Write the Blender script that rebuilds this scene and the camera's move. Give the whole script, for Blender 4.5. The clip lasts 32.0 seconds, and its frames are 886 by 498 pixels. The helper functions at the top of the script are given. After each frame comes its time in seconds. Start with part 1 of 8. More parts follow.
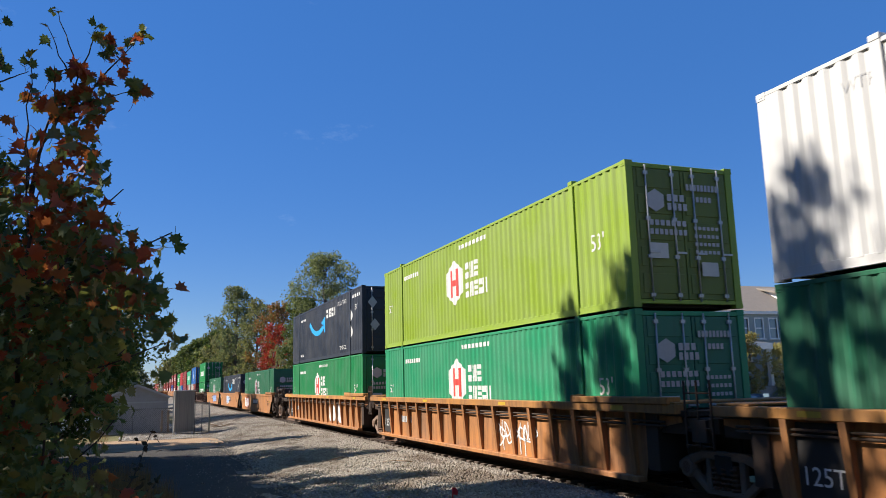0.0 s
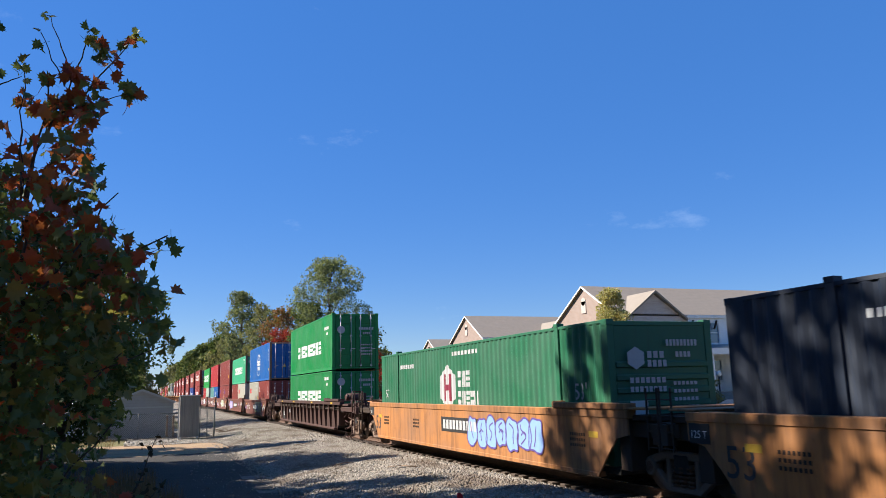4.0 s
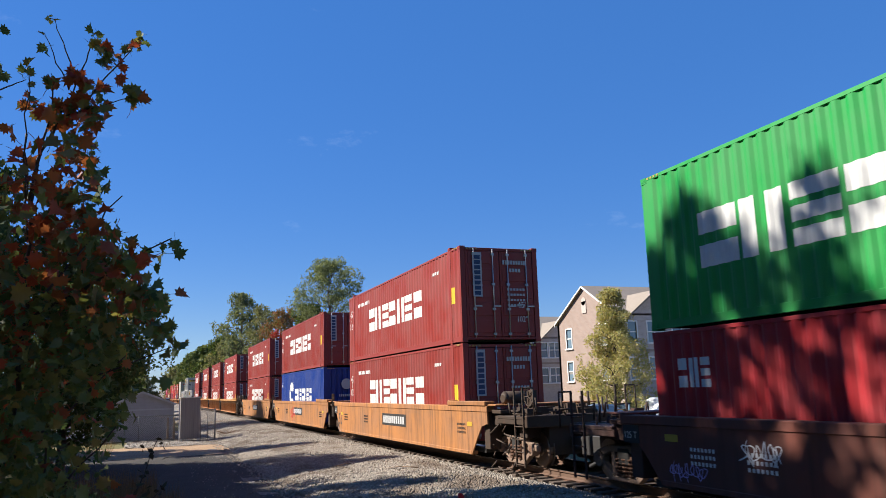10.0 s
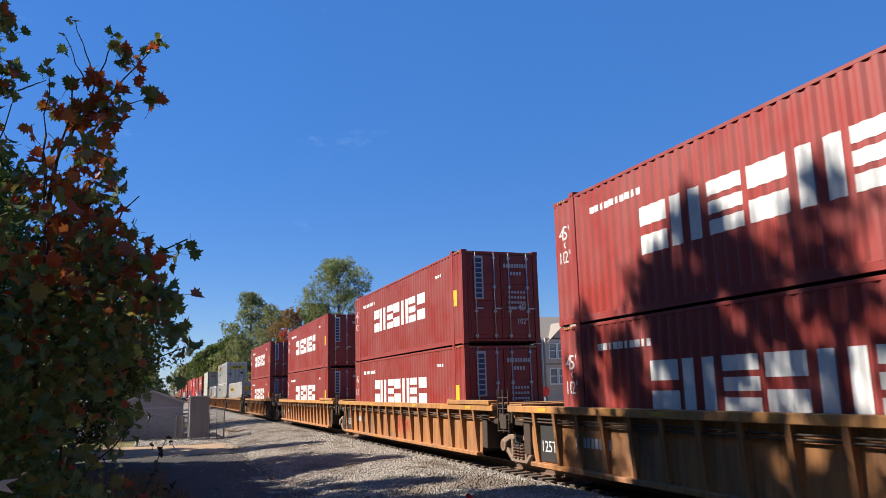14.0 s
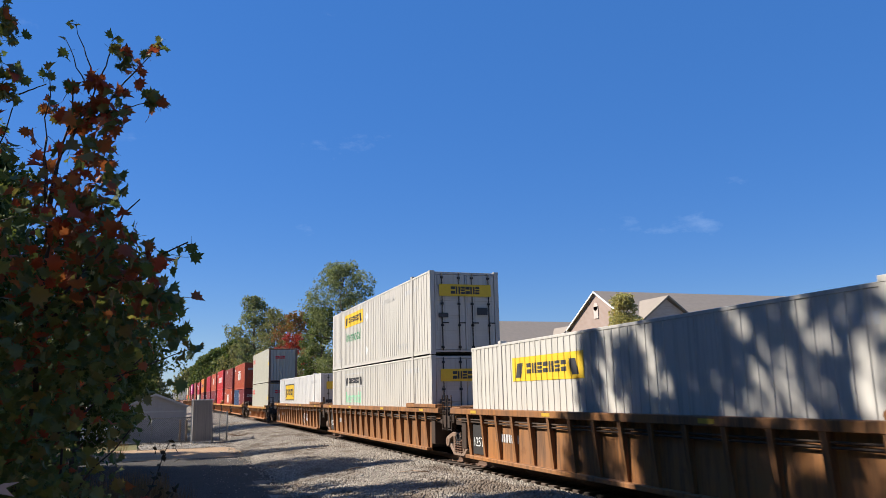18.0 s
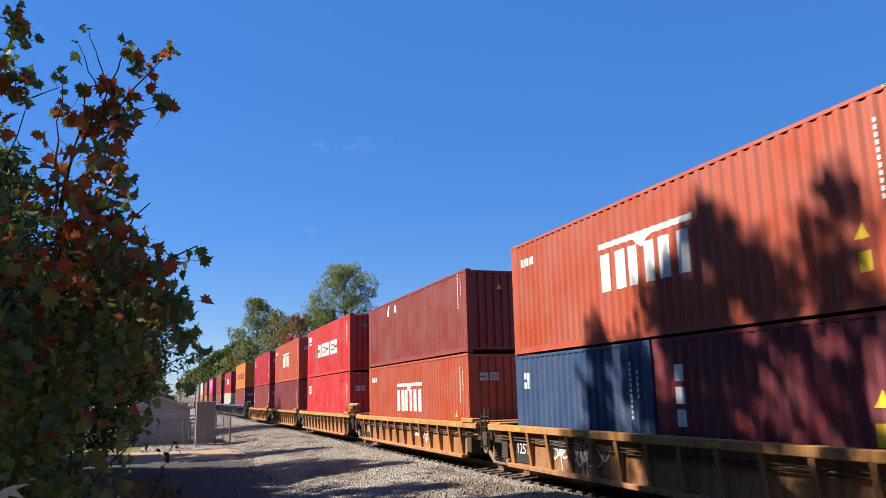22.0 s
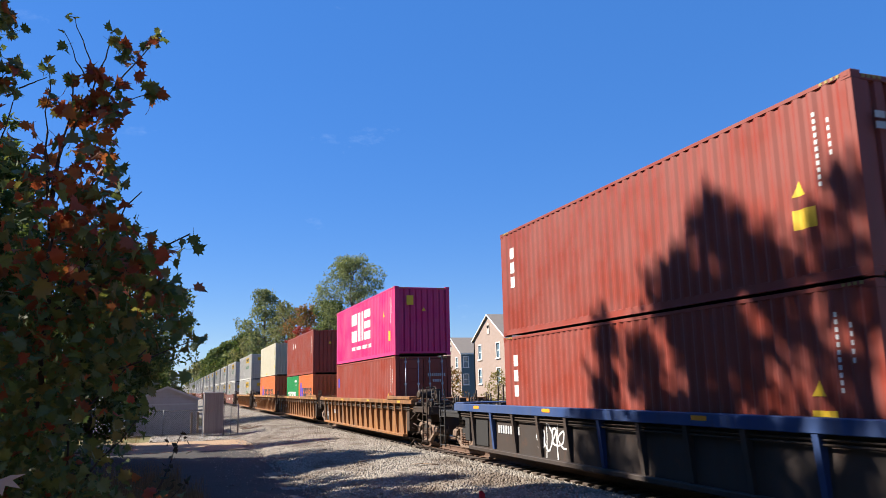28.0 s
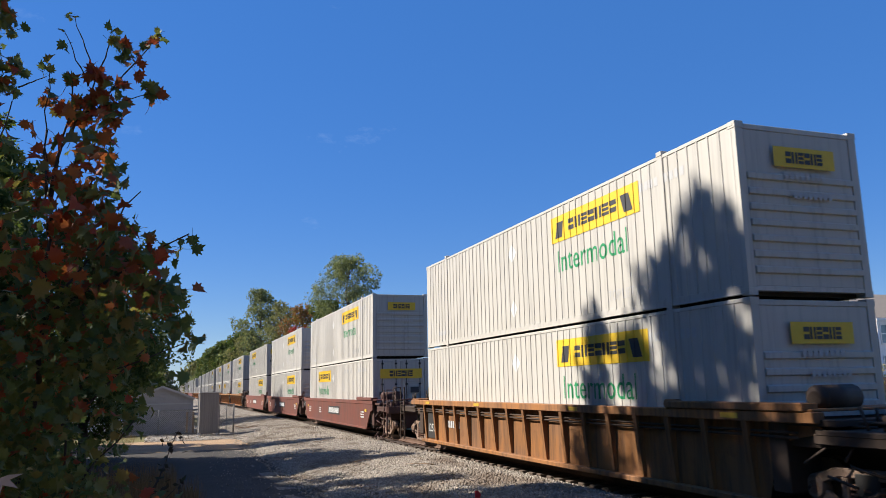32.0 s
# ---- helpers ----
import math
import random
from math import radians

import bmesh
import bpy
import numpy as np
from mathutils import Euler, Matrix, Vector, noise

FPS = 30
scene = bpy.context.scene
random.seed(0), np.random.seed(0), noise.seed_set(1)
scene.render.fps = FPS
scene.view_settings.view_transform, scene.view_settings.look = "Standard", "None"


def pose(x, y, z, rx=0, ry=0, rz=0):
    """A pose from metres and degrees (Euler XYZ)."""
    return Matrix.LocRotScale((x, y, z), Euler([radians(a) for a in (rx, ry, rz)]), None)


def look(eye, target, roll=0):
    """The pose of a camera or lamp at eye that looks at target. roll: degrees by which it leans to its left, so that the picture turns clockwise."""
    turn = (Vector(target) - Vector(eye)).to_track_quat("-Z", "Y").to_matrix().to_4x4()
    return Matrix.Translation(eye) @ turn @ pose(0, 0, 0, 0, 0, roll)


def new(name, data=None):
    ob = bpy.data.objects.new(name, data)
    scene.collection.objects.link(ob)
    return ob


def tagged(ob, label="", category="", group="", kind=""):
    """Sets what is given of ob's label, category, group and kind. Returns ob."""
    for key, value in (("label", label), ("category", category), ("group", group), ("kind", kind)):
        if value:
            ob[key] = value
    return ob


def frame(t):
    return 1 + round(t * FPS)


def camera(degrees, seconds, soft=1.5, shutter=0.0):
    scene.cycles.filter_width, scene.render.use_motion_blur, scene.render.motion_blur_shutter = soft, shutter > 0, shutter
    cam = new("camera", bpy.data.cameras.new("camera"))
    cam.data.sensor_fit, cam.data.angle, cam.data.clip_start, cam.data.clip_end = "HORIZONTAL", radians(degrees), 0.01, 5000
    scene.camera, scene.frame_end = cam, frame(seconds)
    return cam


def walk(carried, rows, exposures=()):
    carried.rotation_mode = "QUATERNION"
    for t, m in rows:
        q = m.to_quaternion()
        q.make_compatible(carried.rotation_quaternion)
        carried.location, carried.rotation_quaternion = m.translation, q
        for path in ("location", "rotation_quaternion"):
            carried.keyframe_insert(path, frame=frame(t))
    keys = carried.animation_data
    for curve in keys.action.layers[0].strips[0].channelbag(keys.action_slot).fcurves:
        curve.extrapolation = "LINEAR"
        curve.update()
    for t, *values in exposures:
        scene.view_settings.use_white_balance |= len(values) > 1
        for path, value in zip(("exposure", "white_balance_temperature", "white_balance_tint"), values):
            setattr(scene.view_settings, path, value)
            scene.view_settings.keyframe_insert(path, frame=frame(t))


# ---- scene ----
cam = camera(60.0, 32.0, soft=0.65, shutter=0.05)
EYE = 2.55
# seconds, yaw, pitch, roll of a phone held by hand in one place
ROWS = [
    (0.0, -21.138, 9.898, 1.423),
    (0.5, -21.021, 9.903, 1.409),
    (1.0, -20.965, 10.144, 1.128),
    (1.5, -20.982, 10.288, 0.99),
    (2.0, -20.951, 10.269, 0.993),
    (2.5, -20.804, 10.323, 1.117),
    (4.5, -20.802, 10.257, 1.464),
    (5.0, -20.824, 10.295, 1.408),
    (5.5, -20.733, 10.37, 1.525),
    (6.0, -20.625, 10.429, 1.559),
    (6.5, -20.714, 10.463, 1.422),
    (7.0, -20.912, 10.528, 1.615),
    (7.5, -20.973, 10.668, 1.692),
    (8.0, -20.975, 10.644, 1.658),
    (8.5, -20.906, 10.559, 1.804),
    (9.0, -20.828, 10.5, 1.795),
    (9.5, -20.762, 10.358, 1.83),
    (10.0, -20.737, 10.304, 1.74),
    (10.5, -20.666, 10.366, 1.411),
    (11.0, -20.567, 10.367, 1.355),
    (11.5, -20.542, 10.414, 1.404),
    (12.0, -20.424, 10.449, 1.492),
    (12.5, -20.282, 10.377, 1.461),
    (13.0, -20.27, 10.341, 1.385),
    (13.5, -20.238, 10.319, 1.484),
    (14.0, -20.122, 10.326, 1.437),
    (14.5, -20.106, 10.335, 1.354),
    (16.5, -20.1, 10.337, 1.263),
    (17.0, -20.065, 10.535, 1.241),
    (17.5, -19.953, 10.643, 1.283),
    (18.0, -19.899, 10.651, 1.276),
    (18.5, -19.841, 10.678, 1.2),
    (19.0, -19.794, 10.689, 1.368),
    (19.5, -19.798, 10.731, 1.472),
    (20.0, -19.821, 10.735, 1.626),
    (20.5, -19.786, 10.828, 1.515),
    (21.0, -19.732, 10.902, 1.497),
    (21.5, -19.728, 10.919, 1.476),
    (22.0, -19.665, 10.763, 1.369),
    (22.5, -19.491, 10.58, 1.266),
    (23.0, -19.386, 10.459, 1.104),
    (23.5, -19.335, 10.365, 1.066),
    (24.0, -19.265, 10.349, 0.863),
    (24.5, -19.359, 10.296, 0.726),
    (25.0, -19.482, 10.286, 0.721),
    (25.5, -19.5, 10.33, 0.679),
    (27.5, -19.278, 10.264, 1.188),
    (28.0, -19.172, 10.166, 1.213),
    (28.5, -19.203, 10.204, 1.054),
    (29.0, -19.399, 10.24, 1.093),
    (29.5, -19.492, 10.264, 1.034),
    (30.0, -19.51, 10.212, 1.029),
    (30.5, -19.51, 10.186, 1.056),
    (31.0, -19.463, 10.124, 1.081),
    (31.5, -19.456, 10.136, 1.088),
    (32.0, -19.478, 10.14, 1.19),
]
# the film's own brightening and darkening, in stops
METER = ((0, -0.15), (1, 0.11), (2, 0.13), (5, 0.08), (6, 0.1), (7, 0.0), (8, 0.13), (9, 0.0), (11, 0.0), (12, 0.1), (13, 0.1), (14, 0.0), (17, 0.0), (18, -0.1), (19, -0.15), (20, 0.0), (22, 0.12), (23, 0.13), (24, 0.0), (25, 0.1), (28, 0.2), (29, 0.06), (30, 0.05), (32, -0.06))
walk(cam, [(t, pose(0, 0, EYE, 90 + pitch, roll, yaw)) for t, yaw, pitch, roll in ROWS], [(t, 1.15 + d) for t, d in METER])

# ---- light ----
SUN = Vector((-0.657, 0.372, 0.656)).normalized()
world = bpy.data.worlds.new("world")
scene.world = world
world.use_nodes = True
wn, wl = world.node_tree.nodes, world.node_tree.links
sky = wn.new("ShaderNodeTexSky")
sky.sky_type = "NISHITA"
sky.sun_disc = False
sky.sun_elevation = math.asin(SUN.z)
sky.sun_rotation = math.atan2(SUN.x, SUN.y)
sky.altitude = 200.0
sky.air_density = 1.0
sky.dust_density = 0.15
sky.ozone_density = 3.0
tone = wn.new("ShaderNodeHueSaturation")
tone.inputs["Saturation"].default_value = 1.4
tone.inputs["Hue"].default_value = 0.518
wl.new(sky.outputs[0], tone.inputs["Color"])
haze = wn.new("ShaderNodeMix")
haze.data_type = "RGBA"
haze.inputs[0].default_value = 0.5
haze.inputs[7].default_value = (0.80, 2.42, 6.3, 1)
wl.new(tone.outputs[0], haze.inputs[6])
wisp_at = wn.new("ShaderNodeTexCoord")
wisp_map = wn.new("ShaderNodeMapping")
wisp_map.inputs["Scale"].default_value = (5.0, 5.0, 11.0)
wisp_map.inputs["Rotation"].default_value = (0.0, radians(14), 0.0)
wisp = wn.new("ShaderNodeTexNoise")
wisp.inputs["Scale"].default_value = 1.0
wisp.inputs["Detail"].default_value = 7.0
wisp.inputs["Roughness"].default_value = 0.62
wisp_ramp = wn.new("ShaderNodeValToRGB")
wisp_ramp.color_ramp.elements[0].position = 0.64
wisp_ramp.color_ramp.elements[1].position = 0.80
wisp_ramp.color_ramp.elements[1].color = (0.16, 0.16, 0.16, 1)
cloud = wn.new("ShaderNodeMix")
cloud.data_type = "RGBA"
cloud.inputs[7].default_value = (9.0, 10.5, 12.5, 1)
wl.new(wisp_at.outputs["Generated"], wisp_map.inputs["Vector"])
wl.new(wisp_map.outputs[0], wisp.inputs["Vector"])
wl.new(wisp.outputs["Fac"], wisp_ramp.inputs[0])
wl.new(wisp_ramp.outputs[0], cloud.inputs[0])
wl.new(haze.outputs[2], cloud.inputs[6])
wl.new(cloud.outputs[2], wn["Background"].inputs[0])
wn["Background"].inputs[1].default_value = 0.057
sun_data = bpy.data.lights.new("sun", "SUN")
sun_data.energy = 5.0
sun_data.angle = radians(0.55)
sun_data.color = (1.0, 0.93, 0.83)
sun = new("sun", sun_data)
sun.matrix_world = look((-60, 40, 60), (-60 - SUN.x, 40 - SUN.y, 60 - SUN.z))

# ---- materials ----
MATS = {}


def material(name):
    m = bpy.data.materials.new(name)
    m.use_nodes = True
    n, l = m.node_tree.nodes, m.node_tree.links
    return m, n, l, n["Principled BSDF"]


def noise_node(n, l, scale, detail=4.0, vec=None, rough=0.55):
    t = n.new("ShaderNodeTexNoise")
    t.inputs["Scale"].default_value = scale
    t.inputs["Detail"].default_value = detail
    t.inputs["Roughness"].default_value = rough
    if vec is not None:
        l.new(vec, t.inputs["Vector"])
    return t.outputs["Fac"]


def ramp(n, l, fac, stops):
    r = n.new("ShaderNodeValToRGB")
    while len(r.color_ramp.elements) < len(stops):
        r.color_ramp.elements.new(0.5)
    for e, (p, c) in zip(r.color_ramp.elements, stops):
        e.position = p
        e.color = (*c, 1) if len(c) == 3 else c
    l.new(fac, r.inputs[0])
    return r.outputs[0]


def mix(n, l, fac, a, b, mode="MIX"):
    x = n.new("ShaderNodeMix")
    x.data_type, x.blend_type = "RGBA", mode
    for sock, v in ((x.inputs[0], fac), (x.inputs[6], a), (x.inputs[7], b)):
        if isinstance(v, (int, float)):
            sock.default_value = v
        elif isinstance(v, tuple):
            sock.default_value = (*v, 1)
        else:
            l.new(v, sock)
    return x.outputs[2]


def bump(n, l, p, height, strength, distance=0.01):
    b = n.new("ShaderNodeBump")
    b.inputs["Strength"].default_value = strength
    b.inputs["Distance"].default_value = distance
    l.new(height, b.inputs["Height"])
    l.new(b.outputs[0], p.inputs["Normal"])


def coords(n, l, kind="Object", scale=(1, 1, 1)):
    c = n.new("ShaderNodeTexCoord")
    m = n.new("ShaderNodeMapping")
    m.inputs["Scale"].default_value = scale
    l.new(c.outputs[kind], m.inputs["Vector"])
    return m.outputs[0]


def grey(c, k):
    g = sum(c) / 3
    return tuple(g + (v - g) * k for v in c)


def paint(name, rgb, wear=0.35, rust=0.25, rough=0.5, chalk=0.09):
    """Weathered steel paint: faded patches, vertical dirt streaks, some rust."""
    if name in MATS:
        return MATS[name]
    m, n, l, p = material(name)
    big = noise_node(n, l, 0.9, 5, coords(n, l))
    fade = ramp(n, l, big, [(0.35, (0, 0, 0)), (0.72, (1, 1, 1))])
    faded = tuple(min(0.9, v * (1 - 0.25 * chalk) + 0.16 * chalk) for v in grey(rgb, 0.85))
    col = mix(n, l, fade, rgb, faded)
    streak = noise_node(n, l, 1.0, 6, coords(n, l, scale=(9, 9, 0.35)))
    sf = ramp(n, l, streak, [(0.50, (0, 0, 0)), (0.75, (wear, wear, wear))])
    dirt = tuple(v * 0.45 + 0.02 for v in grey(rgb, 0.6))
    col = mix(n, l, sf, col, dirt)
    rn = noise_node(n, l, 5.5, 8, coords(n, l, scale=(1, 1, 0.55)), 0.7)
    rf = ramp(n, l, rn, [(0.665, (0, 0, 0)), (0.73, (rust, rust, rust))])
    col = mix(n, l, rf, col, (0.10, 0.038, 0.016))
    info = n.new("ShaderNodeObjectInfo")
    var = ramp(n, l, info.outputs["Random"], [(0.0, (0.88, 0.88, 0.88)), (1.0, (1.05, 1.05, 1.05))])
    col = mix(n, l, 1.0, col, var, "MULTIPLY")
    l.new(col, p.inputs["Base Color"])
    rr = ramp(n, l, big, [(0.3, (rough - 0.1,) * 3), (0.7, (rough + 0.15,) * 3)])
    l.new(rr, p.inputs["Roughness"])
    p.inputs["Specular IOR Level"].default_value = 0.3
    bump(n, l, p, noise_node(n, l, 14, 6, coords(n, l)), 0.08, 0.01)
    MATS[name] = m
    return m


def plain(name, rgb, rough=0.6, metal=0.0, vary=0.2, scale=6.0, rel=0.1):
    """A surface of one colour with mottling at two scales and fine relief."""
    if name in MATS:
        return MATS[name]
    m, n, l, p = material(name)
    a = noise_node(n, l, scale, 6, coords(n, l))
    b = noise_node(n, l, scale * 9, 3, coords(n, l))
    col = mix(n, l, a, tuple(v * (1 - vary) for v in rgb), tuple(min(0.95, v * (1 + vary)) for v in rgb))
    col = mix(n, l, 0.35, col, mix(n, l, b, tuple(v * (1 - vary) for v in rgb), tuple(min(0.95, v * (1 + vary)) for v in rgb)))
    l.new(col, p.inputs["Base Color"])
    p.inputs["Roughness"].default_value = rough
    p.inputs["Metallic"].default_value = metal
    bump(n, l, p, b, rel, 0.01)
    MATS[name] = m
    return m


def leafy(name, cols, trans=0.35, rough=0.75):
    """Leaves: each one takes its own colour, and lets some light through."""
    m, n, l, p = material(name)
    g = n.new("ShaderNodeNewGeometry")
    stops = [(i / max(1, len(cols) - 1), c) for i, c in enumerate(cols)]
    col = ramp(n, l, g.outputs["Random Per Island"], stops)
    vein = noise_node(n, l, 30, 3, coords(n, l))
    col = mix(n, l, 0.3, col, mix(n, l, vein, (0.2, 0.2, 0.15), (0.6, 0.6, 0.5)), "OVERLAY")
    l.new(col, p.inputs["Base Color"])
    p.inputs["Roughness"].default_value = rough
    p.inputs["Specular IOR Level"].default_value = 0.2
    t = n.new("ShaderNodeBsdfTranslucent")
    l.new(mix(n, l, 1.0, col, (1.0, 0.95, 0.5), "MULTIPLY"), t.inputs[0])
    s = n.new("ShaderNodeMixShader")
    s.inputs[0].default_value = trans
    l.new(p.outputs[0], s.inputs[1])
    l.new(t.outputs[0], s.inputs[2])
    l.new(s.outputs[0], n["Material Output"].inputs[0])
    MATS[name] = m
    return m


def ground_mat(name, c1, c2, c3, scale, rel, rough=0.9, fine=60):
    m, n, l, p = material(name)
    v = coords(n, l)
    a = noise_node(n, l, scale, 8, v, 0.65)
    b = noise_node(n, l, fine, 4, v, 0.6)
    col = ramp(n, l, a, [(0.3, c1), (0.52, c2), (0.75, c3)])
    col = mix(n, l, 0.5, col, ramp(n, l, b, [(0.3, tuple(x * 0.45 for x in c1)), (0.7, tuple(min(0.9, x * 1.35) for x in c3))]))
    l.new(col, p.inputs["Base Color"])
    p.inputs["Roughness"].default_value = rough
    p.inputs["Specular IOR Level"].default_value = 0.15
    bump(n, l, p, b, rel, 0.03)
    MATS[name] = m
    return m


def stone_mat():
    m, n, l, p = material("ballast_stone")
    g = n.new("ShaderNodeNewGeometry")
    col = ramp(n, l, g.outputs["Random Per Island"], [(0, (0.085, 0.065, 0.048)), (0.35, (0.19, 0.16, 0.125)), (0.7, (0.30, 0.262, 0.212)), (1, (0.45, 0.405, 0.34))])
    col = mix(n, l, 0.5, col, mix(n, l, noise_node(n, l, 0.6, 5, coords(n, l)), (0.17, 0.135, 0.10), (0.35, 0.31, 0.26)))
    soil = ramp(n, l, noise_node(n, l, 0.45, 6, coords(n, l, scale=(1.6, 0.7, 1)), 0.6), [(0.50, (0, 0, 0)), (0.64, (0.8, 0.8, 0.8))])
    col = mix(n, l, soil, col, (0.105, 0.072, 0.048))
    l.new(col, p.inputs["Base Color"])
    p.inputs["Roughness"].default_value = 0.85
    return m


def ballast_bed():
    m, n, l, p = material("ballast_bed")
    v = n.new("ShaderNodeTexVoronoi")
    v.inputs["Scale"].default_value = 15
    l.new(coords(n, l), v.inputs["Vector"])
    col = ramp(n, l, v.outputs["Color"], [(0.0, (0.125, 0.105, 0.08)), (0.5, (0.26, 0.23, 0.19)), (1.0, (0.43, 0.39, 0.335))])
    # Cell edges darken the colour to stand for shade between the stones
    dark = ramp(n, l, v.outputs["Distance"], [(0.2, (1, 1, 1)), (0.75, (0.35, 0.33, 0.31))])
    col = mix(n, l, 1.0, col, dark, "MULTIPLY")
    col = mix(n, l, 0.25, col, mix(n, l, noise_node(n, l, 0.5, 5, coords(n, l)), (0.13, 0.105, 0.08), (0.25, 0.23, 0.20)))
    soil = ramp(n, l, noise_node(n, l, 0.45, 6, coords(n, l, scale=(1.6, 0.7, 1)), 0.6), [(0.50, (0, 0, 0)), (0.64, (0.8, 0.8, 0.8))])
    col = mix(n, l, soil, col, (0.105, 0.072, 0.048))
    l.new(col, p.inputs["Base Color"])
    p.inputs["Roughness"].default_value = 0.9
    bump(n, l, p, dark, 0.9, 0.05)
    return m


def brick_mat(name, c1, c2, mortar):
    m, n, l, p = material(name)
    b = n.new("ShaderNodeTexBrick")
    b.inputs["Scale"].default_value = 1.0
    b.inputs["Brick Width"].default_value = 0.22
    b.inputs["Row Height"].default_value = 0.075
    b.inputs["Mortar Size"].default_value = 0.009
    b.inputs["Color1"].default_value = (*c1, 1)
    b.inputs["Color2"].default_value = (*c2, 1)
    b.inputs["Mortar"].default_value = (*mortar, 1)
    c = n.new("ShaderNodeTexCoord")
    sep = n.new("ShaderNodeSeparateXYZ")
    com = n.new("ShaderNodeCombineXYZ")
    add = n.new("ShaderNodeMath")
    l.new(c.outputs["Object"], sep.inputs[0])
    l.new(sep.outputs[0], add.inputs[0])
    l.new(sep.outputs[1], add.inputs[1])
    l.new(add.outputs[0], com.inputs[0])
    l.new(sep.outputs[2], com.inputs[1])
    l.new(com.outputs[0], b.inputs["Vector"])
    col = mix(n, l, 0.35, b.outputs["Color"], mix(n, l, noise_node(n, l, 1.2, 5, coords(n, l)), tuple(v * 0.7 for v in c1), tuple(v * 1.2 for v in c2)))
    l.new(col, p.inputs["Base Color"])
    p.inputs["Roughness"].default_value = 0.85
    bump(n, l, p, b.outputs["Fac"], -0.3, 0.01)
    MATS[name] = m
    return m


def course_mat(name, rgb, pitch, depth=0.4):
    """Lap siding or shingle courses: level bands of one height."""
    m, n, l, p = material(name)
    w = n.new("ShaderNodeTexWave")
    w.wave_type, w.bands_direction, w.wave_profile = "BANDS", "Z", "SAW"
    w.inputs["Scale"].default_value = 0.314 / pitch
    l.new(coords(n, l), w.inputs["Vector"])
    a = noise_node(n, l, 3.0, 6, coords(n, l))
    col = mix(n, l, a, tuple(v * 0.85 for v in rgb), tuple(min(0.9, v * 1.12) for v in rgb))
    # Thin darker line at each step: the lap's shadow put into the colour
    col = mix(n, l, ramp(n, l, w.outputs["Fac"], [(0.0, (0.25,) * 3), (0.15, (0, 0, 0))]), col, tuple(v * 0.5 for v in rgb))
    l.new(col, p.inputs["Base Color"])
    p.inputs["Roughness"].default_value = 0.85
    p.inputs["Specular IOR Level"].default_value = 0.15
    bump(n, l, p, w.outputs["Fac"], depth, 0.02)
    MATS[name] = m
    return m


def glass_mat():
    m, n, l, p = material("window_glass")
    # Blue-grey base stands for reflected sky and pale blinds behind the panes
    p.inputs["Base Color"].default_value = (0.13, 0.19, 0.24, 1)
    p.inputs["Roughness"].default_value = 0.06
    p.inputs["Specular IOR Level"].default_value = 0.9
    bump(n, l, p, noise_node(n, l, 2.0, 2, coords(n, l)), 0.03, 0.02)
    return m


GLASS = glass_mat()
STEEL_DARK = plain("grimy_black_steel", (0.018, 0.016, 0.015), 0.7, 0.0, 0.35, 5)
RUSTY = plain("rusted_steel", (0.12, 0.055, 0.03), 0.8, 0.0, 0.4, 5, 0.3)
WHEEL = plain("wheel_steel", (0.16, 0.11, 0.08), 0.5, 0.6, 0.3, 8)
RAIL = plain("rail_rust", (0.13, 0.075, 0.05), 0.65, 0.2, 0.3, 6)
RAIL_TOP = plain("rail_shine", (0.55, 0.52, 0.50), 0.25, 1.0, 0.1, 6)
TIE = plain("creosote_timber", (0.075, 0.052, 0.038), 0.9, 0, 0.45, 7, 0.5)
GALV = plain("galvanised_steel", (0.42, 0.42, 0.42), 0.45, 0.5, 0.2, 4)
RUBBER = plain("rubber", (0.02, 0.02, 0.02), 0.85, 0, 0.2)
WHITE_MARK = plain("white_lettering", (0.60, 0.60, 0.58), 0.6, 0, 0.12, 9)
GREY_MARK = plain("faded_lettering", (0.42, 0.42, 0.42), 0.7, 0, 0.2, 9)
BLACK_MARK = plain("black_lettering", (0.03, 0.03, 0.035), 0.6, 0, 0.2, 9)
YELLOW_MARK = plain("yellow_marking", (0.66, 0.43, 0.02), 0.55, 0, 0.15, 9)
HAZARD = plain("faded_hazard_yellow", (0.30, 0.22, 0.06), 0.7, 0, 0.4, 14)
GREEN_MARK = plain("green_lettering", (0.01, 0.22, 0.08), 0.55, 0, 0.15, 9)
MINT_MARK = plain("mint_lettering", (0.22, 0.62, 0.38), 0.55, 0, 0.15, 9)
BLUE_MARK = plain("blue_lettering", (0.015, 0.04, 0.42), 0.55, 0, 0.15, 9)
CYAN_MARK = plain("sky_blue_mark", (0.02, 0.36, 0.75), 0.5, 0, 0.12, 9)
RED_MARK = plain("red_lettering", (0.60, 0.02, 0.03), 0.55, 0, 0.15, 9)
ORANGE_MARK = plain("orange_reflector", (0.85, 0.30, 0.02), 0.4, 0, 0.1, 9)
MAROON_MARK = plain("maroon_emblem", (0.20, 0.015, 0.04), 0.55, 0, 0.15, 9)
LILAC = plain("lilac_spray_paint", (0.42, 0.32, 0.62), 0.6, 0, 0.2, 7)
LIMEG = plain("yellow_green_spray_paint", (0.55, 0.62, 0.10), 0.6, 0, 0.2, 7)
SPRAYW = plain("white_spray_paint", (0.68, 0.67, 0.66), 0.6, 0, 0.15, 7)
SPRAYB = plain("blue_spray_paint", (0.22, 0.36, 0.62), 0.6, 0, 0.2, 7)
SPRAYK = plain("blue_black_spray_paint", (0.022, 0.03, 0.06), 0.55, 0, 0.25, 7)
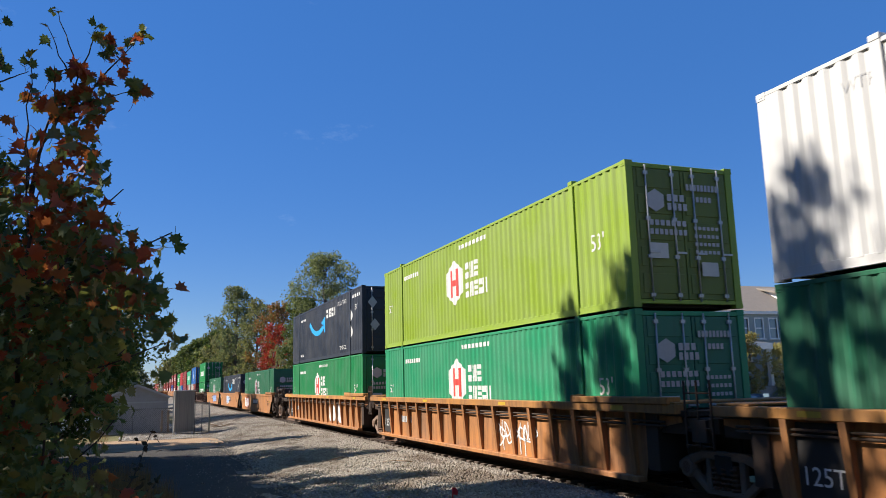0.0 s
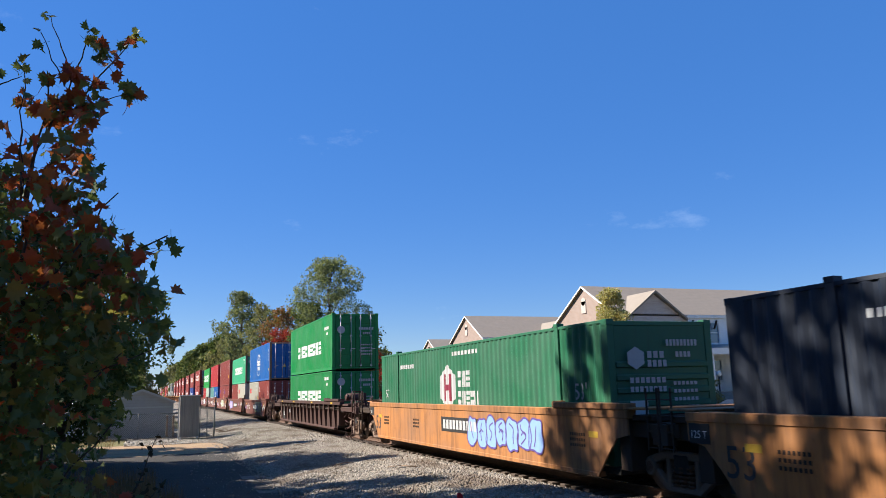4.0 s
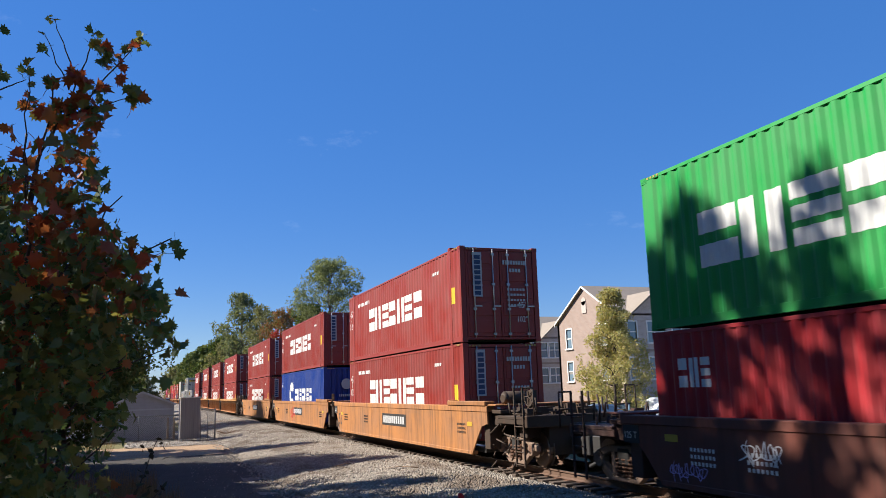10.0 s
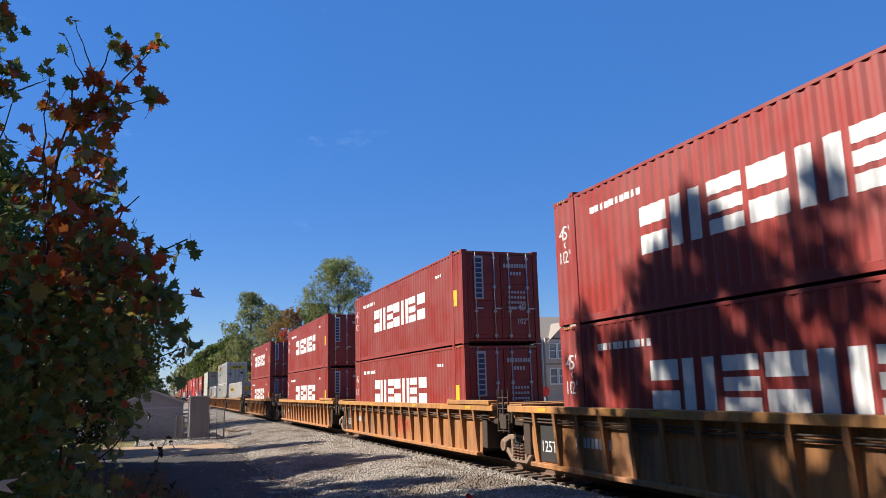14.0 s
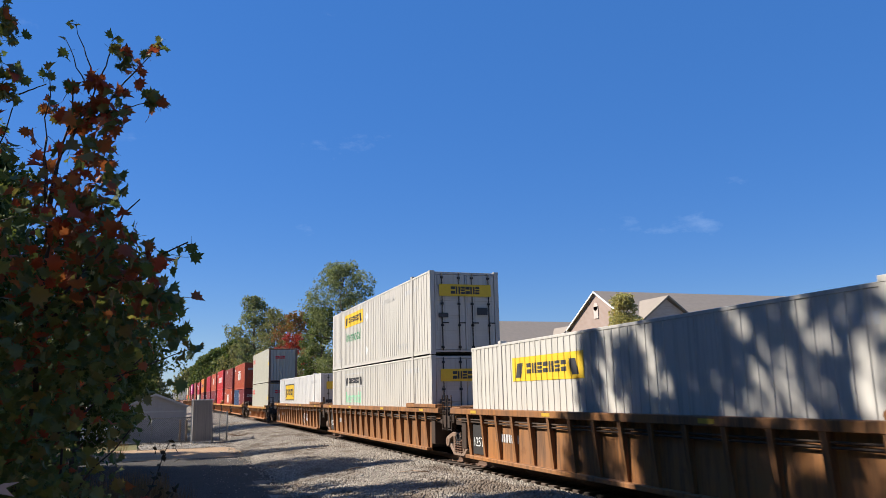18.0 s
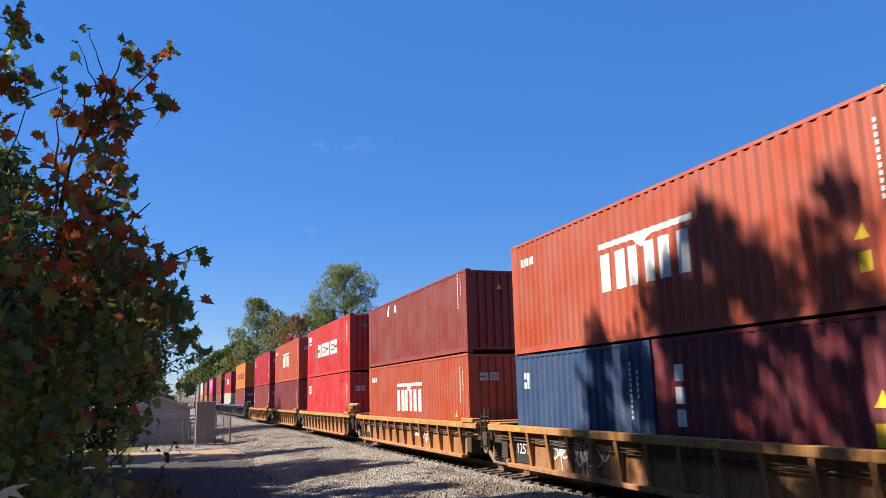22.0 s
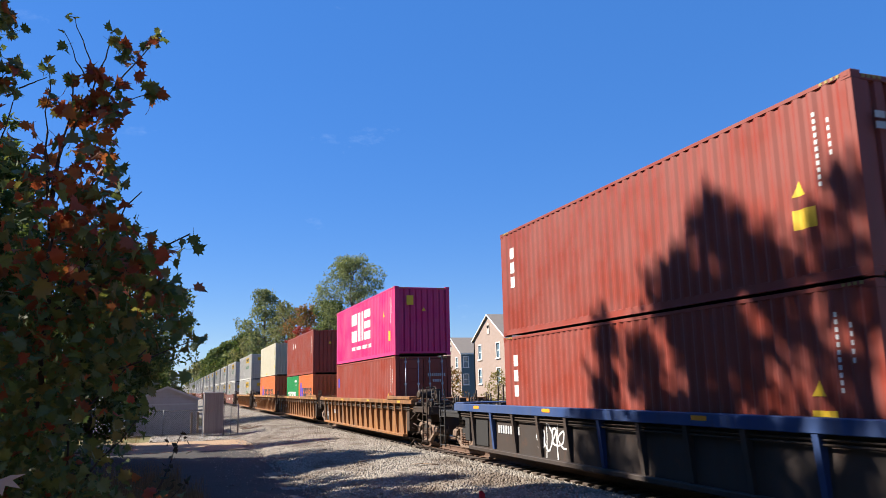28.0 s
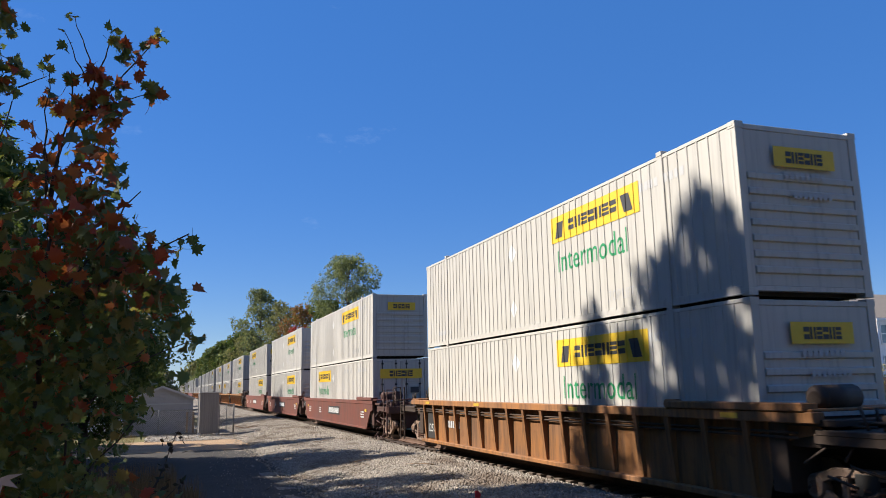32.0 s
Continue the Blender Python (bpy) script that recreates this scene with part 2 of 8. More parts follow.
SPRAYG = plain("pale_green_spray_paint", (0.36, 0.46, 0.26), 0.6, 0, 0.2, 7)
SPRAYV = plain("violet_spray_paint", (0.10, 0.06, 0.24), 0.6, 0, 0.2, 7)
SPRAYR = plain("red_spray_paint", (0.55, 0.05, 0.04), 0.6, 0, 0.2, 7)

# ---- mesh tools ----


def box(bm, x0, x1, y0, y1, z0, z1):
    v = [bm.verts.new((x, y, z)) for x in (x0, x1) for y in (y0, y1) for z in (z0, z1)]
    for f in ((0, 1, 3, 2), (4, 6, 7, 5), (0, 4, 5, 1), (2, 3, 7, 6), (0, 2, 6, 4), (1, 5, 7, 3)):
        bm.faces.new([v[i] for i in f])
    return v


def beam(bm, p, q, w, h=None):
    """A square bar from p to q."""
    p, q = Vector(p), Vector(q)
    d = (q - p).normalized()
    up = Vector((0, 0, 1)) if abs(d.z) < 0.95 else Vector((0, 1, 0))
    a = d.cross(up).normalized()
    b = d.cross(a).normalized()
    h = h or w
    c = [[bm.verts.new(e + a * (w / 2) * i + b * (h / 2) * j) for i, j in ((-1, -1), (1, -1), (1, 1), (-1, 1))] for e in (p, q)]
    bm.faces.new(c[0][::-1])
    bm.faces.new(c[1])
    for i in range(4):
        bm.faces.new((c[0][i], c[0][(i + 1) % 4], c[1][(i + 1) % 4], c[1][i]))


def tube(bm, p, q, r, r2=None, sides=8):
    p, q = Vector(p), Vector(q)
    d = (q - p).normalized()
    up = Vector((0, 0, 1)) if abs(d.z) < 0.95 else Vector((1, 0, 0))
    a = d.cross(up).normalized()
    b = d.cross(a)
    r2 = r if r2 is None else r2
    rings = []
    for e, rad in ((p, r), (q, r2)):
        rings.append([bm.verts.new(e + (a * math.cos(k * math.tau / sides) + b * math.sin(k * math.tau / sides)) * rad) for k in range(sides)])
    for k in range(sides):
        f = bm.faces.new((rings[0][k], rings[0][(k + 1) % sides], rings[1][(k + 1) % sides], rings[1][k]))
        f.smooth = True
    bm.faces.new(rings[0][::-1])
    bm.faces.new(rings[1])


def extrude_profile(bm, pts, axis, a, b):
    """A prism: the outline pts drawn in the plane across the axis."""
    put = {"x": lambda u, v, w: (w, u, v), "y": lambda u, v, w: (u, w, v), "z": lambda u, v, w: (u, v, w)}[axis]
    r0 = [bm.verts.new(put(u, v, a)) for u, v in pts]
    r1 = [bm.verts.new(put(u, v, b)) for u, v in pts]
    k = len(pts)
    bm.faces.new(r0)
    bm.faces.new(r1[::-1])
    for i in range(k):
        bm.faces.new((r0[i], r1[i], r1[(i + 1) % k], r0[(i + 1) % k]))


def done(bm, name, bevel=0.0):
    bmesh.ops.recalc_face_normals(bm, faces=bm.faces[:])
    if bevel:
        bmesh.ops.bevel(bm, geom=bm.edges[:], offset=bevel, segments=1, affect="EDGES", clamp_overlap=True)
    me = bpy.data.meshes.new(name)
    bm.to_mesh(me)
    bm.free()
    me.materials.append(None)
    return me


MESHES = {}


def mesh(key, build, bevel=0.0):
    """Each kind of piece is built once; alike pieces share it."""
    if key not in MESHES:
        bm = bmesh.new()
        build(bm)
        MESHES[key] = done(bm, str(key[0]) if isinstance(key, tuple) else key, bevel)
    return MESHES[key]


def part(name, me, mat, parent, at=None, label=""):
    if isinstance(me, bmesh.types.BMesh):
        me = done(me, name)
    ob = new(name, me)
    if not me.materials:
        me.materials.append(None)
    ob.material_slots[0].link = "OBJECT"
    ob.material_slots[0].material = mat
    ob.parent = parent
    if at is not None:
        ob.matrix_basis = at
    if label:
        tagged(ob, label)
    return ob


def thing(name, label, category, at=None, group="", kind=""):
    ob = new(name)
    ob.empty_display_size = 0.2
    if at is not None:
        ob.matrix_basis = at
    return tagged(ob, label, category, group, kind)


def solid(name, me, mat, label, category, at=None, group="", kind=""):
    ob = part(name, me, mat, None, at)
    return tagged(ob, label, category, group, kind)


def mesh_from(name, verts, faces, smooth=False):
    me = bpy.data.meshes.new(name)
    me.from_pydata(verts, [], faces)
    me.materials.append(None)
    if smooth:
        me.polygons.foreach_set("use_smooth", [True] * len(me.polygons))
    return me


def scatter(name, template, faces, pos, rot, size):
    """One mesh of many small copies of a template: arrays of places, turns (3x3) and sizes."""
    t = np.asarray(template, float)
    n, k = len(pos), len(t)
    v = np.einsum("nij,kj->nki", rot, t) * np.asarray(size).reshape(-1, 1, 1) + np.asarray(pos)[:, None, :]
    me = bpy.data.meshes.new(name)
    loops = np.concatenate([np.asarray(f) for f in faces])
    lens = np.array([len(f) for f in faces])
    me.vertices.add(n * k)
    me.vertices.foreach_set("co", v.reshape(-1))
    me.loops.add(n * len(loops))
    me.loops.foreach_set("vertex_index", (loops[None, :] + (np.arange(n) * k)[:, None]).reshape(-1).astype(np.int32))
    me.polygons.add(n * len(lens))
    starts = np.concatenate([[0], np.cumsum(lens)[:-1]])
    me.polygons.foreach_set("loop_start", (starts[None, :] + (np.arange(n) * len(loops))[:, None]).reshape(-1).astype(np.int32))
    me.update(calc_edges=True)
    me.validate()
    me.materials.append(None)
    return me


def random_turns(rng, n, flat=0.0):
    q = rng.normal(size=(n, 4))
    if flat:
        q[:, 1:3] *= 1 - flat
    q /= np.linalg.norm(q, axis=1, keepdims=True)
    w, x, y, z = q.T
    return np.stack([np.stack([1 - 2 * (y * y + z * z), 2 * (x * y - w * z), 2 * (x * z + w * y)], -1),
                     np.stack([2 * (x * y + w * z), 1 - 2 * (x * x + z * z), 2 * (y * z - w * x)], -1),
                     np.stack([2 * (x * z - w * y), 2 * (y * z + w * x), 1 - 2 * (x * x + y * y)], -1)], 1)


# ---- the lie of the land ----
XC = 9.92          # middle of the track
RAIL_Z = 0.58      # top of the rails
FLOOR_Z = 0.95     # floor of the wells
SAG = {"brown_smooth": -0.1, "ochre_low": -0.05}   # wells that hang lower
SPEED = 20.7       # of the train, towards the camera
TOE = 3.5


def bank(x, y):
    """Height of the ballast bank over the flat ground."""
    wob = 0.35 * noise.noise(Vector((0.0, y * 0.09, 3.0))) + 0.12 * noise.noise(Vector((x * 0.4, y * 0.5, 1.0)))
    if x < 8.2:
        s = min(1.0, max(0.0, (x - TOE + wob) / (8.2 - TOE)))
        z = 0.38 * (s * (1.6 - 0.6 * s))
    elif x < 8.5:
        z = 0.38 - 0.06 * (x - 8.2) / 0.3
    elif x < 11.7:
        z = 0.32
    else:
        z = 0.32 * max(0.0, 1 - (x - 11.7) / 1.6)
    return z + 0.025 * noise.noise(Vector((x * 1.3, y * 1.3, 0.0))) * (1 if x < 7.9 else 0.2)


# ---- ground, road, ballast, track ----
GRASS = ground_mat("dry_grass_ground", (0.06, 0.07, 0.02), (0.12, 0.11, 0.045), (0.20, 0.165, 0.085), 0.25, 0.5, 0.95, 12)
ASPHALT = ground_mat("worn_asphalt", (0.024, 0.022, 0.021), (0.042, 0.039, 0.036), (0.075, 0.068, 0.06), 0.9, 0.5, 0.9, 45)
DIRT = ground_mat("sandy_dirt", (0.20, 0.125, 0.07), (0.30, 0.195, 0.115), (0.36, 0.26, 0.17), 0.8, 0.4, 0.95, 25)
PAD = ground_mat("pale_gravel", (0.15, 0.135, 0.12), (0.22, 0.205, 0.185), (0.31, 0.295, 0.275), 1.2, 0.6, 0.9, 40)
# Unseen street surface, made pale to bounce light on to the house fronts
LOT = ground_mat("bounce_street_surface", (0.26, 0.25, 0.235), (0.32, 0.31, 0.295), (0.38, 0.37, 0.35), 0.4, 0.3, 0.85, 50)


def sheet(name, x0, x1, y0, y1, nx, ny, height, mat, label, category, ragged=0.0):
    bm = bmesh.new()
    grid = []
    for j in range(ny + 1):
        row = []
        for i in range(nx + 1):
            x, y = x0 + (x1 - x0) * i / nx, y0 + (y1 - y0) * j / ny
            if ragged and (i in (0, nx) or j in (0, ny)):
                x += ragged * noise.noise(Vector((x * 0.8, y * 0.8, 5)))
                y += ragged * noise.noise(Vector((x * 0.8, y * 0.8, 9)))
            row.append(bm.verts.new((x, y, height(x, y))))
        grid.append(row)
    for j in range(ny):
        for i in range(nx):
            f = bm.faces.new((grid[j][i], grid[j][i + 1], grid[j + 1][i + 1], grid[j + 1][i]))
            f.smooth = True
    return solid(name, bm, mat, label, category, kind="structure")


def land(x, y):
    verge = 0.9 * math.exp(-((x + 0.9) / 1.6) ** 2 - ((y - 1.5) / 4.5) ** 2)
    return -0.012 + verge


ground = sheet("ground", -60, 80, -40, 140, 140, 120, land, GRASS, "dry grassy ground beside the railway line", "ground")
bm = bmesh.new()
ring_in = [(-60, -40), (80, -40), (80, 140), (-60, 140)]
ring_out = [(-2500, -2500), (2500, -2500), (2500, 2500), (-2500, 2500)]
vi = [bm.verts.new((x, y, -0.012)) for x, y in ring_in]
vo = [bm.verts.new((x, y, -0.012)) for x, y in ring_out]
for i in range(4):
    bm.faces.new((vi[i], vo[i], vo[(i + 1) % 4], vi[(i + 1) % 4]))
solid("ground_beyond", bm, GRASS, "flat grassy land that reaches the horizon", "ground", kind="structure")

sheet("road", -16, 3.6, 13.0, 36.4, 40, 40, lambda x, y: 0.004 + 0.012 * noise.noise(Vector((x * 0.5, y * 0.5, 0))), ASPHALT, "worn grey asphalt lane ending beside the railway bank", "road", 0.3)
sheet("dirt_strip", -16, 4.2, 36.0, 44.0, 40, 20, lambda x, y: 0.010 + 0.02 * noise.noise(Vector((x, y, 2))), DIRT, "bare sandy dirt strip between the lane and the gravel pad", "dirt", 0.4)
sheet("gravel_pad", -1.0, 5.6, 43.4, 62.0, 26, 40, lambda x, y: 0.028 + 0.02 * noise.noise(Vector((x * 1.5, y * 1.5, 4))), PAD, "pale crushed gravel pad round the equipment cabinet", "gravel", 0.4)
sheet("street", 13.6, 80, 31.5, 39.0, 60, 10, lambda x, y: 0.006, LOT, "street before the townhouses, paled to bounce light on their fronts", "street")
sheet("pavement", 25.0, 80, 39.1, 40.6, 40, 4, lambda x, y: 0.11, PAD, "pale concrete pavement along the townhouses", "pavement")

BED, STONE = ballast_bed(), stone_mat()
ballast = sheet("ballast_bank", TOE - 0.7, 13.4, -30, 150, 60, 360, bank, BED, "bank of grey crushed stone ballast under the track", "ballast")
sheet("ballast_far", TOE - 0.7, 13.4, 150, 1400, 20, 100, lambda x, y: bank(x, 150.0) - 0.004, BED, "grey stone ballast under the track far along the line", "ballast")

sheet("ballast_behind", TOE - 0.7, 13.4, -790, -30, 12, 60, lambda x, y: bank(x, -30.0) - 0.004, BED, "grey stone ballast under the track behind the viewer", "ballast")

rng = np.random.default_rng(11)


def stones(name, count, x0, x1, y0, y1, s0, s1, bias=1.0):
    x = rng.uniform(x0, x1, count)
    y = y0 + (y1 - y0) * rng.uniform(0, 1, count) ** bias
    z = np.array([bank(a, b) for a, b in zip(x, y)])
    size = rng.uniform(s0, s1, count)
    keep = (z > 0.02) | (rng.uniform(0, 1, count) < 0.15)
    tpl = [(1, 0, 0), (-0.9, 0.25, 0.1), (0.1, 1, -0.1), (-0.1, -0.85, 0.2), (0.15, 0.1, 0.75), (0, -0.1, -0.7), (0.6, 0.55, 0.5), (-0.55, -0.5, 0.45)]
    fc = [(4, 0, 6), (4, 6, 2), (4, 2, 1), (4, 1, 7), (4, 7, 3), (4, 3, 0), (5, 6, 0), (5, 2, 6), (5, 1, 2), (5, 7, 1), (5, 3, 7), (5, 0, 3)]
    pos = np.stack([x, y, np.maximum(z, 0.0) + size * 0.25], 1)[keep]
    me = scatter(name, tpl, fc, pos, random_turns(rng, keep.sum()), size[keep])
    ob = solid(name, me, STONE, "loose crushed grey ballast stones", "gravel", kind="stuff")
    return ob


stones("ballast_stones", 42000, TOE - 0.3, 8.6, 12.5, 34, 0.025, 0.05, 1.25)
stones("ballast_stones", 22000, TOE - 0.3, 8.6, 34, 75, 0.035, 0.06, 1.4)
stones("ballast_stones", 5000, 8.6, 11.4, 10, 40, 0.025, 0.05)
stones("ballast_stones", 3000, 1.4, 3.4, 13, 36, 0.012, 0.03)

track = thing("railway_track", "railway track of rusty steel rails on timber sleepers", "track", kind="structure")


def rail_profile(bm, y0, y1):
    pts = [(-0.07, 0), (0.07, 0), (0.07, 0.012), (0.012, 0.035), (0.010, 0.125), (0.036, 0.14), (0.036, 0.172), (-0.036, 0.172), (-0.036, 0.14), (-0.010, 0.125), (-0.012, 0.035), (-0.07, 0.012)]
    extrude_profile(bm, pts, "y", y0, y1)


for sx in (-1, 1):
    part("rail", mesh("rail", lambda b: rail_profile(b, -780, 1400)), RAIL, track, pose(XC + sx * 0.7525, 0, RAIL_Z - 0.176), "rusty steel rail")
    part("rail_head", mesh("rail_head", lambda b: box(b, -0.03, 0.03, -780, 1400, 0, 0.004)), RAIL_TOP, track, pose(XC + sx * 0.7525, 0, RAIL_Z - 0.004), "bright worn running surface")
tie_me = mesh("tie", lambda b: box(b, -1.3, 1.3, -0.115, 0.115, -0.18, 0), 0.012)
plate_me = mesh("tie_plate", lambda b: box(b, -0.18, 0.18, -0.1, 0.1, 0, 0.014), 0.003)
for i in range(150):
    y = -10 + i * 0.5
    t = part("sleeper", tie_me, TIE, track, pose(XC + random.uniform(-0.05, 0.05), y, RAIL_Z - 0.18 + random.uniform(-0.008, 0.004), 0, 0, random.uniform(-0.8, 0.8)))
    if 10 < y < 45:
        for sx in (-1, 1):
            part("tie_plate", plate_me, RUSTY, t, pose(sx * 0.7525, 0, 0))
tpl = [(x, y, z) for x in (-1.3, 1.3) for y in (-0.115, 0.115) for z in (-0.18, 0)]
far_y = np.arange(65, 400, 0.5)
part("far_sleepers", scatter("far_sleepers", tpl, [(0, 1, 3, 2), (4, 6, 7, 5), (0, 4, 5, 1), (2, 3, 7, 6), (1, 5, 7, 3)],
     np.stack([np.full_like(far_y, XC), far_y, np.full_like(far_y, RAIL_Z - 0.18)], 1), np.repeat(np.eye(3)[None], len(far_y), 0), np.ones(len(far_y))), TIE, track)
tagged(track.children[-1], kind="stuff")

n_pad = 9000
px, py = rng.uniform(-1.0, 5.6, n_pad), rng.uniform(43.2, 58, n_pad)
solid("pad_gravel", scatter("pad_gravel", [(1, 0, 0), (-0.5, 0.8, 0), (-0.5, -0.8, 0.1), (0, 0, 0.7)], [(0, 1, 3), (1, 2, 3), (2, 0, 3)], np.stack([px, py, np.full(n_pad, 0.03)], 1), random_turns(rng, n_pad, 0.6), rng.uniform(0.02, 0.06, n_pad)), STONE, "scattered crushed stone on the gravel pad", "gravel", kind="stuff")

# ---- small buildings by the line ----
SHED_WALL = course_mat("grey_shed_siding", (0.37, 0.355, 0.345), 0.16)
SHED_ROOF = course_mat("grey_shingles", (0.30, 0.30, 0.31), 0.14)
TRIM_W = plain("white_trim", (0.72, 0.72, 0.70), 0.6, 0, 0.1)
TRIM_G = plain("grey_trim", (0.42, 0.41, 0.40), 0.7, 0, 0.15)
CAB_MAT = paint("brown_grey_cabinet", (0.24, 0.215, 0.195), 0.5, 0.3, 0.55)
FENCE_GREY = plain("galvanised_wire", (0.16, 0.16, 0.155), 0.7, 0.1, 0.2)
WOOD_POST = plain("weathered_post", (0.22, 0.15, 0.10), 0.9, 0, 0.3)


def garden_shed(at, w, d, eave, ridge):
    s = thing("garden_shed", "small grey gable-roofed shed with lap siding", "shed", at)
    b = bmesh.new()
    extrude_profile(b, [(-w / 2, 0), (w / 2, 0), (w / 2, eave), (0, ridge), (-w / 2, eave)], "y", 0, 0.08)
    part("front_wall", b, SHED_WALL, s)
    b = bmesh.new()
    extrude_profile(b, [(-w / 2, 0), (w / 2, 0), (w / 2, eave), (0, ridge), (-w / 2, eave)], "y", d - 0.08, d)
    part("back_wall", b, SHED_WALL, s)
    for sx in (-1, 1):
        b = bmesh.new()
        box(b, sx * w / 2 - 0.04, sx * w / 2 + 0.04, 0.08, d - 0.08, 0, eave - 0.03)
        part("side_wall", b, SHED_WALL, s)
        b = bmesh.new()
        o, th = 0.16, 0.06
        sl = (ridge - eave) / (w / 2)
        xo = sx * (w / 2 + o)
        extrude_profile(b, [(0, ridge + th), (xo, eave - o * sl + th), (xo, eave - o * sl), (0, ridge + 0.005)], "y", -0.15, d + 0.15)
        part("roof_slope", b, SHED_ROOF, s)
        b = bmesh.new()
        beam(b, (0, -0.17, ridge + 0.02), (xo, -0.17, eave - o * sl + 0.02), 0.03, 0.12)
        part("bargeboard", b, TRIM_G, s)
        b = bmesh.new()
        box(b, sx * w / 2 - 0.07, sx * w / 2 + 0.07, -0.03, 0, 0, eave - 0.05)
        part("corner_board", b, SHED_WALL, s)
    b = bmesh.new()
    box(b, -w / 2 + 0.07, w / 2 - 0.07, -0.028, 0, eave - 0.36, eave - 0.28)
    part("trim_board", b, TRIM_G, s, label="pale horizontal trim board")
    return s


garden_shed(pose(-0.25, 51.0, 0.0), 3.5, 4.5, 2.15, 2.85)


def cabinet(at):
    c = thing("equipment_cabinet", "tall brown-grey ribbed steel trackside equipment cabinet", "cabinet", at)
    w, d, h = 1.08, 0.8, 2.42
    b = bmesh.new()
    box(b, -w / 2, w / 2, 0, d, 0.14, h)
    part("body", done(b, "body", 0.015), CAB_MAT, c)
    for i in range(9):
        b = mesh("cab_rib", lambda q: box(q, -0.022, 0.022, -0.022, 0, 0.2, 2.36), 0.006)
        part("rib", b, CAB_MAT, c, pose(-w / 2 + 0.1 + i * 0.11, 0, 0))
    b = bmesh.new()
    box(b, -w / 2 - 0.05, w / 2 + 0.05, -0.06, d + 0.05, h, h + 0.06)
    part("roof_cap", done(b, "cap", 0.015), GALV, c)
    for sx in (-1, 1):
        for y in (0.06, d - 0.06):
            b = bmesh.new()
            box(b, sx * (w / 2 - 0.08) - 0.04, sx * (w / 2 - 0.08) + 0.04, y - 0.04, y + 0.04, 0, 0.14)
            part("foot", b, GALV, c)
    b = bmesh.new()
    box(b, -w / 2 - 0.09, -w / 2 - 0.03, -0.05, 0.01, 0, h - 0.02)
    part("conduit", b, GALV, c)
    return c


cabinet(pose(2.36, 47.5, 0.03))


def wire_fence(at, length, h):
    f = thing("chain_link_fence", "short galvanised chain-link fence panel beside the cabinet", "fence", at)
    for i in range(3):
        b = bmesh.new()
        tube(b, (length * i / 2, 0, 0), (length * i / 2, 0, h), 0.024)
        part("post", b, FENCE_GREY, f)
    for z in (0.08, h - 0.04):
        b = bmesh.new()
        tube(b, (0, 0, z), (length, 0, z), 0.02)
        part("rail", b, FENCE_GREY, f)
    b = bmesh.new()
    k = int((length + h) / 0.11)
    for i in range(k):
        for sg in (-1, 1):
            c0 = i * 0.11 - (h if sg > 0 else 0)
            xa, xb = max(0, c0), min(length, c0 + h)
            if xb - xa > 0.02:
                za, zb = (xa - c0, xb - c0) if sg > 0 else (h - (xa - c0), h - (xb - c0))
                beam(b, (xa, 0.0 + sg * 0.004, za), (xb, sg * 0.004, zb), 0.013)
    part("wire_mesh", b, FENCE_GREY, f)
    return f


wire_fence(pose(-2.6, 48.9, 0.02), 4.4, 1.5)
low = thing("outbuilding", "low grey outbuilding with a white flat roof beside the shed", "shed", pose(-5.3, 51.5, 0.0))
b = bmesh.new()
box(b, 0, 3.0, 0, 3.5, 0, 2.0)
part("wall", done(b, "wall", 0.02), SHED_WALL, low)
b = bmesh.new()
extrude_profile(b, [(-0.2, 2.02), (3.75, 2.3), (3.75, 2.42), (-0.2, 2.14)], "x", -0.2, 3.2)
part("roof", b, TRIM_W, low)
wire_fence(pose(2.98, 48.2, 0.03), 0.8, 1.75)
wire_fence(pose(3.78, 48.3, 0.03, 0, 0, 84), 1.6, 1.75)
for px in (1.55, 1.2):
    b = bmesh.new()
    box(b, -0.06, 0.06, -0.06, 0.06, 0, 1.35)
    solid("fence_post", done(b, "fence_post", 0.01), WOOD_POST, "short weathered wooden post beside the shed", "post", pose(px, 49.5, 0.0))
b = bmesh.new()
for i in range(14):
    a = i * 2.4
    tube(b, (0.2 * math.cos(a) * (i % 3), 0.15 * math.sin(a) * (i % 4), 0.05), (0.2 * math.cos(a) * (i % 3) + 0.9 * math.cos(a * 1.7), 0.5 * math.sin(a), 0.12 + 0.25 * ((i * 7) % 5) / 5), 0.03, 0.012, 5)
solid("brush_pile", b, WOOD_POST, "low pile of dead branches on the gravel", "branches", pose(4.9, 51.5, 0.12), "", "stuff")
b = bmesh.new()
tube(b, (0, 0, 0), (0, 0, 7.5), 0.13, 0.09, 10)
solid("utility_pole", b, plain("pale_pole", (0.42, 0.40, 0.37), 0.8), "slim pale utility pole beyond the shed", "pole", pose(-3.6, 62, 0))

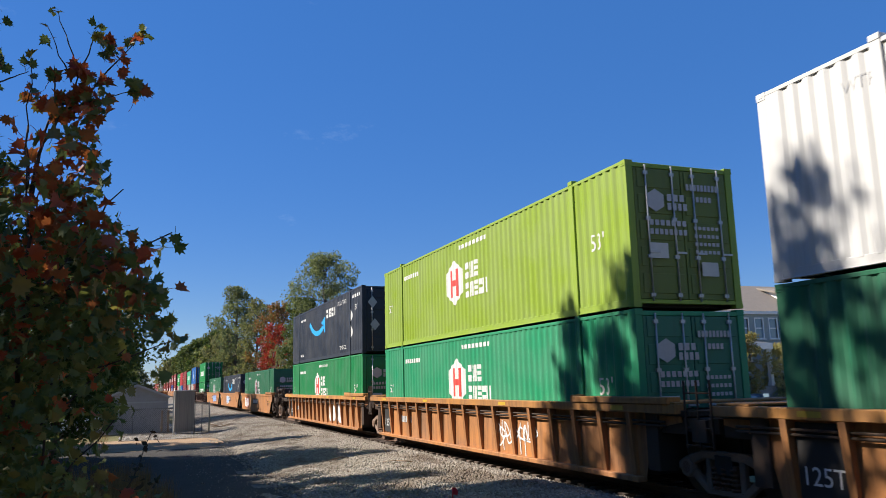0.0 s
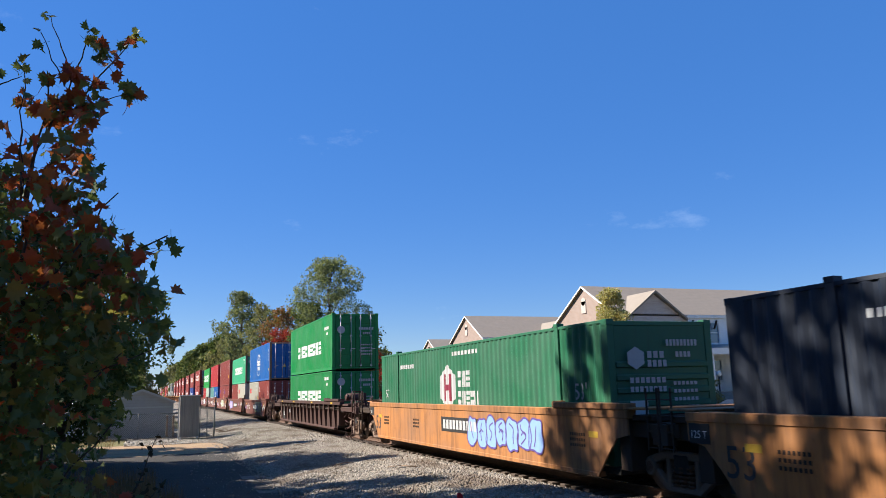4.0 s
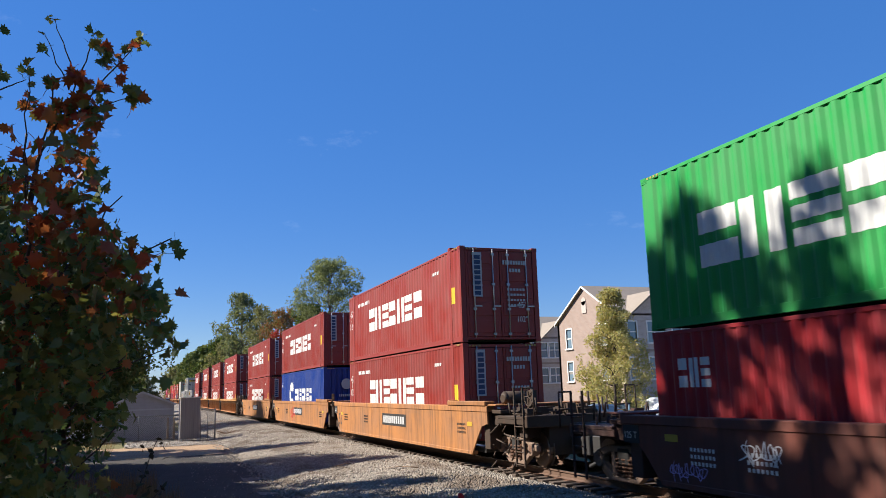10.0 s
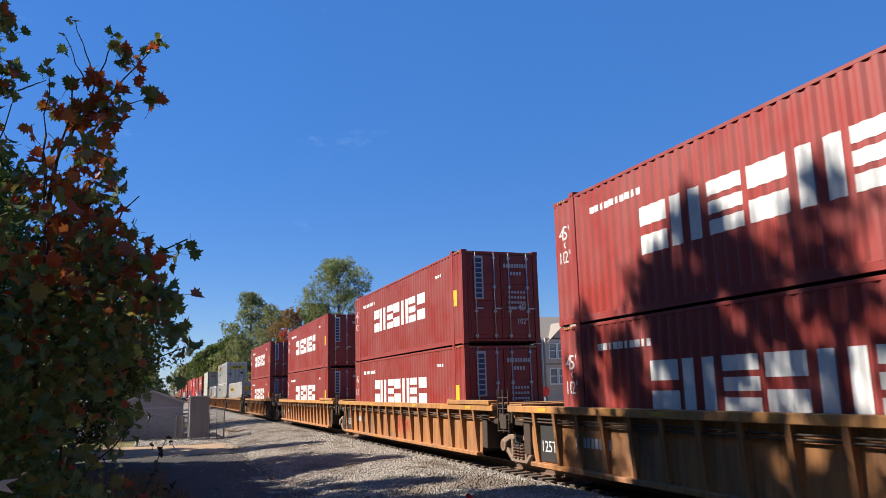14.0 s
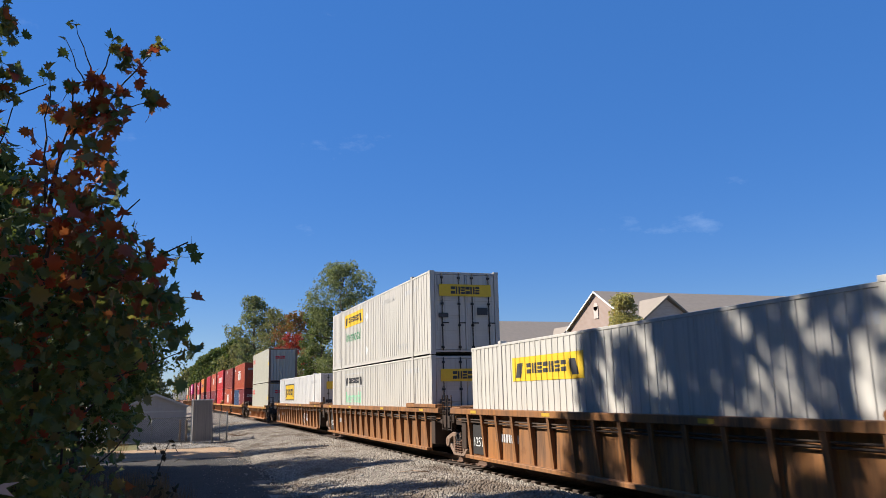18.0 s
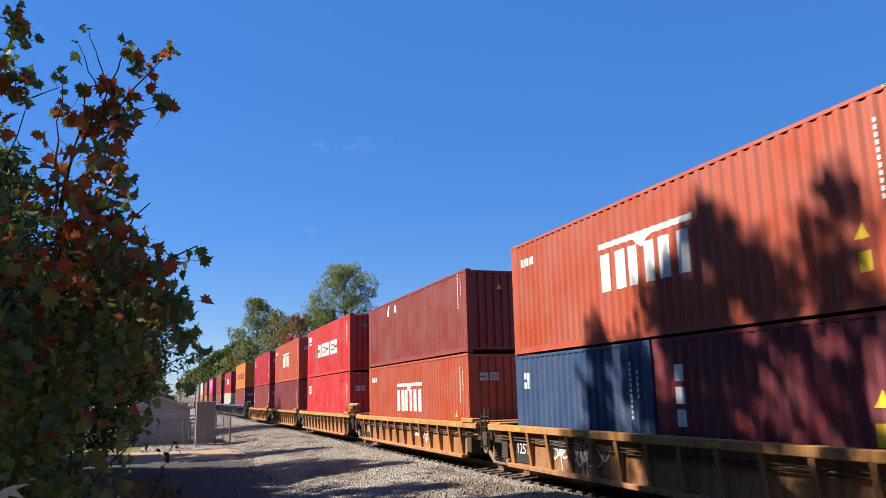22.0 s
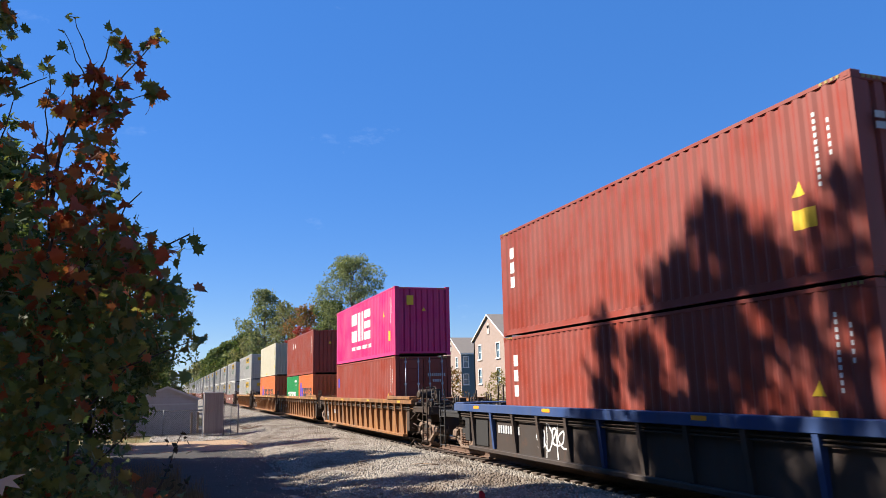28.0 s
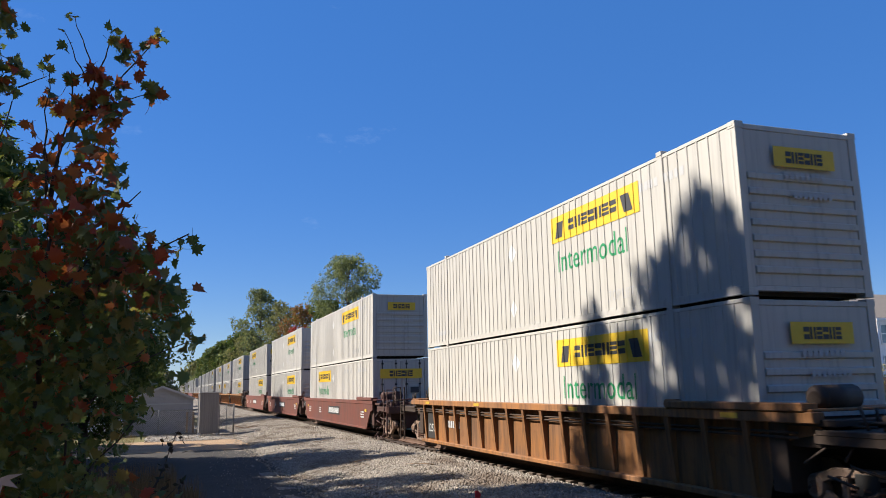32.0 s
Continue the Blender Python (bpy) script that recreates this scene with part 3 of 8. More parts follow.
# little red marker and sticks on the ballast
b = bmesh.new()
tube(b, (0, 0, 0), (0.0, 0, 0.26), 0.012, 0.012, 6)
mk = thing("marker_stake", "small red marker stake stuck in the ballast", "marker", pose(5.85, 14.75, bank(5.85, 14.75) - 0.02))
part("stake", b, RED_MARK, mk)
b = bmesh.new()
extrude_profile(b, [(0, 0.14), (0.1, 0.12), (0.12, 0.2), (0.06, 0.27), (0, 0.27)], "y", -0.004, 0.004)
part("flag", b, RED_MARK, mk)
for sx, sy, ang in ((5.9, 24.3, 30), (6.3, 33.5, 10), (5.2, 29, 70), (6.9, 21.5, 140)):
    b = bmesh.new()
    tube(b, (-0.4, 0, 0.04), (0.05, 0.05, 0.07), 0.018, 0.014, 5)
    tube(b, (0.05, 0.05, 0.07), (0.5, -0.02, 0.03), 0.014, 0.006, 5)
    solid("fallen_stick", b, WOOD_POST, "thin dead stick lying on the ballast", "stick", pose(sx, sy, bank(sx, sy) + 0.02, 0, 0, ang))

# ---- townhouses ----
BRICK_TAN = brick_mat("tan_brick", (0.235, 0.168, 0.135), (0.31, 0.225, 0.185), (0.33, 0.28, 0.25))
BRICK_GREY = brick_mat("grey_brown_brick", (0.38, 0.31, 0.275), (0.50, 0.42, 0.375), (0.54, 0.50, 0.46))
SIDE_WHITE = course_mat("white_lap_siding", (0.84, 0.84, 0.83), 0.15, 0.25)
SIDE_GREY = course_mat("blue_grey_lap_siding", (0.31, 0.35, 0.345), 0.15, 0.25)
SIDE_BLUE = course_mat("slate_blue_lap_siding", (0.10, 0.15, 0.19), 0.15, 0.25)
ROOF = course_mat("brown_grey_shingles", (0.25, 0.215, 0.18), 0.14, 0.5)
BLIND = plain("pale_blind", (0.5, 0.5, 0.48), 0.8)
SHUTTER = plain("dark_shutter", (0.04, 0.045, 0.05), 0.6)
METAL_ROOF = plain("grey_porch_metal", (0.22, 0.22, 0.22), 0.4, 0.4)


def wall_with_openings(w, h, t, holes):
    """A wall slab from x 0 to w with rectangular openings through it."""
    bm = bmesh.new()
    xs = sorted({0.0, w, *[v for a in holes for v in (a[0], a[0] + a[2])]})
    zs = sorted({0.0, h, *[v for a in holes for v in (a[1], a[1] + a[3])]})
    for i in range(len(xs) - 1):
        run = None
        for j in range(len(zs) - 1):
            cx, cz = (xs[i] + xs[i + 1]) / 2, (zs[j] + zs[j + 1]) / 2
            if any(a[0] < cx < a[0] + a[2] and a[1] < cz < a[1] + a[3] for a in holes):
                if run is not None:
                    box(bm, xs[i], xs[i + 1], 0, t, run, zs[j])
                    run = None
            elif run is None:
                run = zs[j]
        if run is not None:
            box(bm, xs[i], xs[i + 1], 0, t, run, h)
    bmesh.ops.remove_doubles(bm, verts=bm.verts[:], dist=0.0005)
    return bm


def window(parent, x, z, w, h, at, shutters=False, double=False):
    """A sash window in the wall's own space, with frame, panes, meeting rail and sill."""
    wi = part("window", mesh(("window_frame", w, h), lambda b: [box(b, -0.09, 0, -0.03, 0.1, -0.05, h + 0.09), box(b, w, w + 0.09, -0.03, 0.1, -0.05, h + 0.09),
              box(b, 0, w, -0.03, 0.1, h, h + 0.09), box(b, 0, w, -0.03, 0.1, -0.05, 0)]), TRIM_W, parent, at @ pose(x, 0, z), "white window frame")
    part("pane", mesh(("pane", w, h), lambda b: box(b, 0, w, 0.06, 0.075, 0, h)), GLASS, wi)
    part("sash_bar", mesh(("bar", w, h), lambda b: box(b, 0, w, 0.03, 0.07, h * 0.48, h * 0.54)), TRIM_W, wi)
    if double:
        part("mullion", mesh(("mull", w, h), lambda b: box(b, w * 0.46, w * 0.54, 0.02, 0.07, 0, h)), TRIM_W, wi)
    part("sill", mesh(("sill", w), lambda b: box(b, -0.14, w + 0.14, -0.1, 0.0, -0.12, -0.05)), TRIM_W, wi)
    if shutters:
        for sx in (-0.42, w + 0.1):
            part("shutter", mesh(("shutter", h), lambda b: [box(b, 0, 0.32, -0.05, 0, 0, h)] + [box(b, 0.04, 0.28, -0.065, -0.05, k * h / 9 + 0.03, k * h / 9 + 0.1) for k in range(9)]), SHUTTER, wi, pose(sx, 0, 0))
    return wi


def house_wall(parent, name, w, h, mat, at, wins, t=0.25):
    ob = part(name, wall_with_openings(w, h, t, [(a[0], a[1], a[2], a[3]) for a in wins]), mat, parent, at)
    for a in wins:
        window(parent, a[0], a[1], a[2], a[3], at, *(a[4:]))
    return ob


def gable_roof(parent, x0, x1, y0, y1, eave, ridge, mat, over=0.14):
    """Ridge along x."""
    ym = (y0 + y1) / 2
    sl = (ridge - eave) / (ym - y0)
    for sy, y in ((-1, y0), (1, y1)):
        b = bmesh.new()
        ye = y + sy * over
        ze = eave - over * sl
        extrude_profile(b, [(ym, ridge + 0.12), (ye, ze + 0.12), (ye, ze), (ym, ridge)], "x", x0 - over, x1 + over)
        part("roof_slope", b, mat, parent)
        b = bmesh.new()
        box(b, x0 - over, x1 + over, ye - 0.06 if sy < 0 else ye, ye if sy < 0 else ye + 0.06, ze - 0.1, ze + 0.1)
        part("gutter", b, TRIM_W, parent)
        for xe in (x0 - over - 0.03, x1 + over + 0.03):
            b = bmesh.new()
            beam(b, (xe, ym, ridge + 0.05), (xe, ye, ze + 0.05), 0.05, 0.1)
            part("bargeboard", b, TRIM_W, parent)


def gable_end(parent, x, y0, y1, eave, ridge, mat, sx, wins=(), vent=True):
    """An end wall across the ridge at x, with its triangle."""
    at = pose(x, y1, 0, 0, 0, -90) if sx < 0 else pose(x, y0, 0, 0, 0, 90)
    house_wall(parent, "end_wall", y1 - y0, eave, mat, at, wins)
    b = bmesh.new()
    extrude_profile(b, [(y0, eave), (y1, eave), ((y0 + y1) / 2, ridge)], "x", min(x, x - sx * 0.25), max(x, x - sx * 0.25))
    part("gable", b, mat, parent)
    if vent:
        ym = (y0 + y1) / 2
        b = bmesh.new()
        box(b, x + sx * 0.05, x, ym - 0.28, ym + 0.28, ridge - 1.75, ridge - 0.95)
        tube(b, (x + sx * 0.05, ym, ridge - 0.95), (x, ym, ridge - 0.95), 0.28, 0.28, 24)
        part("gable_vent", b, BRICK_GREY, parent, label="arched brick louvre vent")


def terrace(at, x1, units, d=7.6, eave=6.85, ridge=9.05, end_wins=()):
    """A row of joined townhouses; units: (x0, x1, wall, style)."""
    Z1, Z2 = 2.78, 5.05
    h = thing("townhouse_row", "two-storey row of brick and siding townhouses with shingle roof", "house", at, "townhouses")
    gable_roof(h, 0, x1, 0, d, eave, ridge, ROOF)
    gable_end(h, 0, 0, d, eave, ridge, BRICK_TAN, -1, end_wins)
    gable_end(h, x1, 0, d, eave, ridge, BRICK_TAN, 1)
    house_wall(h, "back_wall", x1, eave, BRICK_TAN, pose(x1, d, 0, 0, 0, 180), [(2.0 + i * 3.2, z, 0.9, 1.5) for i in range(int(x1 / 3.2) - 1) for z in (1.0, 4.4)])
    for a, b_, mat, style in units:
        w = b_ - a
        wins = []
        if style == "brick":
            wins = [(x, z, ww, 1.28, False, ww > 1) for x, ww in ((0.42, 0.64), (w - 3.2, 1.12), (w - 1.3, 0.66)) for z in (Z2, Z1)]
        elif style == "porch":
            wins = [(x, Z2, 0.74, 1.3) for x in (0.42, w / 2 - 0.37, w - 1.2)] + [(w - 2.75, Z1 - 0.2, 0.7, 1.3), (w - 1.2, Z1 - 0.2, 0.7, 1.3)]
        elif style == "plain":
            wins = [(x, Z2, 0.64, 1.3) for x in (0.3, w / 2 - 0.32, w - 0.98)] + [(x, Z1, 0.64, 1.3) for x in (0.3, w - 0.98)]
        elif style == "dormer":
            wins = [(x, Z2, 0.78, 1.3, True) for x in (0.55, w / 2 - 0.39, w - 1.35)] + [(0.55, Z1, 0.78, 1.3, True), (w - 2.1, Z1 - 0.3, 1.5, 1.5, False, True)]
        out = -0.5 if style == "brick" else -0.05
        house_wall(h, "front_wall", w - 0.02, eave, mat, pose(a + 0.01, out, 0), wins, 0.25 - out)
        b = bmesh.new()
        tube(b, (b_ - 0.08, -0.12, 0), (b_ - 0.08, -0.12, eave - 0.1), 0.05)
        part("downpipe", b, TRIM_W, h)
        if style == "brick":
            b = bmesh.new()
            extrude_profile(b, [(a + 0.5, eave - 0.1), (b_ - 0.5, eave - 0.1), ((a + b_) / 2, eave + 1.3)], "y", -0.5, 2.4)
            part("front_gable", b, mat, h)
            for sx, xe in ((-1, a + 0.2), (1, b_ - 0.2)):
                b = bmesh.new()
                xm = (a + b_) / 2
                extrude_profile(b, [(xm, eave + 1.52), (xe, eave - 0.28), (xe, eave - 0.4), (xm, eave + 1.38)], "y", -0.8, 2.8)
                part("front_gable_roof", b, ROOF, h)
            b = bmesh.new()
            box(b, a, b_, -0.54, -0.502, 4.45, 4.6)
            part("belt_course", b, BRICK_TAN, h)
        if style == "porch":
            b = bmesh.new()
            extrude_profile(b, [(-0.06, 4.95), (-2.0, 4.62), (-2.0, 4.46), (-0.06, 4.46)], "x", a + 0.1, b_ + 0.8)
            part("porch_roof", b, METAL_ROOF, h)
            b = bmesh.new()
            box(b, a + 0.1, b_ + 0.8, -2.26, -2.2, 4.2, 4.6)
            part("porch_beam", b, TRIM_W, h)
            for xp in (a + 0.3, (a + b_) / 2 + 0.3, b_ + 0.6):
                b = bmesh.new()
                box(b, xp - 0.12, xp + 0.12, -2.2, -1.96, 2.0, 4.2)
                box(b, xp - 0.17, xp + 0.17, -2.24, -1.92, 1.85, 2.05)
                part("porch_column", b, TRIM_W, h)
            b = bmesh.new()
            box(b, a + 0.1, b_ + 0.8, -2.3, -0.06, 0, 1.85)
            part("porch_floor", b, PAD, h)
            b = bmesh.new()
            box(b, a + 0.7, a + 1.65, -0.11, -0.055, 1.86, 3.95)
            part("front_door", b, TRIM_W, h)
            for k in range(3):
                b = bmesh.new()
                beam(b, (a + 0.5 + k * (w - 1) / 2, -0.1, eave - 0.9), (a + 0.5 + k * (w - 1) / 2, -0.4, eave - 0.35), 0.09)
                part("eave_bracket", b, STEEL_DARK, h)
        if style == "dormer":
            xm = (a + b_) / 2 + 0.6
            b = bmesh.new()
            extrude_profile(b, [(0.25, eave + 0.1), (3.6, eave + 1.9), (3.6, eave + 2.06), (0.25, eave + 1.22)], "x", xm - 1.3, xm + 1.3)
            part("dormer_wall", b, SIDE_WHITE, h)
            b = bmesh.new()
            extrude_profile(b, [(-0.1, eave + 1.14), (3.7, eave + 2.06), (3.7, eave + 2.2), (-0.1, eave + 1.28)], "x", xm - 1.6, xm + 1.6)
            part("dormer_roof", b, ROOF, h)
            window(h, xm - 0.7, eave + 0.35, 1.4, 0.62, pose(0, 0.2, 0), False, True)
            b = bmesh.new()
            extrude_profile(b, [(-0.06, 4.8), (-1.2, 4.5), (-1.2, 4.38), (-0.06, 4.38)], "x", b_ - 2.6, b_ - 0.1)
            part("porch_roof", b, METAL_ROOF, h)
            for xp in (b_ - 2.45, b_ - 0.25):
                b = bmesh.new()
                box(b, xp - 0.09, xp + 0.09, -1.15, -0.97, 1.9, 4.38)
                part("porch_column", b, TRIM_W, h)
    b = bmesh.new()
    box(b, 0.05, x1 - 0.05, 0.3, d - 0.3, 3.25, 3.4)
    part("floor", b, PAD, h)
    return h


ENDW = [(x, z, 0.72, 1.3) for x in (1.2, 5.6) for z in (2.78, 5.05)]
terrace(pose(27.6, 41.5, 0.0), 18.6, [(0, 5.1, BRICK_GREY, "brick"), (5.1, 9.9, SIDE_WHITE, "porch"), (9.9, 13.7, SIDE_GREY, "plain"), (13.7, 18.6, SIDE_WHITE, "dormer")], end_wins=ENDW)
terrace(pose(49.4, 43.0, 0.0), 15.0, [(0, 5.0, SIDE_WHITE, "plain"), (5.0, 10.0, BRICK_GREY, "brick"), (10.0, 15.0, SIDE_GREY, "plain")], end_wins=ENDW)
terrace(pose(27.8, 62.9, 0.0), 19.0, [(0, 5.0, SIDE_GREY, "plain"), (5.0, 9.5, BRICK_GREY, "brick"), (9.5, 14.0, SIDE_WHITE, "plain"), (14.0, 19.0, SIDE_GREY, "dormer")], end_wins=ENDW)
terrace(pose(36.0, 96.0, 0.0), 15.0, [(0, 5.0, SIDE_BLUE, "plain"), (5.0, 10.0, SIDE_BLUE, "brick"), (10.0, 15.0, SIDE_GREY, "plain")], end_wins=ENDW)

# street lamps, sign
for lx, ly in ((33.6, 39.6), (47.0, 39.6)):
    lamp = thing("street_lamp", "short black post lamp with a pale globe beside the pavement", "street lamp", pose(lx, ly, 0.11), "street lamps")
    b = bmesh.new()
    tube(b, (0, 0, 0), (0, 0, 2.7), 0.06, 0.04)
    part("post", b, SHUTTER, lamp)
    b = bmesh.new()
    bmesh.ops.create_icosphere(b, subdivisions=2, radius=0.2, matrix=Matrix.Translation((0, 0, 2.9)))
    part("globe", b, TRIM_W, lamp)
sg = thing("road_sign", "small red road sign on a grey post", "sign", pose(24.0, 46.0, 0))
b = bmesh.new()
tube(b, (0, 0, 0), (0, 0, 2.5), 0.03)
part("post", b, GALV, sg)
b = bmesh.new()
tube(b, (0, -0.05, 2.2), (0, -0.03, 2.2), 0.34, 0.34, 8)
part("sign_plate", b, RED_MARK, sg)

# ---- parked cars and the van ----
TYRE = RUBBER
RIMS = plain("alloy", (0.5, 0.5, 0.5), 0.35, 0.8)
LIGHT_RED = plain("tail_light_red", (0.45, 0.01, 0.01), 0.2)
LIGHT_CLEAR = plain("headlight_clear", (0.6, 0.6, 0.6), 0.15)


def vehicle(name, label, rgb, prof, glassy, length, width, at, wheel_r=0.34, rear_light=(0.98, 1.22)):
    """Front towards -x. prof: side outline; glassy: side window outline."""
    body_mat = MATS.get("car_" + str(rgb)) or plain("car_" + str(rgb), rgb, 0.25, 0.0, 0.05, 2, 0.0)
    car = thing(name, label, "car" if name != "delivery_van" else "van", at, "parked cars" if name != "delivery_van" else "")
    b = bmesh.new()
    extrude_profile(b, prof, "y", -width / 2, width / 2)
    bmesh.ops.bisect_plane(b, geom=b.verts[:] + b.edges[:] + b.faces[:], plane_co=(0, 0, 0.95), plane_no=(0, 0, 1))
    for v in b.verts:
        if v.co.z > 0.951:
            v.co.y *= 1 - 0.2 * (v.co.z - 0.95)
    part("body", done(b, "body"), body_mat, car)
    for sy in (-1, 1):
        b = bmesh.new()
        ys = [sy * (width / 2) * (1 - 0.2 * max(0, z - 0.95)) for _, z in glassy]
        r0 = [b.verts.new((x, y + sy * 0.008, z)) for (x, z), y in zip(glassy, ys)]
        r1 = [b.verts.new((x, y - sy * 0.03, z)) for (x, z), y in zip(glassy, ys)]
        b.faces.new(r0)
        b.faces.new(r1[::-1])
        for i in range(len(r0)):
            b.faces.new((r0[i], r0[(i + 1) % len(r0)], r1[(i + 1) % len(r0)], r1[i]))
        part("side_window", b, GLASS, car)
        b = bmesh.new()
        zt = rear_light
        box(b, length / 2 - 0.12, length / 2 + 0.012, sy * width * 0.37 - 0.14, sy * width * 0.37 + 0.14, *zt)
        part("tail_light", done(b, "light", 0.02), LIGHT_RED, car)
        b = bmesh.new()
        box(b, -length / 2 - 0.012, -length / 2 + 0.15, sy * width * 0.36 - 0.16, sy * width * 0.36 + 0.16, 0.62, 0.76)
        part("headlight", done(b, "light", 0.02), LIGHT_CLEAR, car)
        b = bmesh.new()
        box(b, -length * 0.17, -length * 0.17 + 0.14, sy * (width / 2 + 0.02), sy * (width / 2 + 0.2), 0.95, 1.1)
        part("door_mirror", done(b, "mirror", 0.03), body_mat, car)
        for x in (-length * 0.31, length * 0.30):
            w = part("wheel", mesh(("tyre", wheel_r), lambda q: tube(q, (0, -0.11, 0), (0, 0.11, 0), wheel_r, wheel_r, 20), 0.03), TYRE, car, pose(x, sy * (width / 2 - 0.12), wheel_r))
            part("rim", mesh(("rimdisc", wheel_r), lambda q: [tube(q, (0, -0.125, 0), (0, 0.125, 0), wheel_r * 0.62, wheel_r * 0.62, 14)] + [beam(q, (0, -0.13, 0), (0.6 * wheel_r * math.cos(k * 1.257), -0.13, 0.6 * wheel_r * math.sin(k * 1.257)), 0.05) for k in range(5)]), RIMS, w)
    back = [p for p in glassy]
    b = bmesh.new()
    zr0, zr1 = (1.05, 1.42) if name != "delivery_van" else (1.3, 2.0)
    xr = length / 2 - (0.16 if name != "delivery_van" else -0.005)
    box(b, xr - 0.03, xr + 0.05, -width * 0.36, width * 0.36, zr0, zr1)
    part("rear_window", done(b, "rw", 0.03), GLASS, car)
    return car


SUV = [(-2.3, 0.35), (2.3, 0.35), (2.34, 0.95), (2.22, 1.1), (2.0, 1.55), (1.7, 1.68), (-0.3, 1.68), (-0.75, 1.5), (-1.15, 1.08), (-2.15, 0.92), (-2.33, 0.7)]
SUVG = [(-0.98, 1.08), (-0.6, 1.45), (-0.2, 1.58), (1.4, 1.58), (1.85, 1.3), (1.7, 1.08)]
SED = [(-2.35, 0.32), (2.35, 0.32), (2.4, 0.85), (2.3, 0.98), (1.65, 1.02), (1.1, 1.4), (0.6, 1.46), (-0.25, 1.44), (-1.05, 0.98), (-2.2, 0.82), (-2.4, 0.62)]
SEDG = [(-0.85, 1.0), (-0.2, 1.36), (0.55, 1.38), (1.0, 1.32), (1.4, 1.02)]
VAN = [(-2.75, 0.38), (2.75, 0.38), (2.75, 2.1), (2.6, 2.3), (-1.3, 2.3), (-1.9, 1.85), (-2.3, 1.2), (-2.7, 1.05), (-2.78, 0.7)]
VANG = [(-2.05, 1.25), (-1.7, 1.82), (-1.25, 1.95), (-0.9, 1.95), (-0.9, 1.25)]
vehicle("parked_car", "white compact SUV parked along the street", (0.78, 0.78, 0.78), SUV, SUVG, 4.6, 1.85, pose(27.6, 37.4, 0.006), 0.36)
vehicle("parked_car", "dark blue saloon car parked along the street", (0.015, 0.025, 0.05), SED, SEDG, 4.75, 1.82, pose(33.0, 37.4, 0.006), 0.33, (0.72, 0.92))
vehicle("parked_car", "white SUV parked along the street", (0.74, 0.74, 0.75), SUV, SUVG, 4.6, 1.85, pose(39.6, 37.4, 0.006), 0.36)
vehicle("parked_car", "silver blue saloon car parked near the corner", (0.25, 0.32, 0.40), SED, SEDG, 4.75, 1.82, pose(22.8, 37.6, 0.006), 0.33, (0.72, 0.92))
vehicle("parked_car", "white SUV half hidden behind the bushes by the shed", (0.75, 0.75, 0.75), SUV, SUVG, 4.6, 1.85, pose(-4.6, 50.5, 0.0, 0, 0, 20), 0.36)
van = vehicle("delivery_van", "white delivery van driving along the street", (0.80, 0.80, 0.80), VAN, VANG, 5.5, 2.0, pose(45, 34.0, 0.006), 0.36)
b = bmesh.new()
for k in range(5):
    box(b, 0.2 + k * 0.3, 0.42 + k * 0.3, -1.0, -0.985, 1.25, 1.5)
part("lettering_bars", b, BLUE_MARK, van, label="blue lettering")


# ---- the train: containers ----
MOVERS = []
NEAR_END = {}
WID = {20: 2.438, 40: 2.438, 45: 2.591, 53: 2.591}
LEN = {20: 6.058, 40: 12.192, 45: 13.716, 53: 16.154}
CORR = {"steel": (0.278, 0.03), "post": (0.29, 0.014), "fine": (0.215, 0.03)}


def profile(style, length):
    """Outer surface of a side along its length: (place, depth under the outer plane)."""
    p, d = CORR[style]
    x, end, out = -length / 2 + 0.16, length / 2 - 0.16, []
    out.append((-length / 2 + 0.1, 0.0))
    while x + p <= end + 1e-6:
        if style == "post":
            out += [(x, d), (x + p - 0.06, d), (x + p - 0.052, 0.0), (x + p - 0.008, 0.0)]
        else:
            out += [(x, 0.0), (x + p * 0.25, 0.0), (x + p * 0.5, d), (x + p * 0.75, d)]
        x += p
    out += [(x, 0.0), (length / 2 - 0.1, 0.0)]
    return out


def depth_at(prof, u):
    for (a, da), (b, db) in zip(prof, prof[1:]):
        if a <= u <= b:
            return da if b - a < 1e-9 else da + (db - da) * (u - a) / (b - a)
    return 0.0


def side_mesh(style, length, height, width):
    def build(bm):
        pr = profile(style, length)
        lo = [bm.verts.new((-width / 2 + d, u, 0.15)) for u, d in pr]
        hi = [bm.verts.new((-width / 2 + d, u, height - 0.07)) for u, d in pr]
        for i in range(len(pr) - 1):
            bm.faces.new((lo[i], lo[i + 1], hi[i + 1], hi[i]))
    return mesh(("side", style, length, height), build)


def cut_and_lay(bm, style, length, width, sx=-1):
    """Wraps flat shapes drawn in (y, z) on to the ribbed side."""
    pr = profile(style, length)
    ys = [v.co.y for v in bm.verts]
    y0, y1 = min(ys), max(ys)
    for u, _ in pr:
        if y0 + 0.002 < u < y1 - 0.002:
            bmesh.ops.bisect_plane(bm, geom=bm.verts[:] + bm.edges[:] + bm.faces[:], plane_co=(0, u, 0), plane_no=(0, 1, 0))
    for v in bm.verts:
        v.co.x = -width / 2 + depth_at(pr, v.co.y) - 0.005


def text_mesh(body, size):
    cu = bpy.data.curves.new("text", "FONT")
    cu.body, cu.size, cu.resolution_u = body, size, 3
    ob = bpy.data.objects.new("text", cu)
    me = bpy.data.meshes.new_from_object(ob)
    bpy.data.objects.remove(ob)
    return me


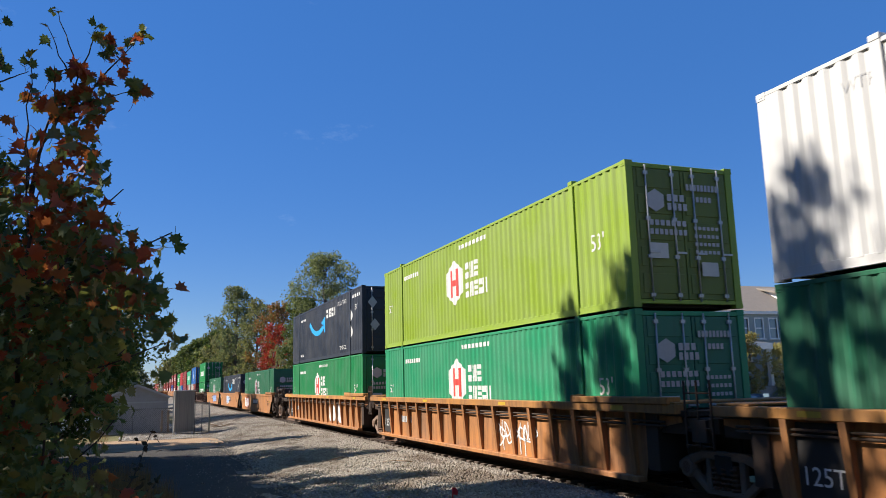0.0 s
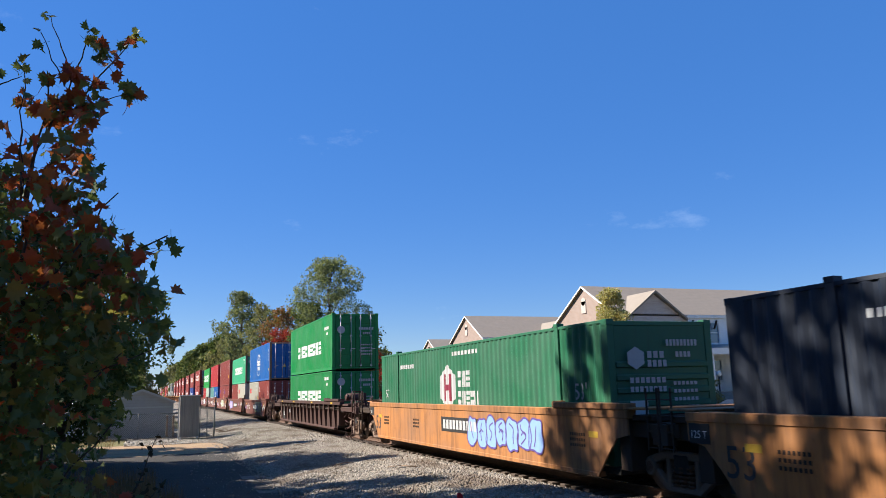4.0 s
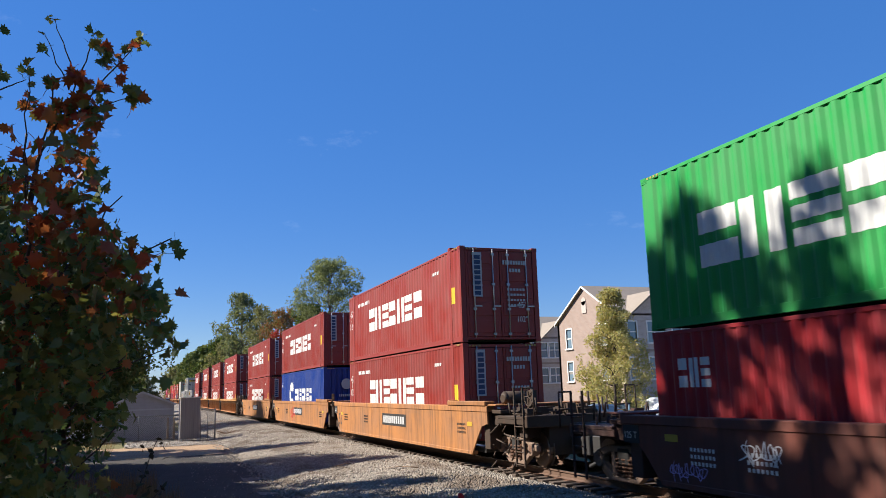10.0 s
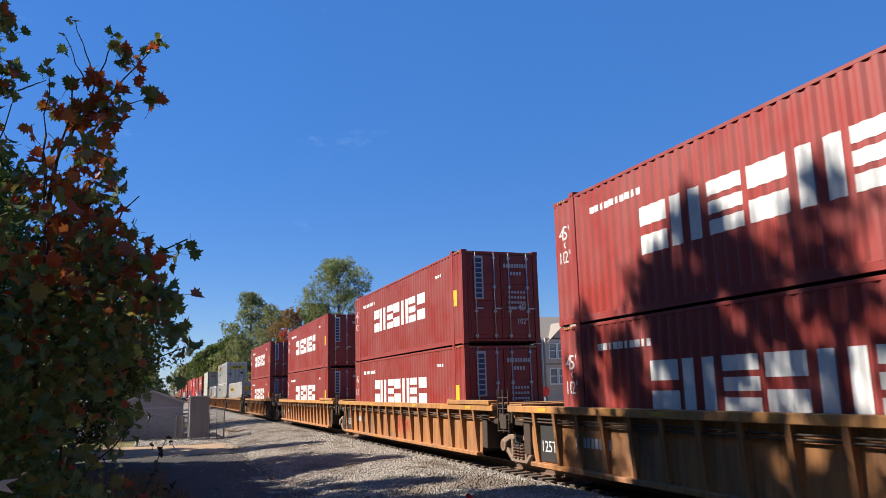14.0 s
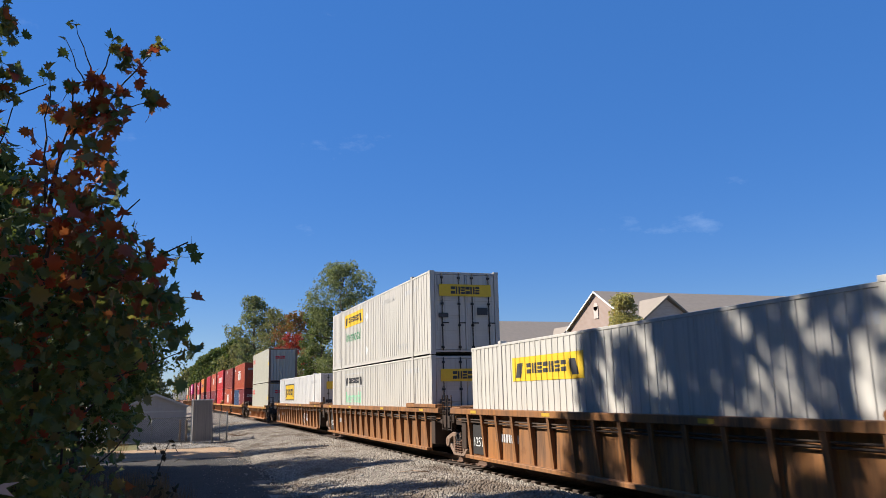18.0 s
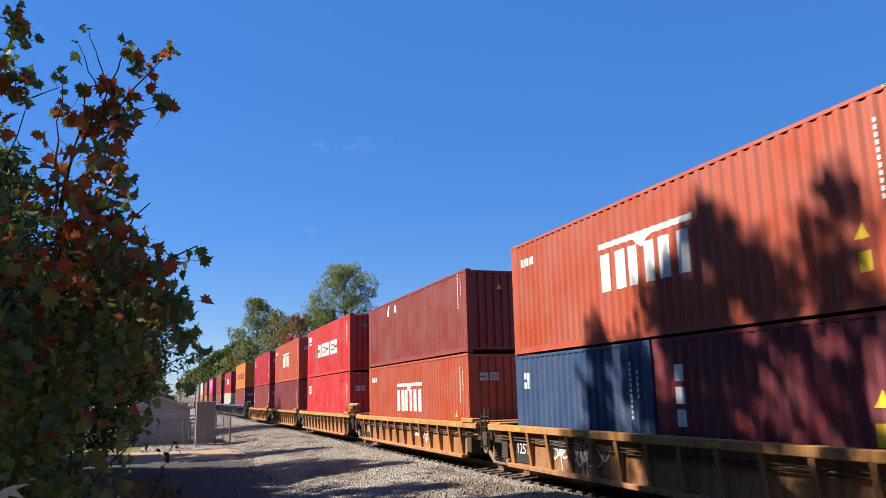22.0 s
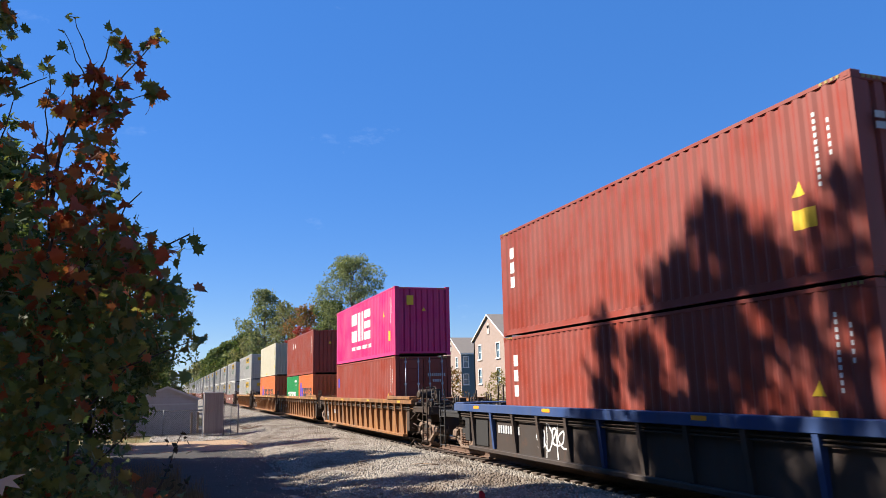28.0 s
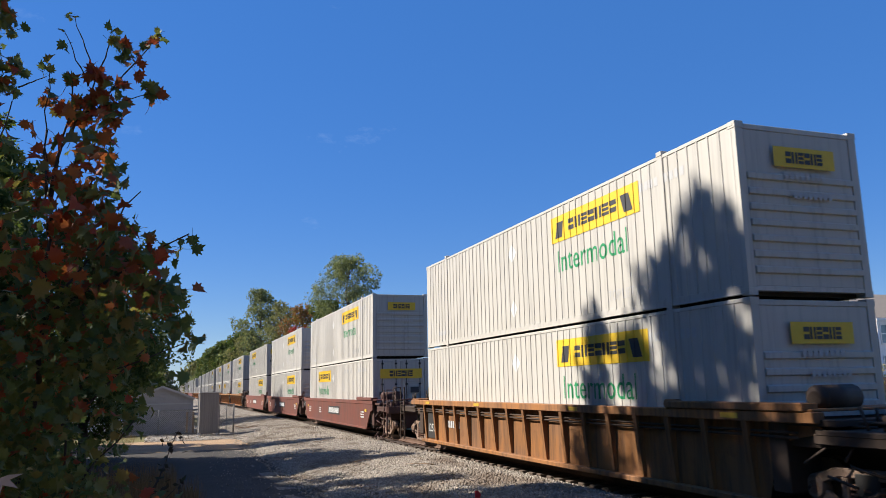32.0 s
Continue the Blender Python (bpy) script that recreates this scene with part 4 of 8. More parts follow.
def decal(name, key, shapes, spec, parent, mat, label="", end=False, text=None, lift=0.0):
    """shapes: outlines in (across from the left edge, up from the base), seen from outside."""
    size, height, style = spec
    L, W = LEN[size], WID[size]
    k = ("decal", key, size, style, end)
    if k not in MESHES:
        bm = bmesh.new()
        if text:
            tm = text_mesh(text[0], text[3])
            bm.from_mesh(tm)
            bpy.data.meshes.remove(tm)
            for v in bm.verts:
                v.co = Vector((0, v.co.x * text[4] + text[1], v.co.y + text[2]))
        else:
            for pts in shapes:
                bm.faces.new([bm.verts.new((0, u, v)) for u, v in pts])
            bmesh.ops.remove_doubles(bm, verts=bm.verts[:], dist=0.0005)
        if end:
            for v in bm.verts:
                v.co = Vector((v.co.y - W / 2, -L / 2 - 0.045, v.co.z))
        else:
            for v in bm.verts:
                v.co.y = L / 2 - v.co.y
            cut_and_lay(bm, style, L, W)
        me = bpy.data.meshes.new(name)
        bm.to_mesh(me)
        bm.free()
        me.materials.append(None)
        MESHES[k] = me
    at = None if not lift else (pose(0, -lift, 0) if end else pose(-lift, 0, 0))
    ob = part(name, MESHES[k], mat, parent, at, label)
    if "mark" in name or "lettering" in name or "label" in name or "diamond" in name:
        tagged(ob, kind="stuff")
    return ob


def rect(u, v, w, h, slant=0.0):
    return [(u, v), (u + w, v), (u + w + slant, v + h), (u + slant, v + h)]


def blocks(u, v, w, h, count, gap=0.2, upright=False):
    """A word mark as a row of plain blocks, each parted by one slit, level or upright in turn."""
    s, out = w / count, []
    for i in range(count):
        a, b_ = u + i * s, s * (1 - 0.55 * gap)
        if upright or i % 3 == 1:
            out += [rect(a, v, b_ * 0.37, h), rect(a + b_ * 0.63, v, b_ * 0.37, h)]
        elif i % 3 == 2:
            out += [rect(a, v, b_, h * 0.27), rect(a, v + h * 0.38, b_, h * 0.24), rect(a, v + h * 0.73, b_, h * 0.27)]
        else:
            out += [rect(a, v, b_, h * 0.4), rect(a, v + h * 0.6, b_, h * 0.4)]
    return out


def bars(u, v, w, h, count, gap=0.3):
    s = w / count
    return [rect(u + i * s, v, s * (1 - gap), h) for i in range(count)]


def column(u, v, w, h, count, gap=0.3):
    s = h / count
    return [rect(u, v + i * s, w, s * (1 - gap)) for i in range(count)]


def disc(u, v, r, n=16):
    return [(u + r * math.cos(k * math.tau / n), v + r * math.sin(k * math.tau / n)) for k in range(n)]


def hexagon(u, v, r, h):
    return [(u, v - h / 2), (u + r, v - h / 4), (u + r, v + h / 4), (u, v + h / 2), (u - r, v + h / 4), (u - r, v - h / 4)]


def ring_arc(u, v, r, t, a0, a1, sq=1.0, n=10):
    out = []
    for i in range(n):
        p, q = radians(a0 + (a1 - a0) * i / n), radians(a0 + (a1 - a0) * (i + 1) / n)
        out.append([(u + r * math.cos(p), v + sq * r * math.sin(p)), (u + r * math.cos(q), v + sq * r * math.sin(q)), (u + (r - t) * math.cos(q), v + sq * (r - t) * math.sin(q)), (u + (r - t) * math.cos(p), v + sq * (r - t) * math.sin(p))])
    return out


def tri(u, v, s):
    return [(u - s / 2, v), (u + s / 2, v), (u, v + s * 0.9)]


def container(size, height, colour, near, style, label, s, z, group, frame=None, far=False):
    """A freight container; near: 'doors', 'ribs' or 'front' for the end towards the camera."""
    L, W = LEN[size], WID[size]
    frame = frame or colour
    c = thing("shipping_container", label, "container", None, group)
    MOVERS.append((c, s, z))
    NEAR_END[c] = near
    for sx in (-1, 1):
        part("side_panel", side_mesh(style, L, height, W), colour, c, None if sx < 0 else pose(0, 0, 0, 0, 0, 180))
        part("top_rail", mesh(("trail", L), lambda b: box(b, -0.03, 0.03, -L / 2 + 0.1, L / 2 - 0.1, -0.07, 0), 0.008), colour, c, pose(sx * (W / 2 - 0.03), 0, height - 0.004))
        part("bottom_rail", mesh(("brail", L), lambda b: [box(b, -0.025, 0.025, -L / 2 + 0.1, L / 2 - 0.1, 0, 0.15), box(b, -0.05, 0.02, -L / 2 + 0.1, L / 2 - 0.1, 0, 0.02)], 0.005), colour, c, pose(sx * (W / 2 - 0.03), 0, 0.02, 0, 0, 0 if sx < 0 else 180))
    def roof_build(b):
        n = int(L / 0.3)
        for i in range(n):
            y0, y1 = -L / 2 + 0.1 + i * (L - 0.2) / n, -L / 2 + 0.1 + (i + 1) * (L - 0.2) / n
            zz = 0.0 if i % 2 else -0.02
            box(b, -W / 2 + 0.06, W / 2 - 0.06, y0, y1, -0.05, zz)
    part("roof_panel", mesh(("roof", L), roof_build), colour, c, pose(0, 0, height - 0.012))
    part("floor_frame", mesh(("under", L), lambda b: [box(b, -W / 2 + 0.06, W / 2 - 0.06, -L / 2 + 0.1, L / 2 - 0.1, 0.11, 0.15)] + [box(b, -W / 2 + 0.06, W / 2 - 0.06, -L / 2 + 0.3 + i * 0.6, -L / 2 + 0.36 + i * 0.6, 0.02, 0.11) for i in range(int(L / 0.6))]), STEEL_DARK, c)
    if far:
        w = W - 0.04
        part("end_wall", mesh(("fend", W, height), lambda b: [box(b, -w / 2, w / 2, -L / 2 + 0.02, -L / 2 + 0.1, 0, height - 0.02), box(b, -w / 2, w / 2, L / 2 - 0.1, L / 2 - 0.02, 0, height - 0.02)]), colour, c)
        return c
    def post_build(b):
        box(b, -0.08, 0.08, -0.08, 0.08, 0.115, height - 0.115)
        for z0 in (0.0, height - 0.118):
            box(b, -0.089, 0.089, -0.085, 0.085, z0, z0 + 0.118)
            box(b, -0.094, -0.089, -0.04, 0.04, z0 + 0.035, z0 + 0.083)
    pm = mesh(("cpost", height), post_build, 0.006)
    for sx in (-1, 1):
        for sy in (-1, 1):
            part("corner_post", pm, frame, c, pose(sx * (W / 2 - 0.084), sy * (L / 2 - 0.088), 0, 0, 0, 0 if sx < 0 else 180))
    if size in (40, 45) and height > 2.7:
        hz = mesh(("hazard", size, height), lambda b: [box(b, -W / 2 - 0.007, -W / 2 - 0.002, q + k * 0.1, q + k * 0.1 + 0.05, height - 0.055, height - 0.012) for q in (-L / 2 + 0.2, L / 2 - 0.55) for k in range(4)] + [box(b, -W / 2 + 0.2 + k * 0.1 + j, -W / 2 + 0.26 + k * 0.1 + j, -L / 2 + 0.002, -L / 2 + 0.008, height - 0.1, height - 0.05) for j in (0, W - 0.75) for k in range(4)])
        tagged(part("hazard_stripe", hz, HAZARD, c), kind="stuff")
    if size in (45, 53):
        off = 6.0
        pm2 = mesh(("mpost", height), lambda b: [box(b, -0.012, 0.05, -0.085, 0.085, 0.0, height), box(b, -0.02, 0.16, -0.085, 0.085, height - 0.02, height + 0.07), box(b, -0.02, 0.16, -0.085, 0.085, -0.004, 0.12)], 0.006)
        for sx in (-1, 1):
            for sy in (-1, 1):
                part("lifting_post", pm2, frame, c, pose(sx * W / 2, sy * off, 0, 0, 0, 0 if sx < 0 else 180))
    for sy in (-1, 1):
        part("end_header", mesh(("ehead", W, height), lambda b: box(b, -W / 2 + 0.17, W / 2 - 0.17, -0.06, 0.06, height - 0.13, height - 0.04), 0.006), frame, c, pose(0, sy * (L / 2 - 0.07), 0))
        part("end_sill", mesh(("esill", W), lambda b: box(b, -W / 2 + 0.17, W / 2 - 0.17, -0.06, 0.06, 0.07, 0.15), 0.006), frame, c, pose(0, sy * (L / 2 - 0.07), 0))
    w, h0, h1 = W - 0.34, 0.15, height - 0.13
    end_paint = END_SHADED.get(colour.name, colour)
    for sy, kind in ((-1, near), (1, "ribs" if near == "doors" else "doors")):
        turn = pose(0, -L / 2 + 0.02, 0) if sy < 0 else pose(0, L / 2 - 0.02, 0, 0, 0, 180)
        if kind == "doors":
            def leaf(b):
                box(b, 0.01, w / 2 - 0.01, 0, 0.05, h0 + 0.01, h1 - 0.01)
                for k in range(5):
                    zz = h0 + 0.12 + k * (h1 - h0) / 5
                    box(b, 0.08, w / 2 - 0.08, -0.018, 0, zz, zz + (h1 - h0) / 5 - 0.14)
            lm = mesh(("leaf", W, height), leaf, 0.006)
            for hx in (-w / 2, 0):
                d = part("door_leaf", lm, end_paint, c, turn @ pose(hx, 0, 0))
                for rx in (0.26, w / 2 - 0.24):
                    part("lock_rod", mesh(("rod", height), lambda b: [tube(b, (0, -0.045, h0 - 0.03), (0, -0.045, h1 + 0.05), 0.018, 0.018, 6)] + [box(b, -0.05, 0.05, -0.06, -0.018, zz, zz + 0.07) for zz in (h0 + 0.05, 0.95, 1.7, h1 - 0.15)] + [box(b, -0.02, 0.22, -0.075, -0.05, 1.05, 1.09)]), STEEL_DARK if colour in (JBW, WHITE) else GALV, d, pose(rx, 0, 0))
        elif kind == "ribs":
            def wall(b):
                n = 8
                p = w / n
                pts = []
                for i in range(n):
                    x = -w / 2 + i * p
                    pts += [(x, 0.0), (x + p * 0.55, 0.0), (x + p * 0.68, 0.045), (x + p * 0.87, 0.045)]
                pts.append((w / 2, 0.0))
                lo = [b.verts.new((x, y, h0)) for x, y in pts]
                hi = [b.verts.new((x, y, h1)) for x, y in pts]
                for i in range(len(pts) - 1):
                    b.faces.new((lo[i], lo[i + 1], hi[i + 1], hi[i]))
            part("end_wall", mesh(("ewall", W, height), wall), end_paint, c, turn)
        else:
            def fwall(b):
                pr = [(0.05, h0), (0.0, h0)]
                for k in range(7):
                    z = 0.35 + k * 0.26
                    pr += [(0.0, z), (-0.04, z + 0.01), (-0.04, z + 0.11), (0.0, z + 0.12)]
                extrude_profile(b, pr + [(0.0, h1), (0.05, h1)], "x", -w / 2, w / 2)
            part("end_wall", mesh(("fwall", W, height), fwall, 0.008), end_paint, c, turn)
    return c


# paints
LIME = paint("lime_green_paint", (0.225, 0.325, 0.03), 0.3, 0.15)
TEAL = paint("sea_green_paint", (0.02, 0.25, 0.115), 0.3, 0.15)
HGREEN = paint("bottle_green_paint", (0.012, 0.20, 0.065), 0.3, 0.15)
HDARK = paint("dark_green_paint", (0.02, 0.13, 0.065), 0.35, 0.15)
NIGHT = paint("blue_black_paint", (0.022, 0.03, 0.048), 0.25, 0.1)
PAINT_GREEN = paint("bright_green_paint", (0.004, 0.20, 0.05), 0.3, 0.3, 0.5, 0.08)
PAINT_GREEN_LIGHT = paint("pale_green_paint", (0.035, 0.36, 0.18), 0.35, 0.35)
PAINT_GREEN_DARK = paint("emerald_paint", (0.01, 0.27, 0.05), 0.25, 0.2)
PAINT_BLUE = paint("bright_blue_paint", (0.0, 0.095, 0.34), 0.25, 0.2, 0.5, 0.04)
NAVY = paint("navy_paint", (0.025, 0.055, 0.13), 0.3, 0.2)
CBLUE = paint("royal_blue_paint", (0.005, 0.032, 0.20), 0.25, 0.15, 0.5, 0.04)
BROWNRED = paint("oxide_red_paint", (0.205, 0.033, 0.026), 0.3, 0.3)
MAROON = paint("maroon_paint", (0.18, 0.025, 0.032), 0.3, 0.3)
RUST = paint("rust_red_paint", (0.235, 0.038, 0.022), 0.3, 0.35)
PAINT_RED_MARK = paint("brick_red_paint", (0.25, 0.03, 0.023), 0.25, 0.15)
RED = paint("red_paint", (0.37, 0.016, 0.022), 0.25, 0.2)
CRIM = paint("crimson_paint", (0.36, 0.008, 0.022), 0.25, 0.2)
BRRED = paint("scarlet_paint", (0.45, 0.018, 0.02), 0.2, 0.15)
PAINT_RED_STRIPE = paint("vermilion_paint", (0.37, 0.06, 0.022), 0.25, 0.25)
ORANGE = paint("orange_paint", (0.62, 0.16, 0.02), 0.3, 0.5)
ORANGE2 = paint("orange_red_paint", (0.55, 0.12, 0.025), 0.25, 0.3)
PINK = paint("magenta_paint", (0.58, 0.018, 0.15), 0.15, 0.1)
CREAM = paint("cream_paint", (0.45, 0.41, 0.30), 0.3, 0.25)
GREYC = paint("grey_cream_paint", (0.385, 0.37, 0.305), 0.35, 0.3)
WHITE = paint("white_paint", (0.54, 0.53, 0.51), 0.3, 0.15)
JBW = paint("off_white_paint", (0.46, 0.437, 0.395), 0.5, 0.4)
PALEG = paint("pale_sage_paint", (0.36, 0.46, 0.38), 0.4, 0.4)
SEAG = paint("teal_green_paint", (0.09, 0.24, 0.22), 0.4, 0.35)
# Two greens get darker end copies, with grime and shade put into the colour
END_SHADED = {"lime_green_paint": paint("shaded_lime_end_paint", (0.12, 0.16, 0.025), 0.3, 0.15), "sea_green_paint": paint("shaded_sea_green_end_paint", (0.03, 0.17, 0.10), 0.3, 0.15)}
ENDRUST = paint("rusty_post_paint", (0.19, 0.12, 0.08), 0.4, 0.5)


def numbers(c, spec, mat=WHITE_MARK, vertical=True):
    """Unreadable registration lines near the right edge."""
    L, H = LEN[spec[0]], spec[1]
    if vertical:
        decal("registration_mark", "regv", column(L - 0.75, H - 1.5, 0.05, 1.15, 11, 0.36) + column(L - 0.5, H - 1.1, 0.045, 0.6, 5, 0.4), spec, c, mat)
    else:
        decal("registration_mark", "regh", bars(L - 1.9, H - 0.45, 1.1, 0.16, 10) + bars(L - 1.5, H - 0.72, 0.45, 0.13, 4), spec, c, mat)


def end_numbers(c, spec, mat=GREY_MARK):
    H, W = spec[1], WID[spec[0]]
    if NEAR_END[c] == "ribs":
        decal("end_lettering", "endregv", column(W - 0.5, H - 1.7, 0.075, 1.3, 11, 0.4), spec, c, mat, end=True)
        return
    decal("door_lettering", "endreg", bars(1.38, H - 0.55, 0.8, 0.13, 9) + bars(1.6, H - 0.78, 0.4, 0.11, 4) + [r for k in range(4) for r in bars(1.5, H - 1.35 - k * 0.16, 0.62, 0.07, 6)], spec, c, mat, end=True)


def hub(c, spec, pale=WHITE_MARK, lines=True):
    H, L = spec[1], LEN[spec[0]]
    decal("emblem", "hubhex", [hexagon(7.15, 1.62, 0.62, 1.36)], spec, c, pale, "pale six-sided emblem")
    decal("emblem_inset", "hubbars", [rect(6.86, 1.2, 0.17, 0.82), rect(7.27, 1.2, 0.17, 0.82), rect(7.03, 1.52, 0.24, 0.18)], spec, c, SPRAYR if pale == WHITE_MARK else MAROON_MARK, lift=0.004)
    decal("wordmark", "hubword", blocks(7.98, 1.62, 0.95, 0.46, 3, 0.3) + blocks(7.98, 1.08, 1.55, 0.42, 5, 0.3), spec, c, pale)
    decal("size_figure", "fiftythree", None, spec, c, pale, text=("53'", 14.75, 1.28, 0.5, 0.85))
    decal("size_figure", "fiftythreel", None, spec, c, pale, text=("53'", 0.6, 1.3, 0.4, 0.85))
    if lines:
        decal("small_lettering", "hubsmall", bars(2.4, 2.3, 1.5, 0.14, 12) + bars(7.6, 2.55, 1.9, 0.12, 14), spec, c, pale)


def hub_end(c, spec):
    decal("door_emblem", "hubend", [hexagon(0.62, 2.1, 0.2, 0.46)] + bars(0.9, 2.1, 0.45, 0.14, 3) + bars(0.9, 1.92, 0.5, 0.14, 4), spec, c, GREY_MARK, end=True)
    decal("door_caution", "hubwarn", bars(0.45, 1.6, 0.9, 0.11, 7) + bars(0.45, 1.42, 0.9, 0.11, 8), spec, c, GREY_MARK, end=True)
    decal("placard", "hubplac", [rect(0.42, 0.95, 0.42, 0.3), rect(1.62, 0.62, 0.4, 0.28)], spec, c, BLIND, end=True)
    end_numbers(c, spec)


def smile(c, spec):
    pts = ring_arc(7.15, 5.05, 3.75, 0.26, 236, 294, 1.0, 16)
    decal("arc_emblem", "smile", pts + [[(8.05, 1.9), (8.9, 2.2), (8.85, 1.3), (8.6, 1.66)]], spec, c, CYAN_MARK, "sky-blue curved arrow emblem")
    decal("wordmark", "prime", blocks(9.3, 2.05, 1.9, 0.42, 5, 0.3), spec, c, WHITE_MARK)
    decal("size_figure", "fiftythreep", None, spec, c, WHITE_MARK, text=("53'", 14.9, 1.95, 0.36, 0.9))
    decal("diamond", "diamonds", [[(14.25, 1.45), (14.5, 1.75), (14.25, 2.05), (14.0, 1.75)], [(14.28, 0.75), (14.5, 1.02), (14.28, 1.3), (14.06, 1.02)]], spec, c, WHITE_MARK)
    decal("small_lettering", "prsmall", bars(2.6, 2.35, 1.3, 0.12, 10) + bars(14.5, 2.5, 1.3, 0.14, 9) + bars(2.6, 0.35, 0.9, 0.12, 7), spec, c, WHITE_MARK)
    decal("limit_lettering", "prstack", None, spec, c, WHITE_MARK, text=("STACK LIMIT 3 HIGH", 11.7, 2.42, 0.26, 0.72))
    decal("limit_lettering", "prtop", None, spec, c, WHITE_MARK, text=("TOP LIFT ONLY", 12.1, 0.32, 0.26, 0.72))
    decal("door_diamond", "prend", [[(0.45, 1.9), (0.66, 2.16), (0.45, 2.42), (0.24, 2.16)], [(0.55, 0.95), (0.76, 1.21), (0.55, 1.47), (0.34, 1.21)]], spec, c, GREY_MARK, end=True)
    end_numbers(c, spec)


def word(c, spec, key, u, v, w, h, count, mat, gap=0.16):
    decal("wordmark", key, blocks(u, v, w, h, count, gap), spec, c, mat, "large blocks of painted lettering")


def whitebox_marks(c, spec, pale=True):
    word(c, spec, "whitebox", 3.35, 1.1, 6.9, 0.92, 7, WHITE_MARK, 0.3)
    decal("size_figure", "fortyfive", None, spec, c, WHITE_MARK, text=("45'", 0.2, 1.95, 0.46, 0.8))
    decal("size_figure", "onezerotwo", None, spec, c, WHITE_MARK, text=('102"', 0.16, 1.42, 0.40, 0.66))
    decal("size_figure", "timesx", None, spec, c, WHITE_MARK, text=("x", 0.36, 1.76, 0.32, 0.9))
    decal("small_lettering", "whiteboxsmall", bars(1.6, 2.3, 1.9, 0.14, 10) + bars(11.2, 2.3, 0.7, 0.1, 6), spec, c, WHITE_MARK)
    decal("caution_label", "whiteboxcaut", [rect(12.95, 1.2, 0.28, 0.5)], spec, c, YELLOW_MARK)
    decal("door_banner", "whiteboxban", [rect(0.38, 1.35, 0.3, 1.35)], spec, c, GREY_MARK, "pale upright banner on the door", end=True)
    decal("door_banner_mark", "whiteboxbanb", column(0.43, 1.4, 0.2, 1.25, 8, 0.22), spec, c, NAVY, end=True, lift=0.005)
    if NEAR_END[c] == "doors":
        decal("door_figures", "whitebox45", None, spec, c, WHITE_MARK, end=True, text=("45'", 1.82, 1.02, 0.27, 0.9))
        decal("door_figures", "whitebox102", None, spec, c, WHITE_MARK, end=True, text=('102"', 1.78, 0.6, 0.24, 0.85))
        end_numbers(c, spec)


def placard_marks(c, spec, kind="full", end="doors"):
    L, H = LEN[spec[0]], spec[1]
    if kind == "big":
        u, v, w, h = 2.85, 1.42, 3.75, 0.98
        decal("placard_border", "jbbord", [rect(u - 0.07, v - 0.07, w + 0.14, h + 0.14)], spec, c, BLACK_MARK)
        decal("placard", "jbbig", [rect(u, v, w, h)], spec, c, YELLOW_MARK, "yellow placard", lift=0.004)
    elif kind == "single":
        u, v, w, h = 2.8, 1.86, 3.68, 0.6
        decal("placard", "jbsing", [rect(u, v, w, h)], spec, c, YELLOW_MARK, "yellow placard", lift=0.004)
    elif kind == "outline":
        u, v, w, h = 2.98, 1.99, 3.65, 0.6
        decal("placard_border", "jbout", [rect(u, v, w, 0.05), rect(u, v + h, w, 0.05), rect(u, v, 0.05, h), rect(u + w, v, 0.05, h)], spec, c, GREY_MARK)
    else:
        u, v, w, h = (2.88 if end == "doors" else 9.6), 1.99, 3.72, 0.62
        decal("placard", "jbfull" + end, [rect(u, v, w, h)], spec, c, YELLOW_MARK, "yellow placard", lift=0.004)
    decal("wordmark", "jbw" + kind + end, blocks(u + 0.85, v + h * 0.3, w - 1.6, h * 0.42, 7, 0.3) + [rect(u + 0.2, v + h * 0.15, 0.32, h * 0.6, 0.12), rect(u + w - 0.55, v + h * 0.15, 0.32, h * 0.6, -0.12)], spec, c, BLACK_MARK, lift=0.008)
    if kind in ("full", "outline"):
        decal("lettering", "jbint" + kind + end, None, spec, c, GREEN_MARK if kind == "full" else MINT_MARK, text=("Intermodal", u + 0.22, v - 0.72, 0.74, 0.93))
    decal("small_lettering", "jbsmall", bars(13.2, 2.35, 1.6, 0.17, 10) + bars(1.2, 0.35, 1.2, 0.14, 8), spec, c, GREY_MARK)
    if kind == "full":
        decal("limit_lettering", "jbstack", None, spec, c, GREY_MARK, text=("STACK LIMIT 3 HIGH", 10.0 if end == "doors" else 3.0, 2.35, 0.28, 0.75))
        decal("limit_lettering", "jbtop", None, spec, c, GREY_MARK, text=("TOP LIFT ONLY", 12.0 if end == "doors" else 10.6, 0.35, 0.30, 0.8))
        decal("diamond_holder", "jbdia" + end, [[(7.3, 1.9), (7.55, 2.15), (7.3, 2.4), (7.05, 2.15)], [(7.3, 0.4), (7.5, 0.65), (7.3, 0.9), (7.1, 0.65)]], spec, c, WHITE_MARK)
    decal("end_placard", "jbend" + end, [rect(0.32, 2.0, 1.95, 0.42)] if end == "doors" else [rect(0.7, 2.15, 1.3, 0.35)], spec, c, YELLOW_MARK, "yellow placard on the end", end=True)
    decal("end_wordmark", "jbendw" + end, blocks(0.75, 2.08, 1.1, 0.26, 6) if end == "doors" else blocks(0.95, 2.22, 0.8, 0.2, 6), spec, c, BLACK_MARK, end=True, lift=0.006)
